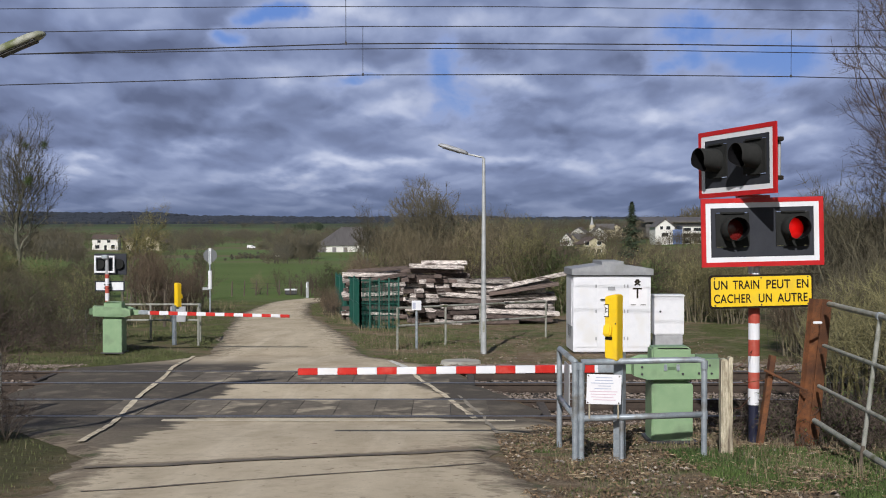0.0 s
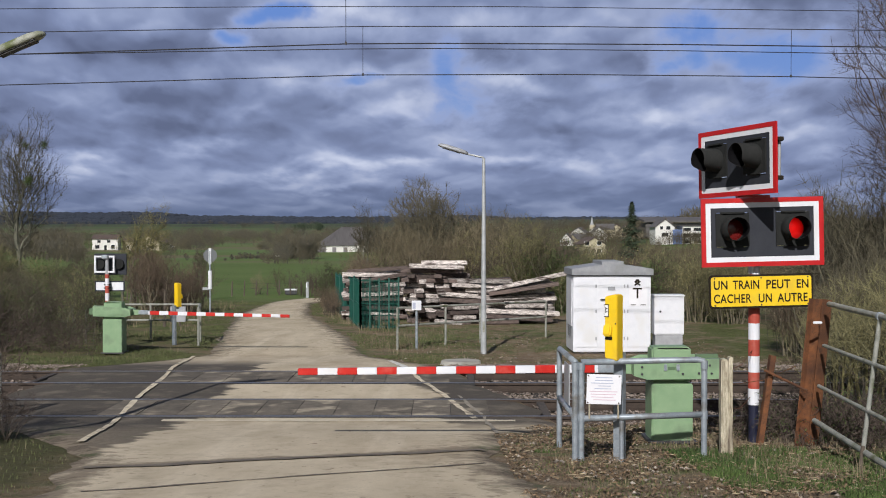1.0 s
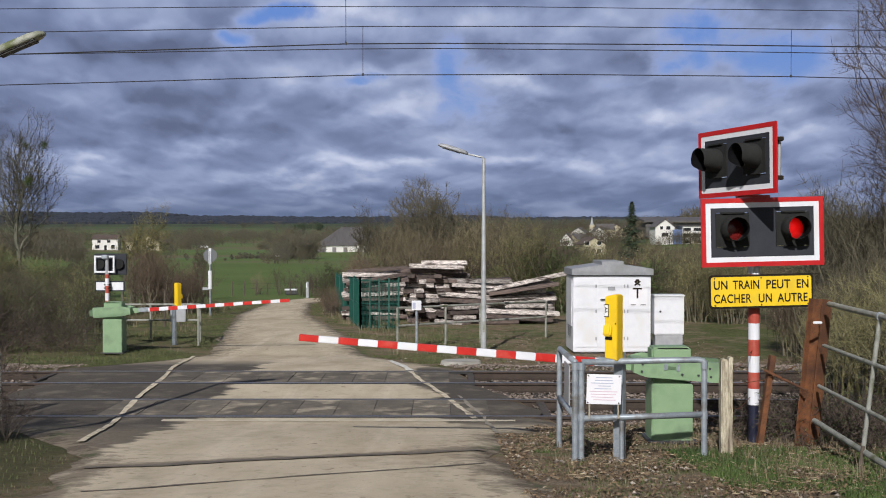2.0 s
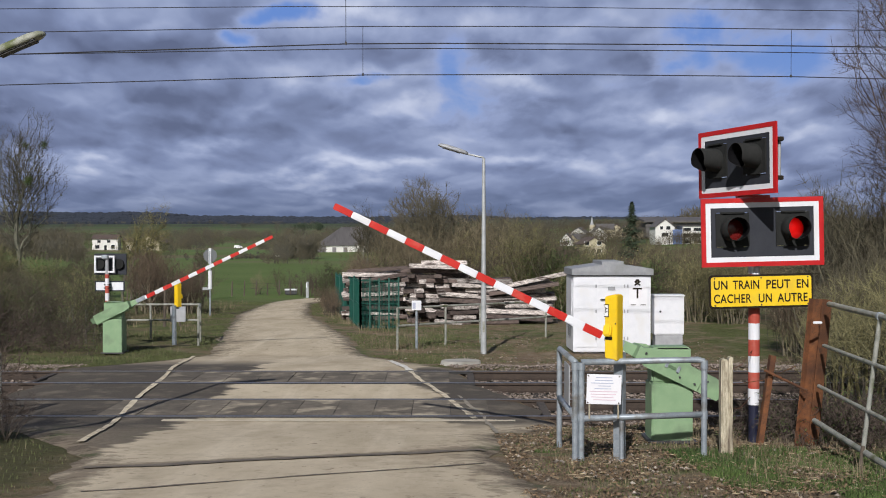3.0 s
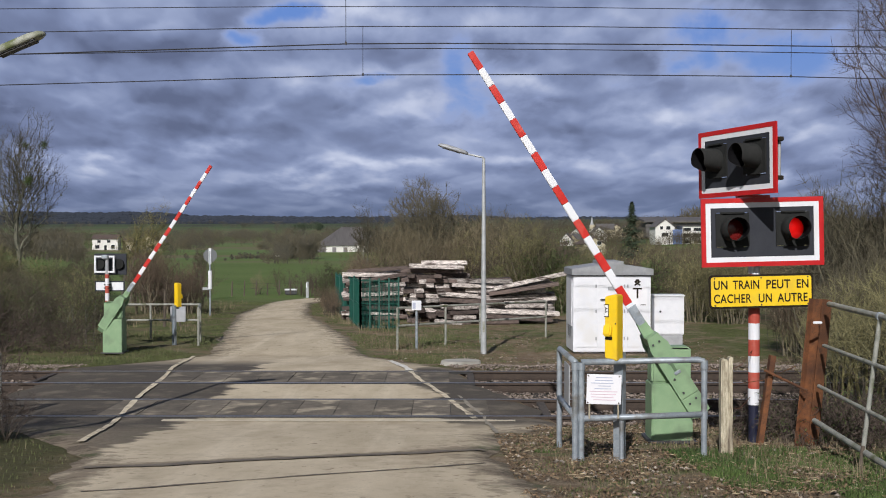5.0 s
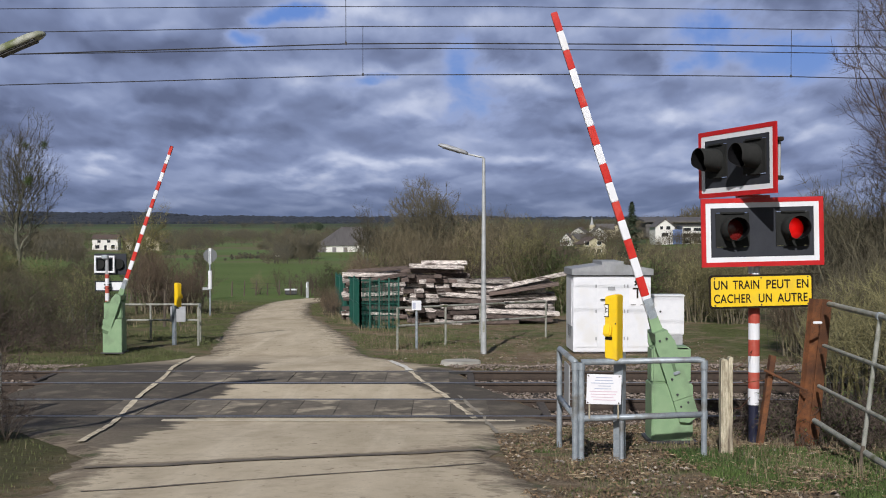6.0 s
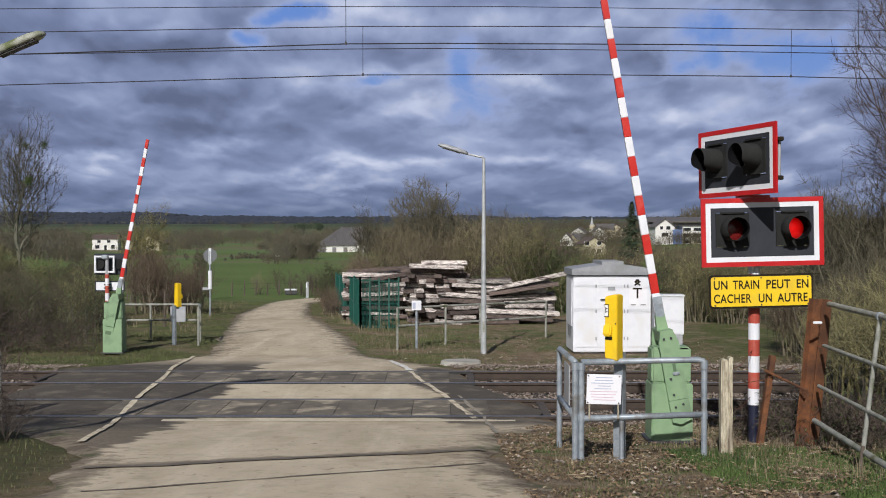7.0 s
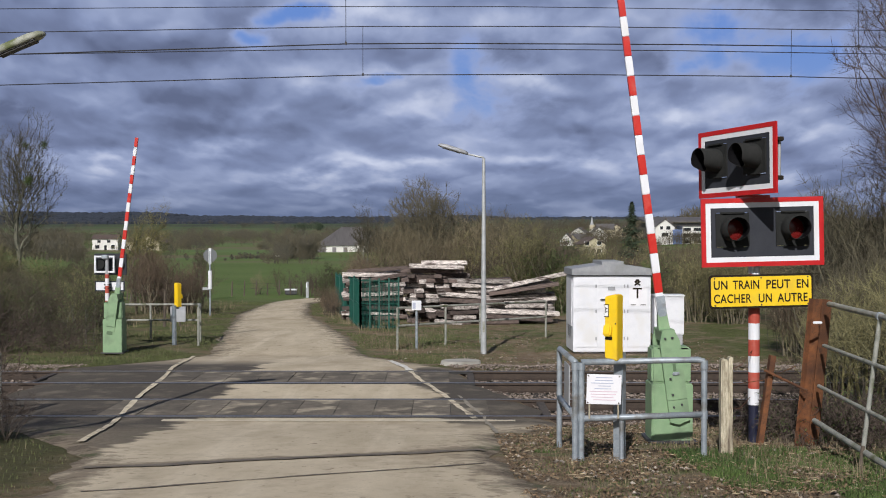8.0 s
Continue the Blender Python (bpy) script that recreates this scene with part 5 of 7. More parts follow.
def build_round_sign():
    t = thing("road_sign", on(-8.98, 43.0), "back of a round road sign on a grey pole", "road sign")
    part("pole", rod((0, 0, -0.1), (0, 0, 2.47), 0.035, seg=10), "galv", t)
    part("disc", rod((0, 0.045, 2.30), (0, 0.055, 2.30), 0.26, seg=28), "sign_back", t, "grey back of a round sign")
    bm = rod((0, 0.03, 2.30), (0, 0.045, 2.30), 0.27, seg=28)
    bmesh.ops.delete(bm, geom=[f for f in bm.faces if len(f.verts) > 4], context="FACES")
    part("rim", bm, "grey_plate", t)
    part("stiffener", box((0, 0.0, 2.27), (0.10, 0.05, 0.62), 0.006), "white", t)
    part("sleeve", rod((0, 0, 1.0), (0, 0, 1.72), 0.075, seg=12), "white", t, "white sleeve on the pole")
    part("sleeve_plate", box((-0.14, 0, 1.02), (0.30, 0.02, 0.10), 0.004), "grey_plate", t)
    t = thing("delineator_post", on(-7.70, 63.3), "white delineator post at the bend", "delineator post")
    part("post", box((0, 0, 0.42), (0.16, 0.10, 0.92), 0.02, taper=0.85), "grey_plate", t)
    part("reflector", box((-0.045, -0.052, 0.66), (0.05, 0.012, 0.26), 0.004), "white", t, "pale strip on the post")
    t = thing("water_trough", on(-9.4, 69, 3), "white edged water trough in the field", "water trough")
    bm = box((0, 0, 0.14), (0.7, 0.4, 0.3), 0.04)
    part("tub", bm, "steel_dark", t)
    part("rim", square_ring(0.76, 0.46, 0.06, -0.04, 0.04), "white", t).matrix_basis = pose(0, 0, 0.30, 90, 0, 0)


def build_wood_post():
    t = thing("wooden_post", on(2.86, 11.25), "split weathered wooden post with pale lichen", "wooden post")
    rng = random.Random(9)
    for x, w, h in ((-0.024, 0.070, 1.00), (0.036, 0.044, 1.03)):
        bm = box((x, 0, h / 2 - 0.05), (w, 0.12, h), 0.012)
        bmesh.ops.subdivide_edges(bm, edges=[e for e in bm.edges if abs(e.verts[0].co.z - e.verts[1].co.z) > 0.4], cuts=8)
        for v in bm.verts:
            v.co.x += 0.008 * noise.noise(v.co * 7 + Vector((x * 50, 0, 0)))
            v.co.y += 0.012 * noise.noise(v.co * 6)
            if v.co.z > 0.7:
                v.co.z += 0.03 * noise.noise(v.co * 15)
        part("plank", bm, "wood_old", t)


def h_beam(w, d, t, h):
    bm = bmesh.new()
    for y in (-d / 2, d / 2):
        box((0, y, h / 2), (w, t, h), bm=bm)
    box((0, 0, h / 2), (t, d - t, h), bm=bm)
    return bm


def build_gate():
    t = thing("field_gate", pose(0, 0, 0), "old pipe field gate hung on a leaning rusty beam", "field gate")
    p = part("gate_post", h_beam(0.15, 0.17, 0.014, 1.75), "rust", t, "leaning rusty steel beam")
    p.matrix_basis = pose(3.80, 11.7, gz(3.74, 11.7) - 0.2, 0, 8.5, 35)
    # the gate leans and runs back beside the road
    a, b = Vector((3.85, 11.5, 0)), Vector((3.68, 8.4, 0))
    def g(s, z):
        q = a + (b - a) * s
        return (q.x + 0.12 * (z - 0.7), q.y, z)
    for z in (1.89, 1.46, 1.04, 0.68):
        part("bar", rod(g(-0.01, z + (0.0)), g(1, z), 0.029 if z in (1.89, 0.68) else 0.020, seg=12), "galv_old", t)
    for s in (0.495, 0.99):
        part("upright", rod(g(s, 0.68), g(s, 1.89), 0.021, seg=10), "galv_old", t)
    part("collar", rod(g(0.49, 1.89), g(0.50, 1.89), 0.04, seg=12), "galv", t)
    # white bar added to draw a bright highlight on the gate post
    part("highlight_bar", box((3.87, 11.52, 1.70), (0.09, 0.03, 0.025), 0.004), "white", t)
    part("prop", rod((3.70, 9.9, gz(3.7, 9.9) - 0.1), (3.74, 9.9, 0.74), 0.018, seg=8), "bark_dark", t)
    t2 = thing("rusty_post", pose(0, 0, 0), "thin rusty angle post leaning against a brace", "rusty post")
    bm = bmesh.new()
    box((0, 0, 0.5), (0.055, 0.010, 1.2), bm=bm)
    box((-0.024, 0.04, 0.5), (0.012, 0.08, 1.2), bm=bm)
    p = part("angle", bm, "rust", t2)
    p.matrix_basis = pose(3.38, 11.9, gz(3.38, 11.9) - 0.15, 0, 8, 0)
    part("brace", rod((3.43, 11.88, 1.16), (3.80, 11.62, 0.98), 0.014, seg=6), "rust", t2)


def build_wires():
    near = ((-30, 16.5, 4.9), (-6.52, 16.5, 5.22), (-4.03, 16.5, 5.296), (-1.43, 16.5, 5.379), (0, 16.5, 5.387), (3.46, 16.5, 5.37), (6.1, 16.5, 5.337), (30, 16.5, 5.1))
    nmess = ((-30, 16.5, 5.9), (-6.52, 16.5, 6.12), (-1.43, 16.5, 6.32), (6.5, 16.5, 6.2), (30, 16.5, 6.2))
    feed = ((-30, 20, 5.5), (-7.91, 20, 5.756), (-4.88, 20, 5.806), (-1.73, 20, 5.856), (0, 20, 5.866), (4.2, 20, 5.826), (7.9, 20, 5.766), (30, 20, 5.5))
    far = ((-30, 19.85, 4.8), (-7.85, 19.85, 5.194), (-4.85, 19.85, 5.274), (-1.42, 19.85, 5.374), (2.16, 19.85, 5.383), (6.19, 19.85, 5.344), (7.85, 19.85, 5.304), (30, 19.85, 5.0))
    fmess = ((-30, 19.85, 5.9), (-7.85, 19.85, 6.122), (-4.84, 19.85, 6.172), (-1.42, 19.85, 6.231), (2.16, 19.85, 6.231), (6.14, 19.85, 6.182), (30, 19.85, 5.9))
    top = ((-30, 23, 7.0), (-9.09, 23, 7.15), (-3.29, 23, 7.196), (1.34, 23, 7.196), (9.09, 23, 7.10), (30, 23, 6.9))
    for nm, lab, c, s, drops in (("overhead_line", "black contact and carrier wires over the near track", near, nmess, (-1.43, 6.12, -9.0)), ("overhead_line", "black contact and carrier wires over the far track", far, fmess, (-1.42, 6.17, -9.2))):
        t = thing(nm, pose(0, 0, 0), lab, "overhead line", "overhead lines", "structure")
        part("contact_wire", pipe(c, 0.0085, 6), "wire", t)
        part("carrier_wire", pipe(s, 0.0075, 6), "wire", t)
        for x in drops:
            zc = np.interp(x, [p[0] for p in c], [p[2] for p in c])
            zs = np.interp(x, [p[0] for p in s], [p[2] for p in s])
            part("dropper", rod((x, c[0][1], zc), (x, c[0][1], zs), 0.005, seg=5), "wire", t)
            part("clamp", box((x, c[0][1], zc + 0.01), (0.03, 0.02, 0.05), 0.004), "wire", t)
    for lab, c in (("single black feeder wire over the tracks", feed), ("thin black wire high over the tracks", top)):
        t = thing("feeder_wire", pose(0, 0, 0), lab, "overhead line", "overhead lines", "structure")
        part("wire", pipe(c, 0.0075, 6), "wire", t)


def build_sleeper_stack():
    rng = random.Random(21)
    me = {}
    def beam(x, y, z, ln, yaw, roll, label):
        pale = rng.random() < 0.55
        yaw, roll = yaw + rng.gauss(0, 5), roll + rng.gauss(0, 1.3)
        key = round(ln, 1)
        if (key, pale) not in me:
            bm = box((0, 0, 0), (key, 0.26, 0.142), 0.014)
            es = [e for e in bm.edges if abs(e.verts[0].co.x - e.verts[1].co.x) > key * 0.6]
            bmesh.ops.subdivide_edges(bm, edges=es, cuts=5)
            for v in bm.verts:
                v.co += Vector((0.015 * noise.noise(v.co * 9), 0.012 * noise.noise(v.co * 5 + Vector((3, key, 1))), 0.010 * noise.noise(v.co * 6 + Vector((key, 2, 8)))))
            tmp = part("old_sleeper", bm, "sleeper" if pale else "sleeper_dark")
            me[key, pale] = tmp.data
            ob = tmp
        else:
            ob = new("old_sleeper", me[key, pale])
        ob.matrix_basis = pose(x, y, z, rng.uniform(-4, 4), roll, yaw)
        tagged(ob, label, "railway sleeper", "stack of old sleepers")
    lab = "weathered grey wooden railway sleeper in a heap"
    def base(x, y):
        return gz(x, y) + 0.06
    H = 0.170
    # one stack behind the green fence
    for c in range(10):
        for r in range(4):
            if rng.random() < 0.1 or c > 8 and r in (0,):
                continue
            x, y = -2.42 + rng.uniform(-0.14, 0.14), 40.0 + r * 0.3 + rng.uniform(-0.10, 0.10)
            beam(x, y, base(x, y) + c * H, 2.2, rng.uniform(-3, 3), rng.uniform(-1.5, 1.0) if c < 8 else rng.uniform(-6, 0), lab)
    beam(-2.36, 39.8, base(-2.3, 39.8) + 8.2 * H, 2.2, 2, -8.5, lab)
    beam(-2.36, 40.4, base(-2.3, 40.4) + 10.2 * H, 2.2, -2, -5, lab)
    # middle: beams laid both ways, many ends showing
    for c in range(11):
        for k in range(4):
            if (c + k) % 3 == 0 and c < 10:
                x = -1.0 + k * 0.3 + rng.uniform(-0.05, 0.05)
                beam(x, 39.3, base(x, 39) + c * H, 2.2, 90 + rng.uniform(-9, 9), 0, lab)
        for r in range(3):
            x, y = -0.25 + rng.uniform(-0.16, 0.16) + (0.1 if c % 2 else -0.1), 38.75 + 0.36 * r + rng.uniform(-0.16, 0.1)
            beam(x, y, base(x, y) + c * H, 1.9 if c < 9 else 2.0, rng.uniform(-6, 6), rng.uniform(-2, 2), lab)
    beam(-0.22, 38.4, base(0, 38.4) + 11.0 * H, 1.9, 3, 2.5, lab)
    beam(0.05, 39.0, base(0, 39) + 11.7 * H, 1.6, -3, -1, lab)
    # next: staggered, fallen forward
    for c in range(9):
        for r in range(3):
            if rng.random() < 0.12:
                continue
            x, y = 0.95 + rng.uniform(-0.25, 0.25) + 0.04 * c, 38.3 + 0.32 * r + rng.uniform(-0.18, 0.12)
            beam(x, y, base(x, y) + c * H, 2.2 if c % 3 else 1.3, rng.uniform(-8, 8), rng.uniform(-2.5, 2.5), lab)
    for c in range(8):
        x = 0.25 + rng.uniform(-0.1, 0.5)
        beam(x, 37.9 + rng.uniform(-0.1, 0.1), base(x, 37.9) + (c % 4) * H, rng.choice((0.8, 1.0, 0.6)), rng.uniform(-20, 20), rng.uniform(-4, 4), lab)
    # the fan of long beams sliding off the heap
    for c in range(8):
        for r in range(3):
            if rng.random() < 0.12:
                continue
            x, y = 2.45 + rng.uniform(-0.2, 0.25), 38.3 + 0.34 * r + rng.uniform(-0.18, 0.12)
            beam(x, y, base(x, y) + c * H * 0.95, 2.5, rng.uniform(-6, 6), rng.uniform(-3, 2) - (0.8 * c), lab)
    beam(2.95, 37.95, base(2.9, 37.9) + 1.36, 2.5, 4, -13.5, lab)
    beam(2.75, 38.0, base(2.7, 38) + 1.10, 2.4, 3, -9.0, lab)
    beam(2.7, 37.85, base(2.7, 37.9) + 0.32, 2.5, -2, 2.5, lab)
    beam(1.9, 37.6, base(1.9, 37.6) + 0.0, 1.3, 12, 0, lab)
    beam(2.6, 37.7, base(2.6, 37.7) + 0.12, 2.2, 2, 1.5, lab)


def build_green_fence():
    t = thing("mesh_fence", pose(0, 0, 0), "dark green mesh fence panels round the yard", "fence")
    pts = ((-4.55, 47.5), (-2.62, 35.3), (-1.40, 35.1))
    h = 1.55
    for i, (p, q) in enumerate(zip(pts, pts[1:])):
        ln = math.dist(p, q)
        n = 5 if i == 0 else 4
        ang = math.degrees(math.atan2(q[1] - p[1], q[0] - p[0]))
        for k in range(n + 1):
            s = k / n
            x, y = p[0] + (q[0] - p[0]) * s, p[1] + (q[1] - p[1]) * s
            part("post", box((x, y, gz(x, y) + h / 2), (0.06, 0.06, h + 0.1), 0.006), "fence_green", t)
        # wires and rods of each panel
        for k in range(n):
            s0, s1 = k / n, (k + 1) / n
            x0, y0, x1, y1 = (p[0] + (q[0] - p[0]) * s0, p[1] + (q[1] - p[1]) * s0, p[0] + (q[0] - p[0]) * s1, p[1] + (q[1] - p[1]) * s1)
            bm = bmesh.new()
            z0 = gz(x0, y0)
            for j in range(9):
                z = z0 + 0.06 + j * 0.18
                rod((x0, y0, z), (x1, y1, z), 0.016 if j % 4 == 0 else 0.006, seg=4, bm=bm)
            m = max(4, int(ln / n / 0.042))
            for j in range(m):
                u = (j + 0.5) / m
                rod((x0 + (x1 - x0) * u, y0 + (y1 - y0) * u, z0), (x0 + (x1 - x0) * u, y0 + (y1 - y0) * u, z0 + h), 0.008, seg=4, bm=bm)
            part("mesh_panel", bm, "fence_green", t)
            if i == 0:
                a, b = Vector((x0, y0, 0)), Vector((x1, y1, 0))
                c = (a + b) / 2
                part("screen", box((c.x, c.y + 0.03, z0 + 0.8), ((b - a).length * 0.96, 0.012, h - 0.12), m=pose(0, 0, 0, 0, 0, ang)), "net_green", t, "dark green privacy screen")


def build_field_fence():
    t = thing("field_fence", pose(0, 0, 0), "wooden post and wire fence along the pasture", "fence")
    rng = random.Random(5)
    pts = [(-12.5 + 0.62 * i, 66 + 0.55 * i) for i in range(13)] + [(-17 + 2.0 * k, 60 + 0.8 * k) for k in range(3)]
    for x, y in pts:
        h = rng.uniform(0.7, 0.95)
        part("post", rod((x, y, gz(x, y) - 0.2), (x + rng.uniform(-.06, .06), y, gz(x, y) + h), 0.045, 0.04, 7), "bark_dark", t)
    for z in (0.4, 0.7):
        part("wire", pipe([(x, y, gz(x, y) + z) for x, y in pts[:13]], 0.008, 4), "wire", t)
    t = thing("wooden_post", on(-9.0, 36.0), "dark fence post in the rough grass", "wooden post", "posts in the rough grass")
    part("post", rod((0, 0, -0.2), (0.03, 0, 1.15), 0.05, 0.04, 7), "bark_dark", t)
    t = thing("wooden_post", on(-8.6, 36.5), "dark fence post in the rough grass", "wooden post", "posts in the rough grass")
    part("post", rod((0, 0, -0.2), (-0.12, 0, 1.2), 0.04, 0.03, 7), "bark_dark", t)


def build_manhole():
    t = thing("concrete_slab", on(0.36, 22.4, 3, -0.02), "oval pale concrete slab in the dirt", "concrete slab")
    bm = rod((0, 0, 0), (0, 0, 0.09), 0.42, 0.39, 28)
    bmesh.ops.scale(bm, vec=(1, 0.75, 1), verts=bm.verts)
    part("slab", bm, "concrete", t)


def build_old_wire():
    t = thing("old_wire", pose(0, 0, 0), "slack rusty wire strands between the posts", "wire", kind="structure")
    for a, b in (((2.90, 11.22, 1.25), (3.42, 12.33, 1.32)), ((2.90, 11.22, 1.10), (3.72, 11.75, 1.22)), ((2.90, 11.22, 0.85), (3.40, 12.33, 0.80))):
        mid = tuple((p + q) / 2 - (0.05 if i == 2 else 0) for i, (p, q) in enumerate(zip(a, b)))
        part("strand", pipe([a, mid, b], 0.004, 5), "rust", t)


build_near_railing()
build_old_wire()
build_call_post(on(1.73, 10.98, -35, 0.035), "yellow emergency call box on a grey steel post")
build_call_post(on(-6.95, 28.9, 145), "yellow emergency call box on a grey post, seen from behind")
build_street_lamp(on(0.97, 26.6), 4.64, -1, "grey street lamp with an oval head beside the tracks", fat=1.25)
build_street_lamp(on(-5.28, 12.5), 4.20, 1, "grey street lamp with an oval head over the road edge", 0.20, 23, 1.3, "mossy")
build_cabinet()
build_far_railing()
build_round_sign()
build_wood_post()
build_gate()
build_wires()
build_sleeper_stack()
build_green_fence()
build_field_fence()
build_manhole()


# ---------------------------------------------------------------- plants
class Branches:
    """Collects tapered three-sided branches, level by level."""

    def __init__(self, seed):
        self.rng = random.Random(seed)
        self.v = {}
        self.f = {}

    def tube(self, level, pts, radii):
        v, f = self.v.setdefault(level, []), self.f.setdefault(level, [])
        sides = 5 if level == 0 else 3
        d = (pts[-1] - pts[0]).normalized()
        u = d.orthogonal().normalized()
        w = d.cross(u)
        b = len(v)
        for p, r in zip(pts, radii):
            for j in range(sides):
                a = 6.2832 * j / sides
                q = p + (u * math.cos(a) + w * math.sin(a)) * r
                v.append((q.x, q.y, q.z))
        for i in range(len(pts) - 1):
            for j in range(sides):
                k = (j + 1) % sides
                f.append((b + i * sides + j, b + i * sides + k, b + (i + 1) * sides + k, b + (i + 1) * sides + j))

    def grow(self, p, d, length, r, level, kids, wiggle=0.22, rise=0.12, segs=(4, 3, 2, 1), spread=(25, 60), shrink=(0.4, 0.7), least=0.0035, start=0.25):
        rng = self.rng
        n = segs[min(level, len(segs) - 1)]
        pts, radii, dirs = [p], [r], [d]
        for i in range(n):
            d = (d + Vector((rng.gauss(0, 1), rng.gauss(0, 1), rng.gauss(0, 1))) * wiggle + Vector((0, 0, rise))).normalized()
            p = p + d * (length / n)
            pts.append(p)
            dirs.append(d)
            radii.append(max(least * 0.6, r * (1 - 0.8 * (i + 1) / n)))
        self.tube(level, pts, radii)
        if level < len(kids):
            for _ in range(kids[level]):
                s = start + (1 - start) * rng.random() ** 0.8
                i = min(n - 1, int(s * n))
                t = s * n - i
                q = pts[i] + (pts[i + 1] - pts[i]) * t
                base = dirs[i + 1]
                ax = base.orthogonal().normalized()
                ax.rotate(Matrix.Rotation(rng.uniform(0, 6.28), 3, base))
                nd = base.copy()
                nd.rotate(Matrix.Rotation(radians(rng.uniform(*spread)), 3, ax))
                self.grow(q, nd, length * rng.uniform(*shrink) * (1.15 - 0.5 * s), max(least, radii[i] * 0.48), level + 1, kids, wiggle, rise, segs, spread, shrink, least, start)

    def leaves(self, level, count, size):
        """Small leaves or buds along the branches of a level."""
        rng = self.rng
        v, f = self.v[level], self.f[level]
        src = len(v)
        out_v, out_f = [], []
        for _ in range(count):
            c = Vector(v[rng.randrange(src)]) + Vector((rng.gauss(0, 1), rng.gauss(0, 1), rng.gauss(0, 1))) * size
            a = Vector((rng.gauss(0, 1), rng.gauss(0, 1), rng.gauss(0, 1))).normalized()
            b = a.orthogonal().normalized()
            s = size * rng.uniform(0.6, 1.4)
            k = len(out_v)
            for q in (c - a * s, c + b * s * 0.5, c + a * s, c - b * s * 0.5):
                out_v.append((q.x, q.y, q.z))
            out_f.append((k, k + 1, k + 2, k + 3))
        return out_v, out_f


def mesh_of(name, v, f, material):
    me = bpy.data.meshes.new(name)
    me.from_pydata(v, [], f)
    me.materials.append(M[material])
    return me


def joined(br, levels):
    v, f = [], []
    for k in levels:
        if k in br.v:
            b = len(v)
            v += br.v[k]
            f += [tuple(i + b for i in q) for q in br.f[k]]
    return v, f


PLANTS = {}


def make_shrub(key, seed, height, stems, spread, kids, bark, twig, label, category="shrub", wiggle=0.2, buds=0, bud_mat="twig_olive", least=0.0055, rise=0.10, thick=0.024):
    br = Branches(seed)
    rng = br.rng
    for i in range(stems):
        a = rng.uniform(0, 6.283)
        r = rng.random() ** 0.6
        p = Vector((math.cos(a) * r * spread * 0.35, math.sin(a) * r * spread * 0.35, -0.05))
        d = Vector((math.cos(a) * r * 0.55, math.sin(a) * r * 0.55, 1)).normalized()
        br.grow(p, d, height * rng.uniform(0.6, 1.05), thick * rng.uniform(0.6, 1.2), 0, kids, wiggle, rise, least=least, start=0.15)
    t = thing(category, pose(0, 0, 0), label, category)
    ob = new("stem_base", mesh_of("stem_base", *joined(br, (0,)), bark))
    ob.parent = t
    tagged(ob, kind="stuff")
    ob = new("crown", mesh_of("crown", *joined(br, (1, 2, 3)), twig))
    ob.parent = t
    if buds:
        v, f = br.leaves(max(br.v), buds, 0.022)
        ob = new("budding", mesh_of("budding", v, f, bud_mat))
        ob.parent = t
        tagged(ob, kind="stuff")
    PLANTS[key] = [t, False]
    return t


def put(key, x, y, s=1.0, rz=None, label="", tilt=(0, 0), sz=1.0):
    t, used = PLANTS[key]
    rz = random.uniform(0, 360) if rz is None else rz
    m = pose(x, y, gz(x, y), tilt[0], tilt[1], rz)
    if used:
        k = s / t.scale[0]
        o = copy_thing(t, m @ Matrix.Diagonal((k, k, k, 1)))
    else:
        o = t
        o.matrix_basis = m @ Matrix.Diagonal((s, s, s, 1))
        PLANTS[key][1] = True
    if label:
        o["label"] = label
    return o


random.seed(11)
make_shrub("olive_b", 2, 2.4, 11, 2.0, (8, 5), "bark", "twig_olive", "bare olive brown shrub with thin twigs", buds=350)
make_shrub("brown_a", 3, 2.0, 16, 1.8, (7, 5), "bark_dark", "twig_brown", "leafless brown shrub in a thicket", buds=200, bud_mat="twig_brown")
make_shrub("brown_b", 4, 2.2, 12, 2.2, (8, 5), "bark_dark", "twig_brown", "leafless brown shrub in a thicket", wiggle=0.28)
make_shrub("dark_a", 5, 1.8, 17, 1.6, (7, 5), "bark_dark", "twig_dark", "dark dense leafless bush", wiggle=0.25, buds=500, bud_mat="twig_dark")
make_shrub("red_a", 6, 2.0, 14, 1.9, (8, 5), "bark_dark", "twig_red", "reddish brown leafless bush", wiggle=0.24)
make_shrub("bramble", 7, 1.3, 16, 1.6, (6, 4), "twig_dark", "twig_dark", "tangled dry bramble stems", "bramble", wiggle=0.42, rise=-0.10, buds=500, bud_mat="ivy", thick=0.009)

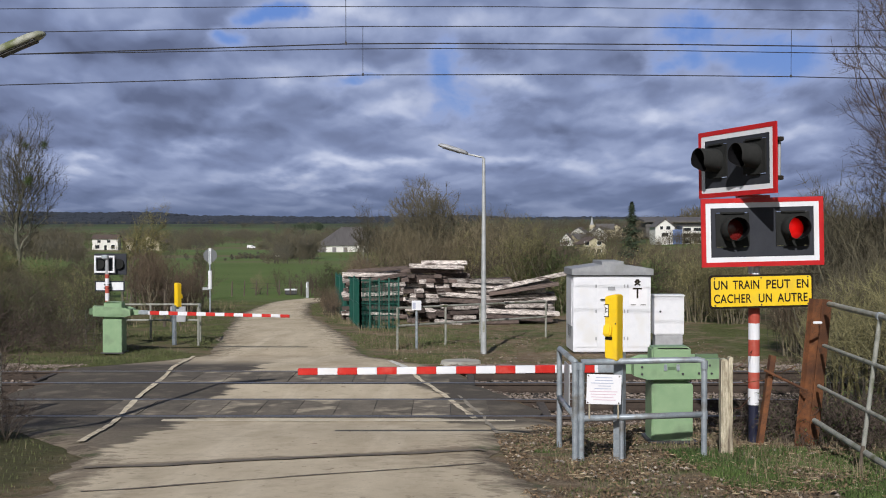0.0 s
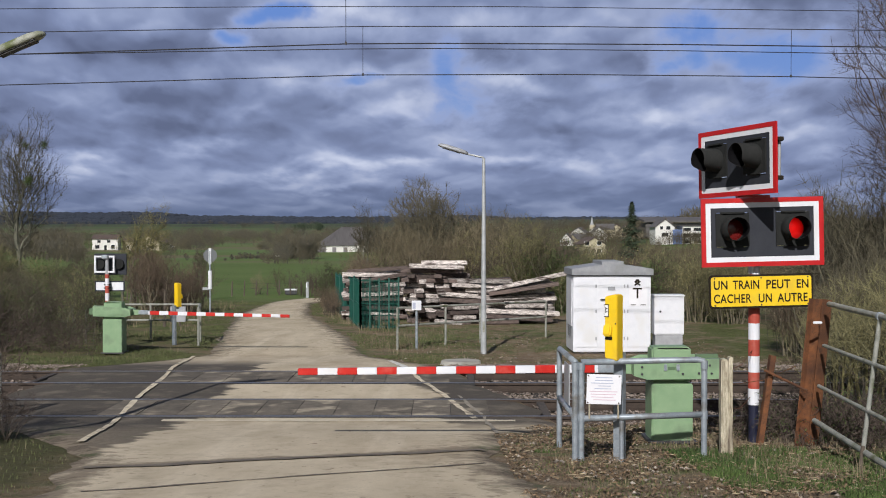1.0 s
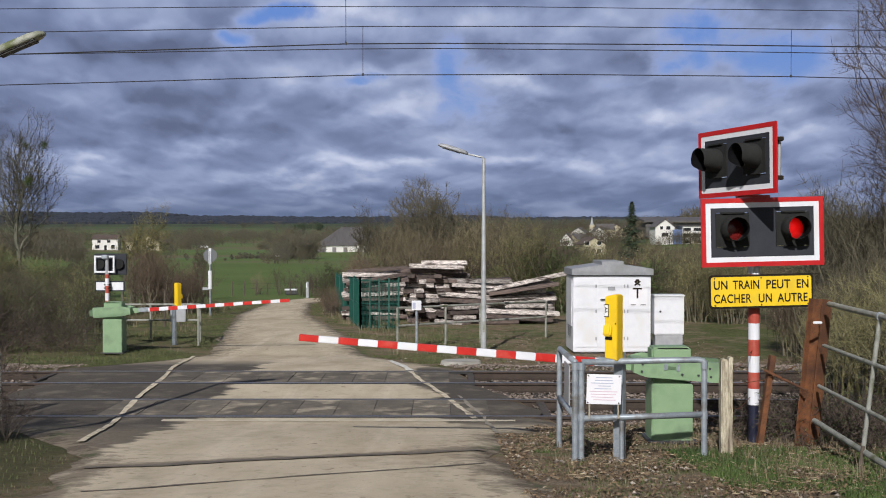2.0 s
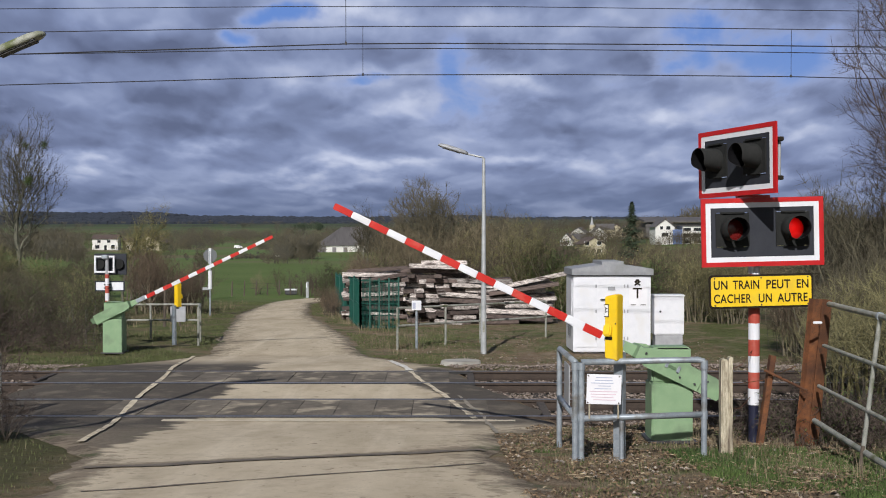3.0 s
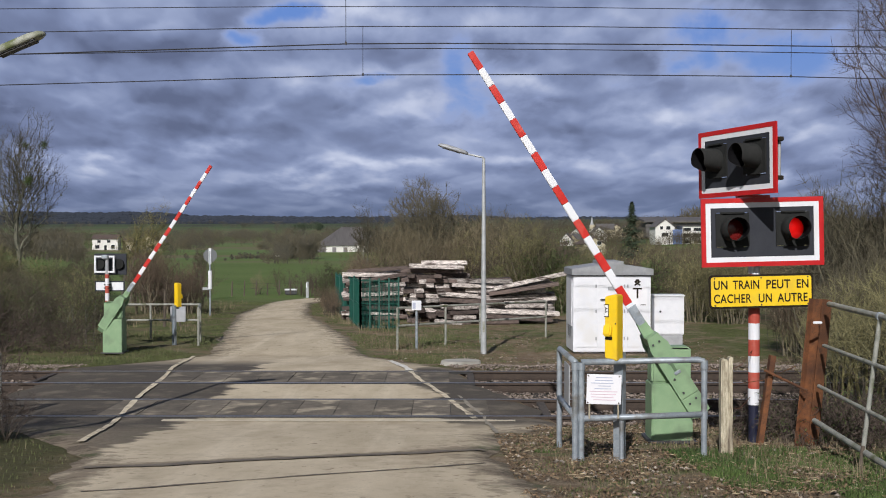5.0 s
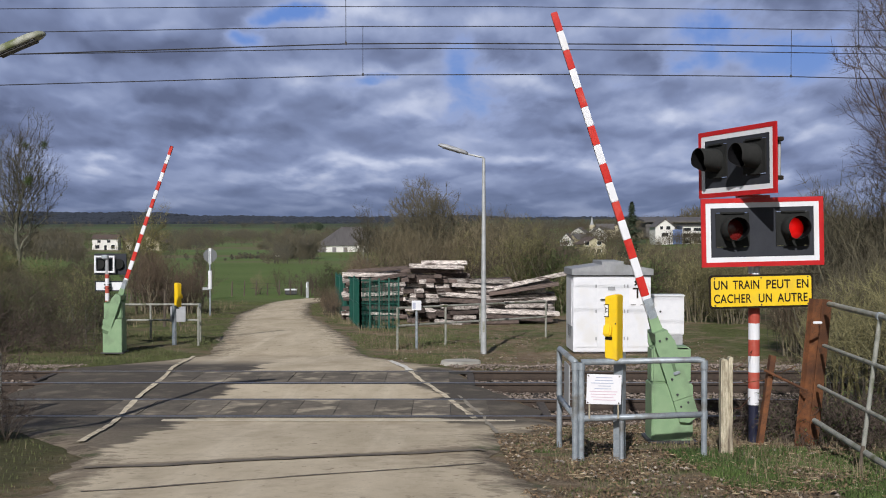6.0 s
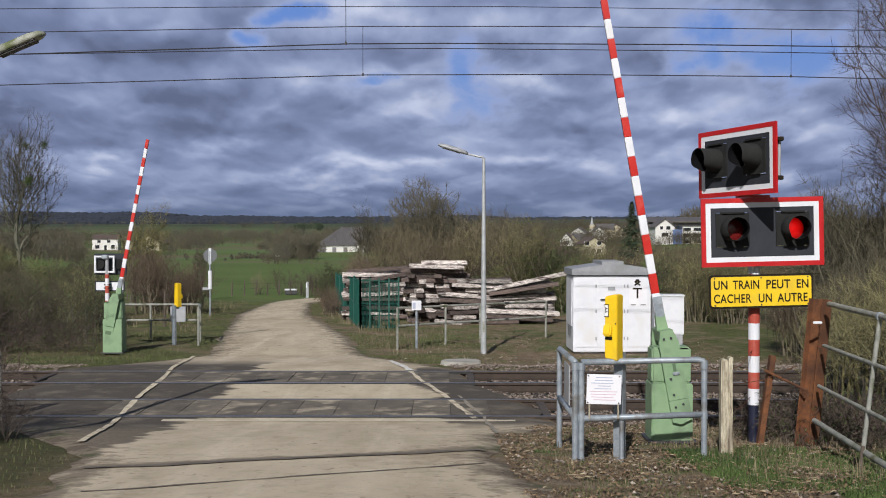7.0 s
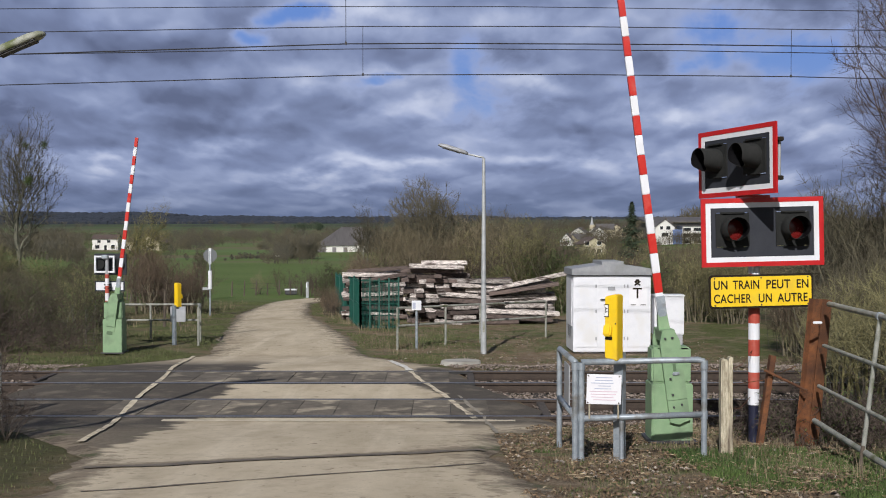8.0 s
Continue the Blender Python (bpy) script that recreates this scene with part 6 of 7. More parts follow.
def make_crown(key, seed, height, half, base, n, stems, bark, twig, label, category="tree", name="bare_tree", twigs=4, twig_len=0.42, least=0.005, foot=0.15, mistletoe=0, leafy=0, leaf_mat="ivy", lean=0.0, close=False, straight=0.14, wild=0.95, power=0.5):
    """A plant grown to fill a lumpy oval crown: every node joins the nearest older one, limbs thicken with what they carry."""
    rng = random.Random(seed)
    nodes, parent = [], []
    for k in range(stems):
        a = rng.uniform(0, 6.283)
        r = foot * (rng.random() ** 0.5 if stems > 1 else 0)
        p = Vector((r * math.cos(a), r * math.sin(a), -0.1))
        out = Vector((math.cos(a), math.sin(a), 0)) * (half * (0.5 if stems > 1 else 0.05) * rng.uniform(0.4, 1.2))
        prev = -1
        for i in range(9):
            t = i / 8
            q = p + out * t ** 1.4 + Vector((lean * t * t + rng.gauss(0, 0.03) * height * t * 0.4, rng.gauss(0, 0.03) * height * t * 0.4, (height * 0.72 + 0.1) * t))
            nodes.append(q)
            parent.append(prev)
            prev = len(nodes) - 1
    mid, hh = base + (height - base) / 2, (height - base) / 2
    pts = []
    while len(pts) < n:
        d = Vector((rng.gauss(0, 1), rng.gauss(0, 1), rng.gauss(0.1, 1))).normalized()
        r = rng.random() ** 0.42 * (0.80 + 0.55 * noise.noise(d * 1.7 + Vector((seed, 0, 0))))
        q = Vector((d.x * half * r, d.y * half * r, mid + d.z * hh * r))
        q.x += lean * (q.z / height) ** 2
        pts.append(q)
    pts.sort(key=lambda q: (q - Vector((0, 0, base * 0.6))).length)
    arr = np.zeros((len(nodes) + n, 3))
    arr[:len(nodes)] = [q[:] for q in nodes]
    path = np.zeros(len(arr))
    for i, j in enumerate(parent):
        path[i] = path[j] + (nodes[i] - nodes[j]).length if j >= 0 else 0.0
    for q in pts:
        m = len(nodes)
        dv = arr[:m] - np.array(q)
        cost = np.sqrt((dv * dv).sum(1)) + 0.9 * np.maximum(0, dv[:, 2] + 0.05) + straight * path[:m]
        j = int(cost.argmin())
        arr[m] = q
        path[m] = path[j] + (q - nodes[j]).length
        nodes.append(q)
        parent.append(j)
    count = [1] * len(nodes)
    for i in range(len(nodes) - 1, -1, -1):
        if parent[i] >= 0:
            count[parent[i]] += count[i]
    rad = [least * 0.8 * c ** power for c in count]
    out = {"trunk": ([], []), "crown": ([], [])}

    def tube(part_name, line, radii, sides):
        v, f = out[part_name]
        d = (line[-1] - line[0]).normalized()
        u = d.orthogonal().normalized()
        w = d.cross(u)
        b = len(v)
        for p, r in zip(line, radii):
            for j in range(sides):
                a = 6.2832 * j / sides
                v.append((p + (u * math.cos(a) + w * math.sin(a)) * r)[:])
        for i in range(len(line) - 1):
            for j in range(sides):
                k = (j + 1) % sides
                f.append((b + i * sides + j, b + i * sides + k, b + (i + 1) * sides + k, b + (i + 1) * sides + j))

    def spike(p, q, r):
        v, f = out["crown"]
        d = (q - p).normalized()
        if not close:
            side = Vector((rng.gauss(0, 1), rng.gauss(0, 1), rng.gauss(0, 1))).cross(d).normalized() * r * 1.4
            v.extend(((p + side)[:], (p - side)[:], q[:]))
            f.append((len(v) - 3, len(v) - 2, len(v) - 1))
            return
        u = d.orthogonal().normalized() * r
        w = d.cross(u)
        b = len(v)
        v.extend(((p + u)[:], (p - u * 0.5 + w * 0.87)[:], (p - u * 0.5 - w * 0.87)[:], q[:]))
        f.extend(((b, b + 1, b + 3), (b + 1, b + 2, b + 3), (b + 2, b, b + 3)))

    for i, j in enumerate(parent):
        if j < 0:
            continue
        p, q = nodes[j], nodes[i]
        g = Vector((rng.gauss(0, 1), rng.gauss(0, 1), rng.gauss(0, 1))) * (p - q).length * 0.05
        big = count[i] > 14
        r0 = min(rad[j], rad[i] * 1.5)
        if big:
            tube("trunk", (p, (p + q) / 2 + g * 0.4, q) if close else (p, q), (r0, (r0 + rad[i]) / 2, rad[i]) if close else (r0, rad[i]), 6 if close else 4)
        elif count[i] <= 5 and not close:
            v, f = out["crown"]
            side = Vector((rng.gauss(0, 1), rng.gauss(0, 1), rng.gauss(0, 1))).cross(q - p).normalized()
            b = len(v)
            v.extend(((p + side * r0)[:], (p - side * r0)[:], (q - side * rad[i])[:], (q + side * rad[i])[:]))
            f.append((b, b + 1, b + 2, b + 3))
        else:
            tube("crown", (p, (p + q) / 2 + g, q) if close else (p, q), (r0, (r0 + rad[i]) / 2, rad[i]) if close else (r0, rad[i]), 3)
    heart = Vector((0, 0, mid - hh * 0.5))
    for i in range(9 * stems, len(nodes)):
        q = nodes[i]
        away = (q - heart).normalized()
        for _ in range(twigs):
            d = (away + Vector((rng.gauss(0, 1), rng.gauss(0, 1), rng.gauss(0.2, 1))) * wild).normalized()
            ln = twig_len * rng.uniform(0.4, 1.15)
            e = q + d * ln
            spike(q, e, least * 0.75)
            if not close:
                continue
            s = q + d * ln * rng.uniform(0.25, 0.6)
            d2 = (d + Vector((rng.gauss(0, 1), rng.gauss(0, 1), rng.gauss(0, 1))) * 0.6).normalized()
            spike(s, s + d2 * ln * 0.55, least * 0.55)
    t = thing(name, pose(0, 0, 0), label, category)
    for nm, mt in (("trunk", bark), ("crown", twig)):
        ob = new(nm if stems == 1 or nm == "crown" else "stem_base", mesh_of(nm, *out[nm], mt))
        ob.parent = t
        if stems > 1:
            tagged(ob, kind="stuff")
    if leafy:
        v, f = [], []
        for _ in range(leafy):
            c = nodes[rng.randrange(9 * stems)] if rng.random() < 0.5 else nodes[rng.randrange(len(nodes))]
            c = c + Vector((rng.gauss(0, 1), rng.gauss(0, 1), rng.gauss(0, 1))) * 0.13
            a = Vector((rng.gauss(0, 1), rng.gauss(0, 1), rng.gauss(0, 1))).normalized()
            b = a.orthogonal().normalized()
            s = rng.uniform(0.02, 0.05)
            k = len(v)
            v += [(c - a * s)[:], (c + b * s * 0.6)[:], (c + a * s)[:], (c - b * s * 0.6)[:]]
            f.append((k, k + 1, k + 2, k + 3))
        ob = new("leaves", mesh_of("leaves", v, f, leaf_mat))
        ob.parent = t
        tagged(ob, kind="stuff")
    for k in range(mistletoe):
        bb = Branches(seed + 50 + k)
        q = nodes[rng.randrange(len(nodes) // 2, len(nodes))]
        for _ in range(70):
            dd = Vector((rng.gauss(0, 1), rng.gauss(0, 1), rng.gauss(0, 1))).normalized()
            bb.grow(q, dd, 0.26, 0.012, 0, (3,), 0.2, 0)
        ob = new("mistletoe", mesh_of("mistletoe", *joined(bb, (0, 1)), "ivy"))
        ob.parent = t
        tagged(ob, "dark ball of mistletoe")
    PLANTS[key] = [t, False]
    return t


make_crown("oval", 31, 6.45, 2.25, 1.6, 1600, 1, "bark_grey", "twig_mid", "bare oval crowned tree behind the sleepers", least=0.0085, twig_len=0.42, twigs=5, close=True, straight=0.45, wild=0.95, power=0.40)
make_crown("round_tree", 44, 6.2, 2.2, 1.4, 800, 1, "bark_grey", "twig_mid", "bare round crowned tree in the thicket", least=0.0075, twig_len=0.5, twigs=6, straight=0.45, wild=0.9, power=0.42)
make_crown("slim", 32, 5.6, 1.15, 1.3, 520, 2, "bark_grey", "twig_mid", "slender bare tree in the thicket", least=0.0052, twig_len=0.5, straight=0.75, wild=0.65, twigs=5)
make_crown("giant", 33, 9.7, 2.35, 2.0, 1700, 1, "bark_grey", "twig_mid", "tall bare tree with fine twigs and mistletoe", least=0.0066, power=0.43, twig_len=0.6, mistletoe=4, leafy=500, twigs=3, close=True, straight=0.5, wild=0.6)
make_crown("willow", 34, 4.6, 1.45, 1.0, 700, 3, "bark_grey", "twig_yellow", "leaning bare tree with yellowish twigs", least=0.0050, twig_len=0.6, foot=0.4, straight=0.7, twigs=5, leafy=700, leaf_mat="twig_yellow", lean=1.5)
make_crown("dark_tree", 35, 9.6, 2.5, 1.4, 2300, 2, "bark_dark", "twig_dark", "dark bare tree reaching in beside the gate", least=0.0048, power=0.46, twig_len=0.45, foot=0.3, close=True, straight=0.7, twigs=5, wild=0.7)
make_crown("bush_a", 36, 3.5, 1.5, 0.2, 520, 7, "bark", "twig_brown", "bushy brown thicket shrub with a rounded crown", "shrub", "shrub", least=0.0046, twig_len=0.48, foot=0.7, twigs=5, straight=0.6)
make_crown("bush_b", 37, 3.2, 1.6, 0.15, 520, 8, "bark", "twig_olive", "bushy olive brown thicket shrub with fine twigs", "shrub", "shrub", least=0.0046, twigs=5, twig_len=0.48, foot=0.8, leafy=400, leaf_mat="twig_yellow", straight=0.6)
make_crown("bush_c", 38, 3.0, 1.4, 0.1, 500, 8, "bark", "twig_red", "dark rounded leafless bush", "shrub", "shrub", least=0.0048, twigs=5, twig_len=0.42, foot=0.7, straight=0.6)
make_crown("bush_green", 39, 2.8, 1.2, 0.1, 400, 6, "bark", "twig_olive", "shrub with dark green leaves among bare twigs", "shrub", "shrub", least=0.0042, twig_len=0.42, foot=0.6, leafy=1800, twigs=5, straight=0.6)
make_crown("scrub", 40, 2.6, 1.2, 0.05, 600, 12, "bark_grey", "twig_mid", "fine twigged brown scrub behind the gate", "shrub", "shrub", least=0.0032, twig_len=0.38, foot=0.9, twigs=6, straight=0.6)
make_crown("yellow_stems", 41, 2.7, 1.3, 0.5, 260, 6, "twig_yellow", "twig_olive", "shrub with yellowish forked stems", "shrub", "shrub", least=0.0045, twig_len=0.4, foot=0.3, close=True, straight=0.6)

make_crown("thicket", 42, 2.6, 1.3, 0.05, 580, 12, "bark_grey", "twig_mid", "dense grey olive thicket with fine twigs", "shrub", "shrub", least=0.0030, twig_len=0.34, foot=1.0, twigs=6, straight=0.4, leafy=500)
make_crown("ivy_bush", 43, 3.1, 1.3, 0.1, 420, 7, "bark_dark", "twig_dark", "bush thick with dark green ivy leaves", "shrub", "shrub", least=0.0045, twig_len=0.4, foot=0.6, leafy=4500, twigs=5, straight=0.4)
R = random.Random(77)
# thicket left of the far barrier
for _ in range(30):
    y = R.uniform(27.5, 37)
    x = -0.302 * y - R.uniform(0, 1) ** 1.2 * 0.12 * y - 0.4
    put(R.choice(("thicket", "thicket", "dark_a", "bush_green")), x, y, R.uniform(0.5, 0.8))
for _ in range(12):
    y = R.uniform(31, 46)
    put(R.choice(("thicket", "bush_green", "thicket")), -R.uniform(0.315, 0.40) * y, y, R.uniform(0.75, 1.05) * (0.8 if y < 36 else 1))
for _ in range(14):
    y = R.uniform(38, 56)
    x = -0.362 * y - R.uniform(0, 1) * 0.09 * y
    put(R.choice(("bush_c", "bush_a", "bush_c", "bush_green")), x, y, R.uniform(0.45, 0.8))
put("giant", -21.6, 57.0, 1.0, 20)
put("willow", -14.6, 52.0, 0.98, 0)
put("slim", -13.0, 60.0, 0.55, 40)
for x, y, s in ((-11.4, 44.5, 1.25), (-11.0, 46.0, 1.45), (-10.6, 45.0, 1.2), (-10.2, 44.0, 0.9), (-10.9, 44.6, 1.3), (-11.7, 46.5, 1.5), (-12.1, 45.5, 1.4), (-12.4, 47.5, 1.3), (-10.5, 46.6, 1.1)):
    put(R.choice(("dark_a", "dark_a", "bush_c")), x, y, s * 0.68, label="dark dense leafless bush by the pasture")
for x, y, s in ((-10.3, 72, 0.75), (-11.4, 70, 0.6), (-7.6, 66, 0.7), (-8.2, 65.5, 0.5), (-7.2, 67, 0.9)):
    put("brown_a" if x < -9 else "dark_a", x, y, s)
# unseen bushes added beside the road to throw shade on its left verge
put("dark_a", -6.15, 12.2, 0.85)
put("dark_a", -6.7, 12.7, 0.9)
put("dark_a", -6.15, 13.3, 0.85)
for x, y, s in ((-5.10, 12.9, 0.26), (-5.45, 13.3, 0.34), (-5.2, 12.3, 0.2), (-5.7, 12.8, 0.36)):
    put("dark_a", x, y, s, label="low dark tangle of twigs beside the road")
# along the bend and behind the sleepers
for _ in range(14):
    y = R.uniform(43, 56)
    x = -0.090 * y - 0.35 + R.uniform(-0.15, 0.2) if y < 50 else -0.088 * y + R.uniform(0.0, 3.0)
    put(R.choice(("brown_a", "red_a", "bush_a")), x, y, R.uniform(0.3, 0.5) if y < 50 else R.uniform(0.5, 0.8))
for _ in range(38):
    y = R.uniform(46, 68)
    x = R.uniform(-0.078, 0.10) * y
    put(R.choice(("bush_a", "bush_b", "bush_c", "brown_b", "bush_a", "bush_green", "bush_a")), x, y, R.uniform(0.95, 1.35) * (0.72 if x / y < -0.045 else 1))
for _ in range(34):
    y = R.uniform(46, 64)
    x = R.uniform(0.09, 0.245) * y
    put(R.choice(("bush_a", "bush_b", "bush_c", "bush_b", "brown_b", "bush_green", "bush_green", "red_a")), x, y, R.uniform(0.65, 0.95))
for x, y, s in ((2.0, 47, 0.7), (2.9, 48, 0.85), (3.6, 46.5, 0.8), (4.5, 47, 0.75), (5.2, 45, 0.8), (6.4, 46, 0.7)):
    put("bush_green", x, y, s)
for x, y, s in ((4.0, 46.4, 0.95), (4.7, 46.0, 1.0), (5.4, 46.8, 0.9), (-5.2, 52.0, 0.7), (-2.9, 50.5, 0.75), (9.3, 47.0, 0.85), (10.2, 46.0, 0.8), (7.4, 47.5, 0.75)):
    put("ivy_bush", x, y, s)
for x, y, s in ((-1.6, 49.0, 0.85), (1.2, 49.5, 0.95), (2.6, 48.5, 0.9), (6.6, 48.0, 0.85), (8.4, 49.0, 0.9), (-3.6, 49.8, 0.6)):
    put("dark_a", x, y, s * 1.5)
put("oval", -0.85, 58.0, 1.0, 40)
put("slim", -3.9, 57.0, 0.92, 10)
put("slim", -3.0, 60.0, 0.75, 80)
for x, y, s in ((-2.6, 61, 0.72), (0.9, 60, 0.80), (2.1, 63, 0.86), (2.9, 56, 0.70), (3.6, 60, 0.82), (4.6, 57, 0.68), (5.4, 64, 0.76), (6.8, 61, 0.54), (7.8, 66, 0.52), (9.4, 62, 0.44), (11.6, 64, 0.42)):
    put("round_tree", x, y, s)
for x, y, s in ((3.6, 66, 0.85), (7.8, 62, 0.52), (10.4, 60, 0.45)):
    put("slim", x, y, s)
# behind the signal, down to the field gate
for _ in range(18):
    y = R.uniform(36, 50)
    put(R.choice(("bush_a", "bush_b", "olive_b", "bush_green")), R.uniform(0.215, 0.31) * y, y, R.uniform(0.55, 0.85))
for _ in range(24):
    y = R.uniform(21.8, 28)
    k = R.uniform(0.305, 0.47)
    put(R.choice(("scrub", "scrub", "bush_c", "bush_a", "scrub")), k * y, y, R.uniform(0.8, 1.1) * (0.66 + 2.2 * (k - 0.305)))
for x, y, s in ((6.25, 15.2, 0.8), (6.9, 15.9, 0.95), (5.75, 16.2, 0.75), (6.6, 17.2, 0.9)):
    put("yellow_stems", x, y, s)
for x, y, s in ((9.0, 22.0, 1.5), (9.8, 23.0, 1.6), (9.4, 21.9, 1.35), (8.6, 23.5, 1.4), (7.4, 16.5, 0.95), (7.0, 18.2, 0.9), (6.5, 15.0, 0.6), (7.8, 18.0, 1.1), (7.7, 20.0, 1.1)):
    put("scrub", x, y, s)
for _ in range(17):
    y = R.uniform(28, 46)
    put(R.choice(("bush_a", "bush_c", "scrub", "bush_b")), R.uniform(0.335, 0.45) * y, y, R.uniform(1.0, 1.45))
put("dark_tree", 9.75, 20.5, 1.0, 30)
put("dark_tree", 11.3, 22.5, 1.05, 150)
put("dark_tree", 11.6, 24.6, 1.1, 250)
put("slim", 8.5, 24.5, 0.75, 60)
for _ in range(22):
    y = R.uniform(11.6, 14.6)
    (lambda x: put("bramble", x, y, R.uniform(0.4, 0.7)) if abs(x - 3.45) > 0.42 else None)(R.uniform(0.285, 0.40) * y)
for _ in range(7):
    y = R.uniform(26.4, 29.0)
    put("bramble", -R.uniform(0.315, 0.42) * y, y, R.uniform(0.7, 1.05))
for x, y, s in ((-6.9, 12.4, 0.7), (-5.9, 13.4, 0.5), (-6.6, 13.9, 0.6), (-7.2, 14.2, 0.8)):
    put("bramble", x, y, s)


# ---------------------------------------------------------------- grass and litter
def blades(name, count, spots, h, w, material, label, category="grass"):
    rng = random.Random(count)
    verts, faces = [], []
    for _ in range(count):
        q = spots(rng)
        if q is None:
            continue
        x, y, k = q
        z = gz(x, y) - 0.04
        a = rng.uniform(0, 6.283)
        hh, ww = h * k * rng.uniform(0.5, 1.25), w * rng.uniform(0.7, 1.3)
        bx, by = math.cos(a) * hh * rng.uniform(0.1, 0.7), math.sin(a) * hh * rng.uniform(0.1, 0.7)
        cx, cy = -math.sin(a) * ww, math.cos(a) * ww
        i = len(verts)
        verts += [(x - cx, y - cy, z), (x + cx, y + cy, z), (x + bx * 0.35 + cx * 0.7, y + by * 0.35 + cy * 0.7, z + hh * 0.6), (x + bx * 0.35 - cx * 0.7, y + by * 0.35 - cy * 0.7, z + hh * 0.6), (x + bx, y + by, z + hh)]
        faces += [(i, i + 1, i + 2, i + 3), (i + 3, i + 2, i + 4)]
    return tagged(raw(name, verts, faces, material), label, category, kind="stuff")


def patch(x, y, f=0.8, seed=0):
    return noise.noise(Vector((x * f, y * f, seed)))


def off_road(x, y):
    lx, rx = road_band(y)
    return max(lx - x, x - rx)


def verge_green(rng):
    for _ in range(30):
        y = 6 + 9.2 * rng.random()
        x = rng.uniform(0.6, 5.6)
        o = off_road(x, y)
        want = patch(x, y, 0.9, 1) + (0.55 if x > 2.3 and (8.8 if x < 3.1 else 6) < y < 11.5 else -0.22) - 0.02 * max(0, 3 - 3 * o)
        if x > 0 and o > 0.25 and want > 0.05 and not (x > 0 and y > 11.6 and x < 3.0):
            return x, y, 0.6 + 0.6 * max(0, min(1, want))
    return None


def verge_far(rng):
    for _ in range(30):
        y = 22.2 + 34 * rng.random() ** 1.5
        lx, rx = road_band(y)
        x = lx - abs(rng.gauss(0, 2.2)) if rng.random() < 0.5 else rx + abs(rng.gauss(0, 2.2))
        if off_road(x, y) > 0.12 and (patch(x, y, 0.5, 3) > -0.12) and not (x > 0.2 and y < 27):
            return x, y, 0.8 if off_road(x, y) < 1 else 1.1
    return None


def dry_far(rng):
    for _ in range(30):
        y = 24 + 32 * rng.random()
        lx, rx = road_band(y)
        side = rng.random()
        x = rx + 0.5 + abs(rng.gauss(0, 1.2)) if side < 0.6 else lx - 0.8 - abs(rng.gauss(0, 2.5))
        if patch(x, y, 0.6, 9) > -0.1 and not (x > 0.5 and y < 30):
            return x, y, 1.0 if y > 33 else 0.5
    return None


def dry_near(rng):
    for _ in range(30):
        y = 9 + 6 * rng.random()
        x = rng.uniform(0.9, 5.4) if rng.random() < 0.7 else rng.uniform(-8.5, -4.2)
        if off_road(x, y) > 0.3 and patch(x, y, 1.2, 5) > (0.12 if x < 2.6 else -0.15):
            return x, y, 0.55 if x < 2.6 else 1.1
    return None


def yard(rng):
    for _ in range(30):
        x, y = rng.uniform(-1.2, 9), rng.uniform(23, 40)
        if off_road(x, y) > 0.4 and patch(x, y, 0.45, 12) > 0.0:
            return x, y, 0.7
    return None


blades("grass", 62000, verge_green, 0.062, 0.0038, "grass", "short green grass on the near verge")
blades("grass", 62000, verge_far, 0.055, 0.005, "grass_dull", "green grass along the road beyond the tracks")
blades("grass", 9000, yard, 0.05, 0.006, "grass_dull", "thin green grass in the yard by the sleepers")
blades("dry_grass", 3000, dry_far, 0.26, 0.006, "drygrass", "tall dry grass beside the road and fence", "dry grass")
blades("dry_grass", 3000, dry_near, 0.13, 0.0035, "drygrass", "dry tufts of grass near the gate", "dry grass")


def short_all(rng):
    for _ in range(30):
        x, y = (rng.uniform(0.5, 5.2) if rng.random() < 0.75 else rng.uniform(-8, -3.3)), 6.5 + 8.5 * rng.random()
        if off_road(x, y) > 0.1 and patch(x, y, 1.6, 21) > -0.25:
            return x, y, 0.6 + 0.8 * rng.random()
    return None


blades("grass", 16000, short_all, 0.030, 0.005, "grass_dull", "short mossy grass between the dead leaves")
blades("dry_grass", 2500, short_all, 0.03, 0.004, "drygrass", "dry straw in the short grass", "dry grass")


def leafy(rng):
    while True:
        if rng.random() < 0.7:
            x, y = rng.uniform(0.6, 4.6), rng.uniform(8, 15)
        else:
            x, y = rng.uniform(-1, 7), rng.uniform(21.8, 31)
        if off_road(x, y) > -0.25 and patch(x, y, 1.4, 31) > rng.uniform(-0.35, 0.2):
            return x, y, gz(x, y) - 0.015


def leaf_litter(count):
    rng = random.Random(8)
    verts, faces = [], []
    for _ in range(count):
        x, y, z = leafy(rng)
        s = rng.uniform(0.007, 0.026)
        a = rng.uniform(0, 6.28)
        i = len(verts)
        for k in range(4):
            t = a + k * 1.571
            r = s if k % 2 else s * 0.55
            verts.append((x + r * math.cos(t), y + r * math.sin(t), z + rng.uniform(0, 0.02)))
        faces.append((i, i + 1, i + 2, i + 3))
    tagged(raw("leaf_litter", verts, faces, "litter"), "brown dead leaves scattered over the verge", "leaf litter", kind="stuff")


leaf_litter(20000)


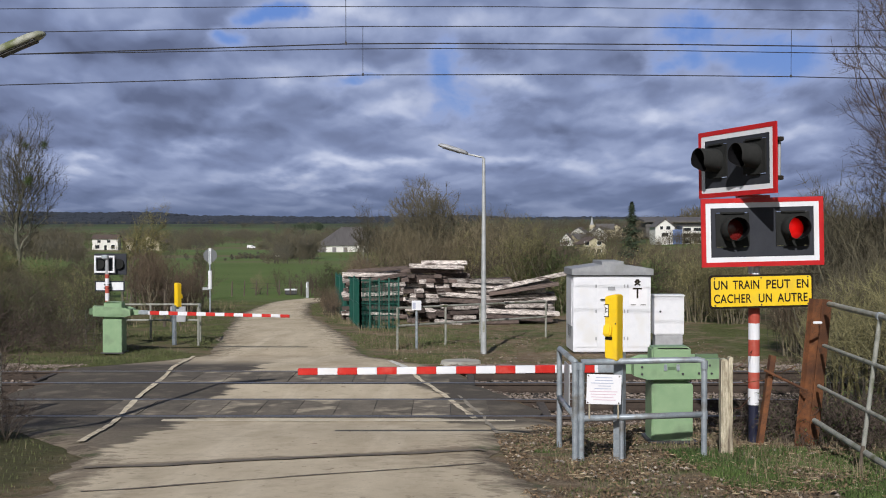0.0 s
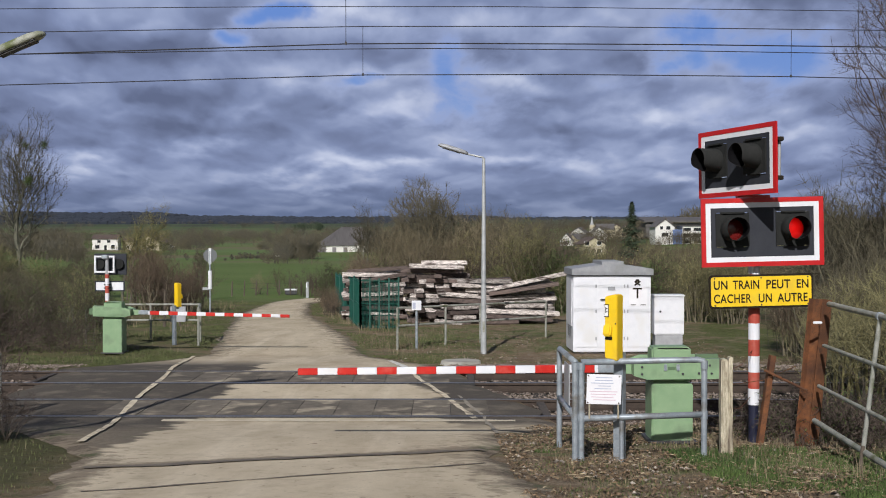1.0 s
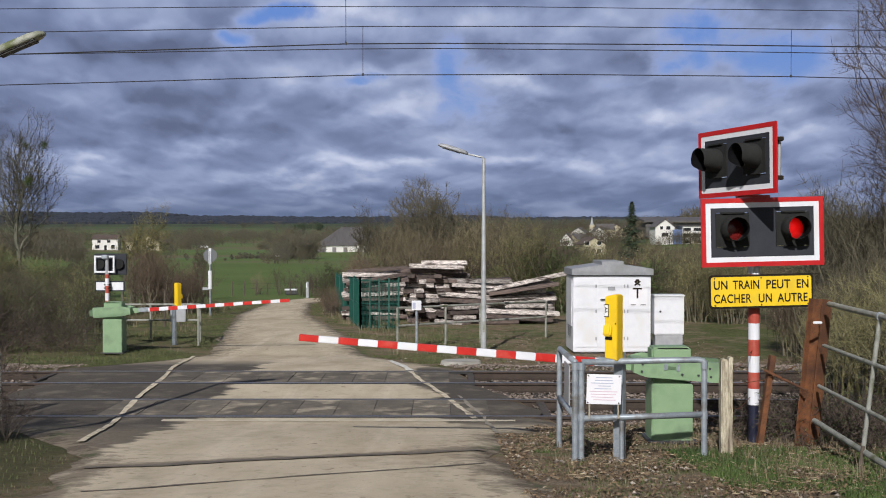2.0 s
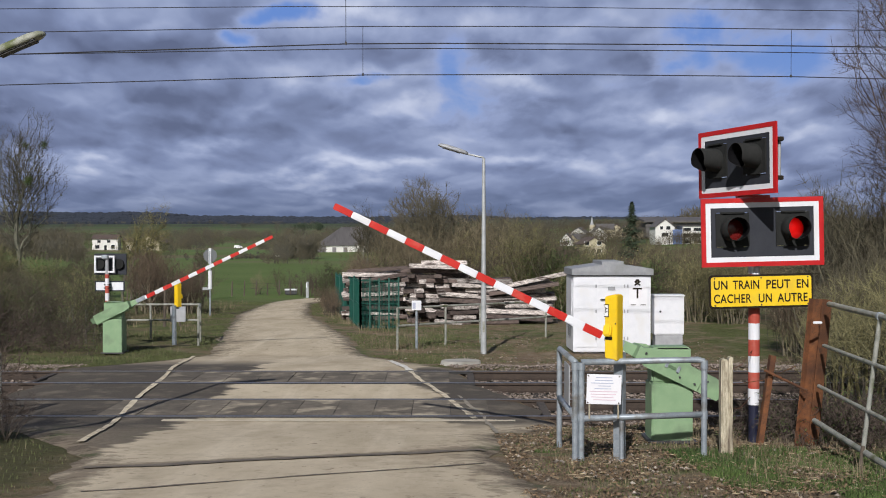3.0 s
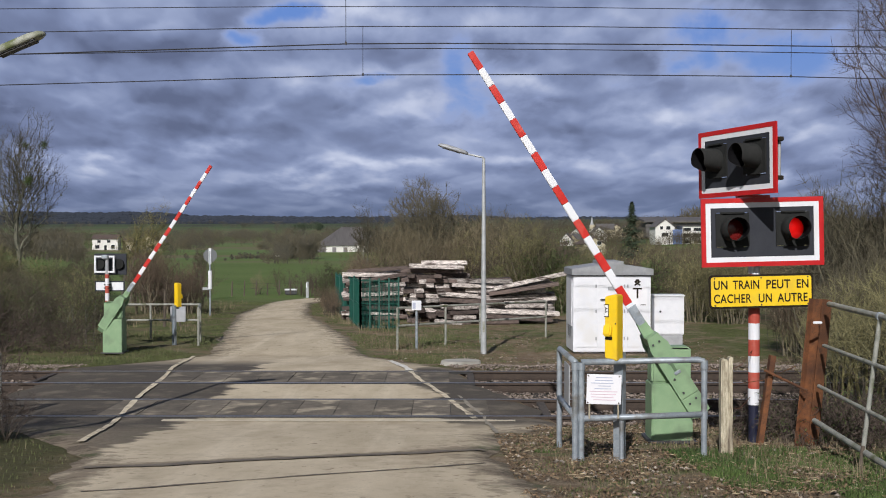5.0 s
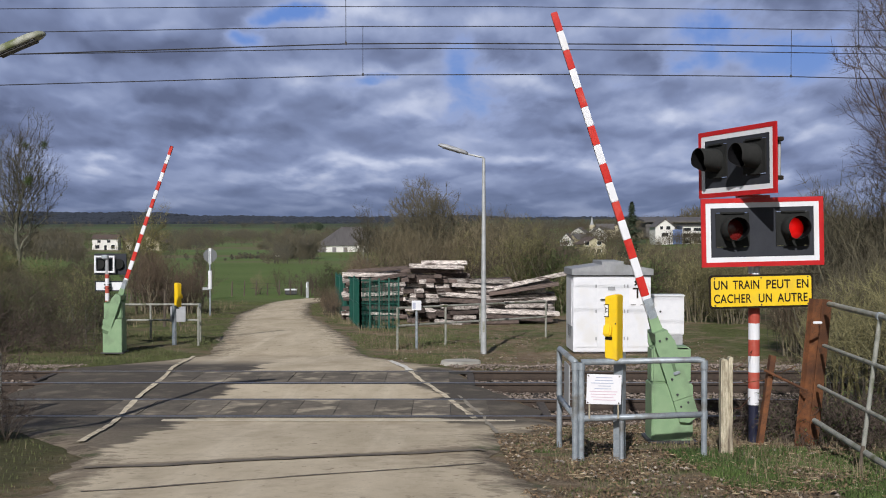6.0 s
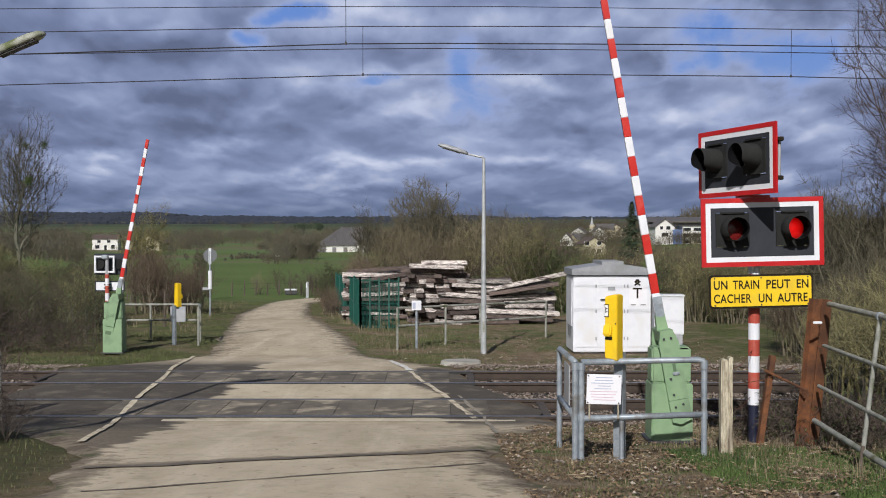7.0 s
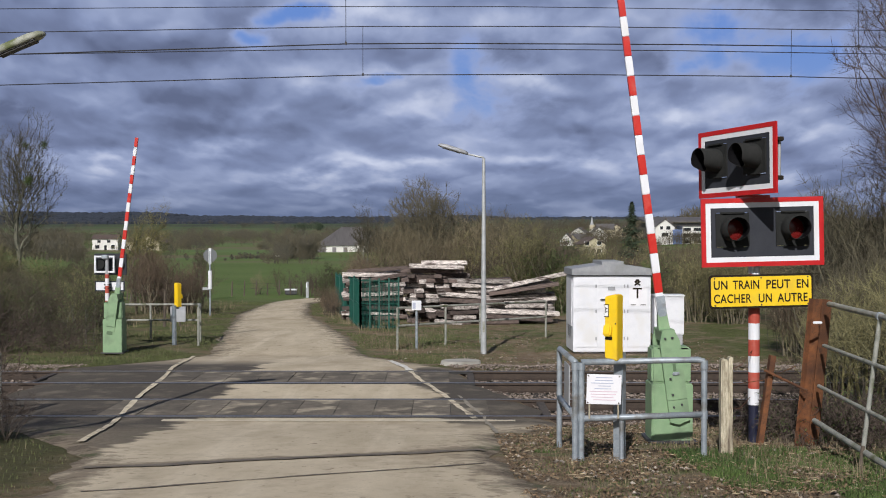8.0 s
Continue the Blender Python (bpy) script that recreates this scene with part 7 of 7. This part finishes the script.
def straw_litter(count):
    """Short pale stalks and split sticks lying on the verge."""
    rng = random.Random(18)
    verts, faces = [], []
    for _ in range(count):
        x, y, z = leafy(rng)
        ln, w = rng.uniform(0.01, 0.042), rng.uniform(0.0012, 0.003)
        a = rng.uniform(0, 6.28)
        c, d = math.cos(a), math.sin(a)
        z += 0.012
        i = len(verts)
        for sl, sw, dz in ((-1, -1, 0), (1, -1, 0.006), (1, 1, 0.006), (-1, 1, 0), (0, 0, 0.012)):
            verts.append((x + sl * ln * c - sw * w * d, y + sl * ln * d + sw * w * c, z + dz))
        faces += [(i, i + 1, i + 4), (i + 1, i + 2, i + 4), (i + 2, i + 3, i + 4), (i + 3, i, i + 4)]
    tagged(raw("dry_stalks", verts, faces, "straw"), "pale dry stalks lying over the verge", "dry stalks", kind="stuff")


straw_litter(1900)
stones("pebbles", 1100, leafy, 0.020, "pebble", "pale pebbles scattered over the verge", "pebbles")


# ---------------------------------------------------------------- valley, village and hills
def far_trees(name, spots, material, label, size=(5, 9), leaf=0.5, per=110, squash=1.0, thick=0.26):
    """Crowns of many small twig clumps on short trunks."""
    rng = random.Random(len(label))
    verts, faces = [], []
    for x, y, h in spots:
        z = gz(x, y)
        w = h * rng.uniform(0.42, 0.7) * squash
        k = max(0.10, leaf * h / 7)
        i = len(verts)
        for dx in (-0.02 * h, 0.02 * h):
            verts += [(x + dx, y, z - 0.3), (x + dx * 0.5, y, z + h * 0.55)]
        faces.append((i, i + 2, i + 3, i + 1))
        foot = Vector((x, y, z + h * 0.12))
        for _ in range(int(per * 1.05)):
            a, b = rng.uniform(0, 6.283), rng.uniform(-1, 1)
            r = rng.random() ** 0.5
            c = Vector((x + w * r * math.cos(a) * math.sqrt(1 - b * b), y + w * r * math.sin(a) * math.sqrt(1 - b * b), z + h * 0.50 + h * 0.46 * r * b))
            u = ((c - foot).normalized() + Vector((rng.gauss(0, 0.4), rng.gauss(0, 0.4), rng.gauss(0.1, 0.4)))).normalized()
            p = Vector((1, 0, 0)).cross(u) if abs(u.x) < 0.5 else Vector((0, 1, 0)).cross(u)
            p.rotate(Matrix.Rotation(rng.uniform(0, 3.1), 3, u))
            s = k * rng.uniform(0.9, 2.4)
            i = len(verts)
            for q in (c - u * s + p * k * thick, c - u * s - p * k * thick, c + u * s):
                verts.append((q.x, q.y, max(q.z, z - 0.2)))
            faces.append((i, i + 1, i + 2))
    return tagged(raw(name, verts, faces, material), label, "woods", kind="stuff")


def hedge(y0, y1, k0, k1, n, h):
    """Spots between two depths and two bearings."""
    out = []
    for _ in range(n):
        y = R.uniform(y0, y1)
        out.append((R.uniform(k0, k1) * y, y, R.uniform(*h)))
    return out


def clumped(y0, y1, k0, k1, n, h):
    """Spots gathered in groves, with gaps between."""
    out = []
    while len(out) < n:
        k, y = R.uniform(k0, k1), R.uniform(y0, y1)
        for _ in range(R.randint(2, 9)):
            out.append(((k + R.gauss(0, 0.008)) * y, y + R.gauss(0, 4), R.uniform(*h)))
    return [q for q in out if k0 < q[0] / q[1] < k1]


spots = []
for y, k0, k1, n, h in ((262, -0.36, -0.245, 26, (3, 7)), (250, -0.16, -0.10, 14, (2, 4)), (300, -0.42, -0.24, 50, (4, 8)), (330, -0.148, -0.085, 36, (4, 8)),
                        (420, -0.42, -0.238, 60, (4, 9)), (430, -0.15, 0.0, 60, (5, 9)), (600, -0.42, -0.22, 60, (5, 9)), (640, -0.22, 0.02, 60, (5, 9)), (760, -0.42, 0.05, 70, (5, 10)), (960, -0.42, 0.08, 90, (5, 11))):
    spots += clumped(y, y * 1.05, k0, k1, int(n * 2.0), h)
spots += hedge(528, 545, -0.24, -0.205, 30, (3, 6)) + hedge(528, 545, -0.165, -0.156, 12, (3, 5)) + hedge(528, 545, -0.148, -0.11, 34, (3, 6))
spots += hedge(335, 350, -0.186, -0.112, 60, (1.0, 1.9)) + clumped(700, 1100, -0.42, 0.0, 240, (6, 10))
spots += hedge(300, 420, -0.236, -0.155, 26, (0.8, 1.8))
spots = [q for q in spots if not (-0.115 < q[0] / q[1] < -0.07 and q[1] < 492)]
spots = [q for q in spots if not (-0.325 < q[0] / q[1] < -0.245 and q[1] < 505 and q[2] > 2)]
far_trees("far_woods", spots[::2], "twig_far", "brown leafless hedges and trees across the valley", per=260, leaf=0.27)
far_trees("far_woods", spots[1::2], "twig_far_dark", "dark leafless trees along the valley hedges", per=260, leaf=0.27)
spots = clumped(1150, 1400, -0.42, 0.2, 150, (6, 11)) + clumped(1700, 1900, -0.42, 0.3, 120, (7, 12)) + clumped(2150, 2300, -0.42, 0.3, 110, (6, 10)) + clumped(900, 1150, 0.02, 0.3, 220, (7, 12))
far_trees("far_woods", spots, "twig_far_dark", "dark leafless woods on the far slope", leaf=0.45, per=90)
spots = hedge(130, 200, 0.09, 0.30, 60, (2.6, 4.6)) + hedge(220, 330, 0.05, 0.30, 80, (3, 5)) + hedge(420, 434, 0.09, 0.30, 100, (4.2, 7.0)) + hedge(455, 515, 0.09, 0.30, 60, (6, 9.5)) + hedge(380, 425, 0.09, 0.3, 40, (2, 4)) + hedge(620, 760, 0.09, 0.3, 90, (8, 13)) + hedge(470, 500, 0.12, 0.17, 14, (5, 9)) + hedge(90, 130, 0.17, 0.32, 30, (3, 5))
far_trees("far_woods", spots, "twig_brown", "brown leafless trees below the village", per=260, leaf=0.22)
far_trees("far_woods", hedge(700, 760, 0.218, 0.236, 12, (15, 20)), "twig_far", "grey leafless copse above the village", per=150, leaf=0.35)


def ridge_z(x, row):
    """Height of the wooded ridge; it climbs away from the fields."""
    swell = 7 * noise.noise(Vector((x * 0.0017, 0, 4))) + 5 * noise.noise(Vector((x * 0.006, 1, 4)))
    west = 12 * smooth01(-640, -820, x) - 4 * smooth01(300, 900, x)
    return 6.0 + (row + 1) * 2.2 + (swell + west) * min(1, (row + 1) / 6)


def build_ridge():
    rng = random.Random(2)
    verts, faces = [], []
    for row in range(9):
        y = 2700 + row * 70
        x = -1500.0
        while x < 1500:
            h = rng.uniform(4, 8)
            z = ridge_z(x, row)
            i = len(verts)
            w = rng.uniform(9, 18)
            for k in range(6):
                a = k * 1.047
                verts.append((x + w * math.cos(a), y + w * math.sin(a), z + h * 0.4 + rng.uniform(-1, 1)))
            verts.append((x + rng.uniform(-3, 3), y, z + h))
            for k in range(6):
                a = k * 1.047
                verts.append((x + w * math.cos(a), y + w * math.sin(a), z - 8))
            faces += [(i + k, i + (k + 1) % 6, i + 6) for k in range(6)] + [(i + 7 + k, i + 7 + (k + 1) % 6, i + (k + 1) % 6, i + k) for k in range(6)]
            x += rng.uniform(7, 14)
    # the forest colour already holds the haze of distance
    tagged(raw("far_forest", verts, faces, "forest"), "forest along the distant ridge, blue haze in its colour", "forest", kind="stuff")
    verts, faces = [], []
    xs = [-1800 + 40 * i for i in range(91)]
    for row in range(-1, 10):
        for x in xs:
            verts.append((x, 2700 + row * 70, ridge_z(x, row) - (1 if row >= 0 else 14)))
    w = len(xs)
    faces = [(j * w + i, j * w + i + 1, (j + 1) * w + i + 1, (j + 1) * w + i) for j in range(10) for i in range(w - 1)]
    tagged(raw("forest_hill", verts, faces, "forest"), "wooded hill on the skyline, blue haze in its colour", "hill", kind="structure")


def build_conifer(x, y, h):
    rng = random.Random(3)
    t = thing("conifer", pose(x, y, gz(x, y)), "dark green conifer standing above the thicket", "tree")
    part("trunk", rod((0, 0, -0.3), (0, 0, h * 0.95), h * 0.018, h * 0.004, 7), "bark", t)
    verts, faces = [], []
    for _ in range(1500):
        s = rng.random() ** 0.8
        z = h * (0.08 + 0.92 * s)
        r = h * 0.40 * (1 - s) * (0.75 + 0.35 * math.sin(s * 42)) + 0.05
        a = rng.uniform(0, 6.283)
        k = rng.uniform(0.35, 1.0)
        c = Vector((r * k * math.cos(a), r * k * math.sin(a), z - 0.25 * r * k))
        u = Vector((math.cos(a), math.sin(a), -0.35)).normalized()
        p = Vector((-math.sin(a), math.cos(a), 0))
        q = h * 0.032 * rng.uniform(0.6, 1.4)
        i = len(verts)
        for v in (c - u * q, c + p * q * 0.4, c + u * q, c - p * q * 0.4):
            verts.append(v[:])
        faces.append((i, i + 1, i + 2, i + 3))
    raw("needles", verts, faces, "conifer", t)


def build_house(x, y, w, d, h, rise, rz, wall, roof, windows, label, gable="x", category="house", z=None):
    """A house with a pitched roof, sills and framed windows on its front."""
    t = thing("house", pose(x, y, gz(x, y) - 0.2 if z is None else z, 0, 0, rz), label, category, "houses of the valley")
    if gable == "x":
        out = [(-w / 2, 0), (w / 2, 0), (w / 2, h), (0, h + rise), (-w / 2, h)]
        part("wall", prism(out, -d / 2, d / 2), wall, t)
        for s in (-1, 1):
            e = 0.45
            a, b = Vector((0, h + rise + 0.12)), Vector((s * (w / 2 + e), h + 0.12 - rise * e / (w / 2)))
            nrm = 0.22
            part("roof", prism([(a.x, a.y), (b.x, b.y), (b.x, b.y + nrm), (a.x, a.y + nrm)], -d / 2 - 0.5, d / 2 + 0.5), roof, t)
    else:
        part("wall", box((0, 0, h / 2), (w, d, h)), wall, t)
        for s in (-1, 1):
            m = pose(0, 0, 0, 0, 0, 90)
            out = [(0, h + rise), (s * (d / 2 + 0.5), h - 0.15), (s * (d / 2 + 0.5), h + 0.1), (0, h + rise + 0.25)]
            bm = prism(out, -w / 2 - 0.4, w / 2 + 0.4)
            bmesh.ops.transform(bm, matrix=m, verts=bm.verts)
            part("roof", bm, roof, t)
        for s in (-1, 1):
            bm = prism([(-d / 2, h), (d / 2, h), (0, h + rise)], -0.1, 0.1)
            bmesh.ops.transform(bm, matrix=Matrix.Translation((s * (w / 2 - 0.12), 0, 0)) @ pose(0, 0, 0, 0, 0, 90), verts=bm.verts)
            part("gable", bm, wall, t)
    part("chimney", box((w * 0.2, 0, h + rise * 0.9), (0.7, 0.7, 1.6), 0.03), "roof_brown", t)
    for wx, wz, ww, wh in windows:
        f = part("window", box((wx, -d / 2 - 0.03, wz), (ww + 0.2, 0.10, wh + 0.2)), "wall_white", t)
        part("pane", box((wx, -d / 2 - 0.09, wz), (ww, 0.04, wh)), "darkglass", f)
        part("sill", box((wx, -d / 2 - 0.14, wz - wh / 2 - 0.12), (ww + 0.3, 0.24, 0.08)), "wall_white", f)
    return t


def build_village():
    # farmhouse across the valley
    build_house(-150, 498, 11.0, 8, 5.2, 1.6, 6, "wall_white", "roof_brown", ((-3.3, 1.6, 1.8, 1.5), (0.2, 1.2, 1.1, 2.2), (3.4, 1.6, 1.6, 1.6), (-2.6, 4.0, 1.4, 1.1), (1.6, 4.0, 1.4, 1.1)), "white farmhouse with a brown roof across the valley", "y")
    build_house(-142, 505, 4.5, 6, 4.0, 1.5, 6, "wall_cream", "roof_brown", ((0, 1.6, 1.2, 1.2),), "small pale outbuilding beside the farmhouse", "y", "outbuilding")
    # the barn: broad roof, low white wall
    t = thing("barn", pose(-38.0, 462, gz(-38.0, 462) - 0.3, 0, 0, 3), "large grey hipped barn roof with a low white wall", "barn", "houses of the valley")
    w, d, e, rise = 29.0, 22.0, 2.9, 7.6
    part("wall", box((0, 0, e / 2), (w - 1, d - 1, e)), "wall_white", t)
    part("end_wall", box((-w / 2 + 2.6, -d / 2 + 0.44, e / 2), (4.0, 0.12, e - 0.3)), "roof_barn", t, "grey boarded end of the wall")
    for k, x in enumerate((-6.5, -2.0, 4.0, 9.0)):
        part("door", box((x, -d / 2 + 0.42, 1.3), (1.6, 0.14, 2.0)), "roof_barn", t)
    for k, fs in enumerate((((-1, -1), (1, -1)), ((1, 1), (-1, 1)))):
        bm = bmesh.new()
        lo = [bm.verts.new((sx * w / 2, sy * d / 2, e)) for sx, sy in fs]
        hi = [bm.verts.new((sx * (w / 2 - 10.5), 0, e + rise)) for sx, sy in fs]
        bm.faces.new((lo[0], lo[1], hi[1], hi[0]))
        g = bmesh.ops.solidify(bm, geom=list(bm.faces), thickness=-0.2)
        part("roof", bm, "roof_barn", t)
    for sx in (-1, 1):
        bm = bmesh.new()
        vs = [bm.verts.new((sx * w / 2, -d / 2, e)), bm.verts.new((sx * w / 2, d / 2, e)), bm.verts.new((sx * (w / 2 - 10.5), 0, e + rise))]
        bm.faces.new(vs)
        bmesh.ops.solidify(bm, geom=list(bm.faces), thickness=-0.2)
        part("roof_hip", bm, "roof_barn", t)
    for k in range(15):
        x = -14 + 2.0 * k
        s2 = min(1.0, (w / 2 - abs(x)) / 10.5)
        part("roof_rib", rod((x, -d / 2, e + 0.15), (x, -d / 2 + s2 * d / 2, e + rise * s2 + 0.15), 0.10, seg=5), "roof_barn", t)
    # village
    build_house(86.3, 440, 7.6, 9, 7.0, 2.9, 4, "wall_white", "roof_slate", ((-1.4, 6.6, 1.1, 1.2), (1.3, 6.6, 1.6, 1.3), (0, 4.0, 2.4, 1.4)), "white gabled house with two dark windows", "x")
    t = thing("apartment_house", pose(95.5, 440, gz(95.5, 440) - 0.5, 0, 0, 3), "white house with balconies and a blue wall", "house", "houses of the valley")
    part("blue_wall", box((-4.2, 0, 3.0), (3.6, 9, 6.0)), "blue_wall", t, "blue clad wall")
    part("wall", box((2.2, 0, 3.6), (9.0, 9, 7.2)), "wall_white", t)
    part("roof", box((1.6, 0, 7.4), (11, 10, 0.3)), "roof_slate", t)
    for z in (1.2, 3.7, 6.0):
        for x in (-0.6, 3.6):
            f = part("window", box((x, -4.55, z), (3.3, 0.14, 1.5)), "wall_white", t)
            part("pane", box((x, -4.64, z), (3.0, 0.08, 1.15)), "darkglass", f)
    for z in (2.4, 4.9):
        part("balcony", box((2.2, -5.1, z), (8.6, 1.4, 0.5)), "wall_white", t)
    t = thing("long_hall", pose(106, 500, gz(106, 500), 0, 0, 3), "long grey roofed hall behind the houses", "hall", "houses of the valley")
    part("wall", box((0, 0, 3.2), (34, 14, 6.4)), "roof_slate", t)
    part("roof", box((0, -0.3, 8.0), (36, 16, 0.8), m=pose(0, 0, 0, 6, 0, 0)), "roof_slate", t)
    part("window_band", box((2, -7.1, 5.2), (26, 0.15, 1.6)), "darkglass", t)
    build_house(53.5, 480, 5.5, 8, 2.4, 2.8, -14, "wall_white", "roof_slate", ((0, 1.6, 1.3, 1.2),), "white house with a steep slate roof", "x")
    build_house(58.5, 480, 6, 7, 2.6, 2.2, 25, "wall_cream", "roof_slate", ((-1.5, 1.8, 1.2, 1.2), (1.5, 1.8, 1.2, 1.2)), "cream house on the edge of the village", "y")
    build_house(45.5, 345, 7, 8, 3.6, 2.0, 12, "wall_cream", "roof_brown", ((-2.5, 1.6, 1.3, 1.3), (1.5, 1.6, 1.3, 1.3), (-2.5, 4.0, 1.3, 1.2), (1.5, 4.0, 1.3, 1.2)), "cream coloured house among bare trees", "x")
    rng = random.Random(31)
    for k in range(10):
        x, y = 64 + k * 4.2 + rng.uniform(-1.5, 1.5), 520 + rng.uniform(-20, 70)
        build_house(x, y, rng.uniform(7, 9), 8, rng.uniform(3, 5), rng.uniform(2.4, 3.4), rng.uniform(-25, 25), rng.choice(("wall_white", "wall_cream", "wall_cream")), rng.choice(("roof_slate", "roof_brown")), ((-1.6, 2.0, 1.2, 1.2), (1.6, 2.0, 1.2, 1.2)), "village house with a dark pitched roof", rng.choice(("x", "y")))
    t = thing("church", pose(80, 600, gz(80, 600)), "village church with a thin grey spire", "church", "houses of the valley")
    part("tower", box((0, 0, 3.5), (2.6, 2.6, 7)), "wall_cream", t)
    part("spire", rod((0, 0, 6.5), (0, 0, 11.5), 1.1, 0.1, 8), "grey_plate", t)
    build_house(-131, 508, 10.0, 9, 3.6, 3.2, -18, "wall_cream", "roof_brown", ((-2.4, 1.7, 1.4, 1.5), (1.6, 1.7, 1.4, 1.5)), "cream gabled farm building behind the leaning tree", "x")


build_ridge()
build_village()
build_conifer(21.3, 126, 8.6)
far_trees("dark_conifers", hedge(1480, 1520, -0.132, -0.107, 12, (11, 15)), "conifer", "dark evergreen copse on the slope", per=160, squash=0.8, leaf=0.5)
far_trees("dark_conifers", [(-141 + R.uniform(-2, 2), 515, 11), (-196, 540, 5), (-190, 545, 5), (-186, 545, 5)], "conifer", "dark evergreen trees near the farmhouse", per=140, squash=0.45, leaf=0.4)


# ---------------------------------------------------------------- vans on the valley road
def build_van(name):
    t = thing("van", pose(-150, 550, 0), "small white van on the valley road", "van", "vans on the road")
    out = [(-2.0, 0.35), (2.0, 0.35), (2.05, 0.95), (1.5, 1.1), (0.9, 1.75), (-1.9, 1.8), (-2.05, 1.0)]
    bm = prism(out, -0.85, 0.85)
    bmesh.ops.bevel(bm, geom=list(bm.edges), offset=0.05, segments=2, affect="EDGES")
    part("body", bm, "car_white", t)
    part("window", box((0.7, -0.86, 1.32), (0.9, 0.04, 0.45), 0.01), "darkglass", t)
    part("windscreen", box((1.22, 0, 1.42), (0.06, 1.4, 0.62), m=pose(0, 0, 0, 0, -42, 0)), "darkglass", t)
    for x in (-1.3, 1.3):
        for y in (-0.8, 0.8):
            part("wheel", rod((x, y - 0.1, 0.33), (x, y + 0.1, 0.33), 0.33, seg=14), "rubber", t)
    return t


def build_trailer(x, y):
    t = thing("farm_trailer", pose(x, y, gz(x, y), 0, 0, 8), "small dark farm trailer with a pale top in the pasture", "farm trailer")
    part("bed", box((0, 0, 0.62), (2.0, 1.3, 0.45), 0.03), "steel_dark", t)
    part("cover", box((0.15, 0, 1.10), (1.7, 1.2, 0.45), 0.12), "wall_white", t, "pale cover")
    part("drawbar", rod((-1.0, 0, 0.5), (-1.9, 0, 0.42), 0.05, seg=8), "steel_dark", t)
    for wy in (-0.72, 0.72):
        part("wheel", rod((0.1, wy - 0.09, 0.34), (0.1, wy + 0.09, 0.34), 0.34, seg=14), "rubber", t)


build_trailer(-49.5, 332)
van_a, van_b = build_van("a"), build_van("b")


# ---------------------------------------------------------------- what moves
def motions():
    # boom angles in degrees above level
    near_rows = ((0.0, -0.6), (1.6, -0.6), (1.7, -0.2), (1.8, 0.9), (2.0, 4.7), (2.4, 13.4), (2.8, 22.0), (3.0, 25.8), (3.5, 34.0), (4.0, 42.4), (4.5, 49.9), (5.0, 57.7), (5.5, 65.2), (5.8, 69.4), (6.0, 71.9), (6.5, 76.5), (7.0, 79.8), (7.5, 81.7), (8.0, 82.4))
    walk(near_arm, [(t, pose(0, 0, 0.83, 0, a, 0)) for t, a in near_rows])
    far_rows = ((0.0, -1.4), (1.6, -1.4), (1.7, -0.9), (1.8, 0.2), (2.0, 3.8), (2.4, 13.0), (2.8, 21.9), (3.0, 25.5), (3.5, 33.4), (4.0, 41.4), (4.5, 48.8), (5.0, 56.5), (5.5, 64.0), (5.8, 68.3), (6.0, 70.8), (6.5, 75.5), (7.0, 79.0), (7.5, 81.1), (8.0, 82.6))
    walk(far_arm, [(t, pose(0, 0, 0.83, 0, a, 0)) for t, a in far_rows])
    # the two lamps light in turn, until both stay dark
    turns = [(n + 0.62 + 0.006 * n, 1, 0) for n in range(7)] + [(n + 0.12 + 0.006 * n, 0, 1) for n in range(8)] + [(7.40, 0, 0)]
    turns.sort()
    for k, lamp in enumerate(near_lamps):
        on = 1 if k == 1 else 0
        place = Vector(lamp.location)
        ang = 0 if on else 180
        rows = [(0.0, ang)]
        for t, right, left in turns:
            want = (right if k else left)
            if want != on:
                f = round(t * FPS) / FPS
                rows += [(f, ang)] + [(f + j / FPS, ang + 60 * j) for j in (1, 2, 3)]
                ang, on = ang + 180, want
        rows.append((8.0, ang))
        rows = [r for i, r in enumerate(rows) if i == 0 or r[0] > rows[i - 1][0] + 0.01]
        walk(lamp, [(t, Matrix.Translation(place) @ pose(0, 0, 0, 0, 0, a)) for t, a in rows])
    # clouds drift to the east
    walk(clouds, [(0.0, pose(0, 0, 2.7)), (8.0, pose(0, 0, 2.7, 0, 0, -1.1))])
    # two vans follow the valley road
    for van, x0 in ((van_a, -95.5), (van_b, -153.0)):
        walk(van, [(t, pose(x0 + 17.04 * t, 556, gz(x0 + 17.04 * t, 556) + 0.02)) for t in (0.0, 2.0, 4.0, 6.0, 8.0)])


motions()
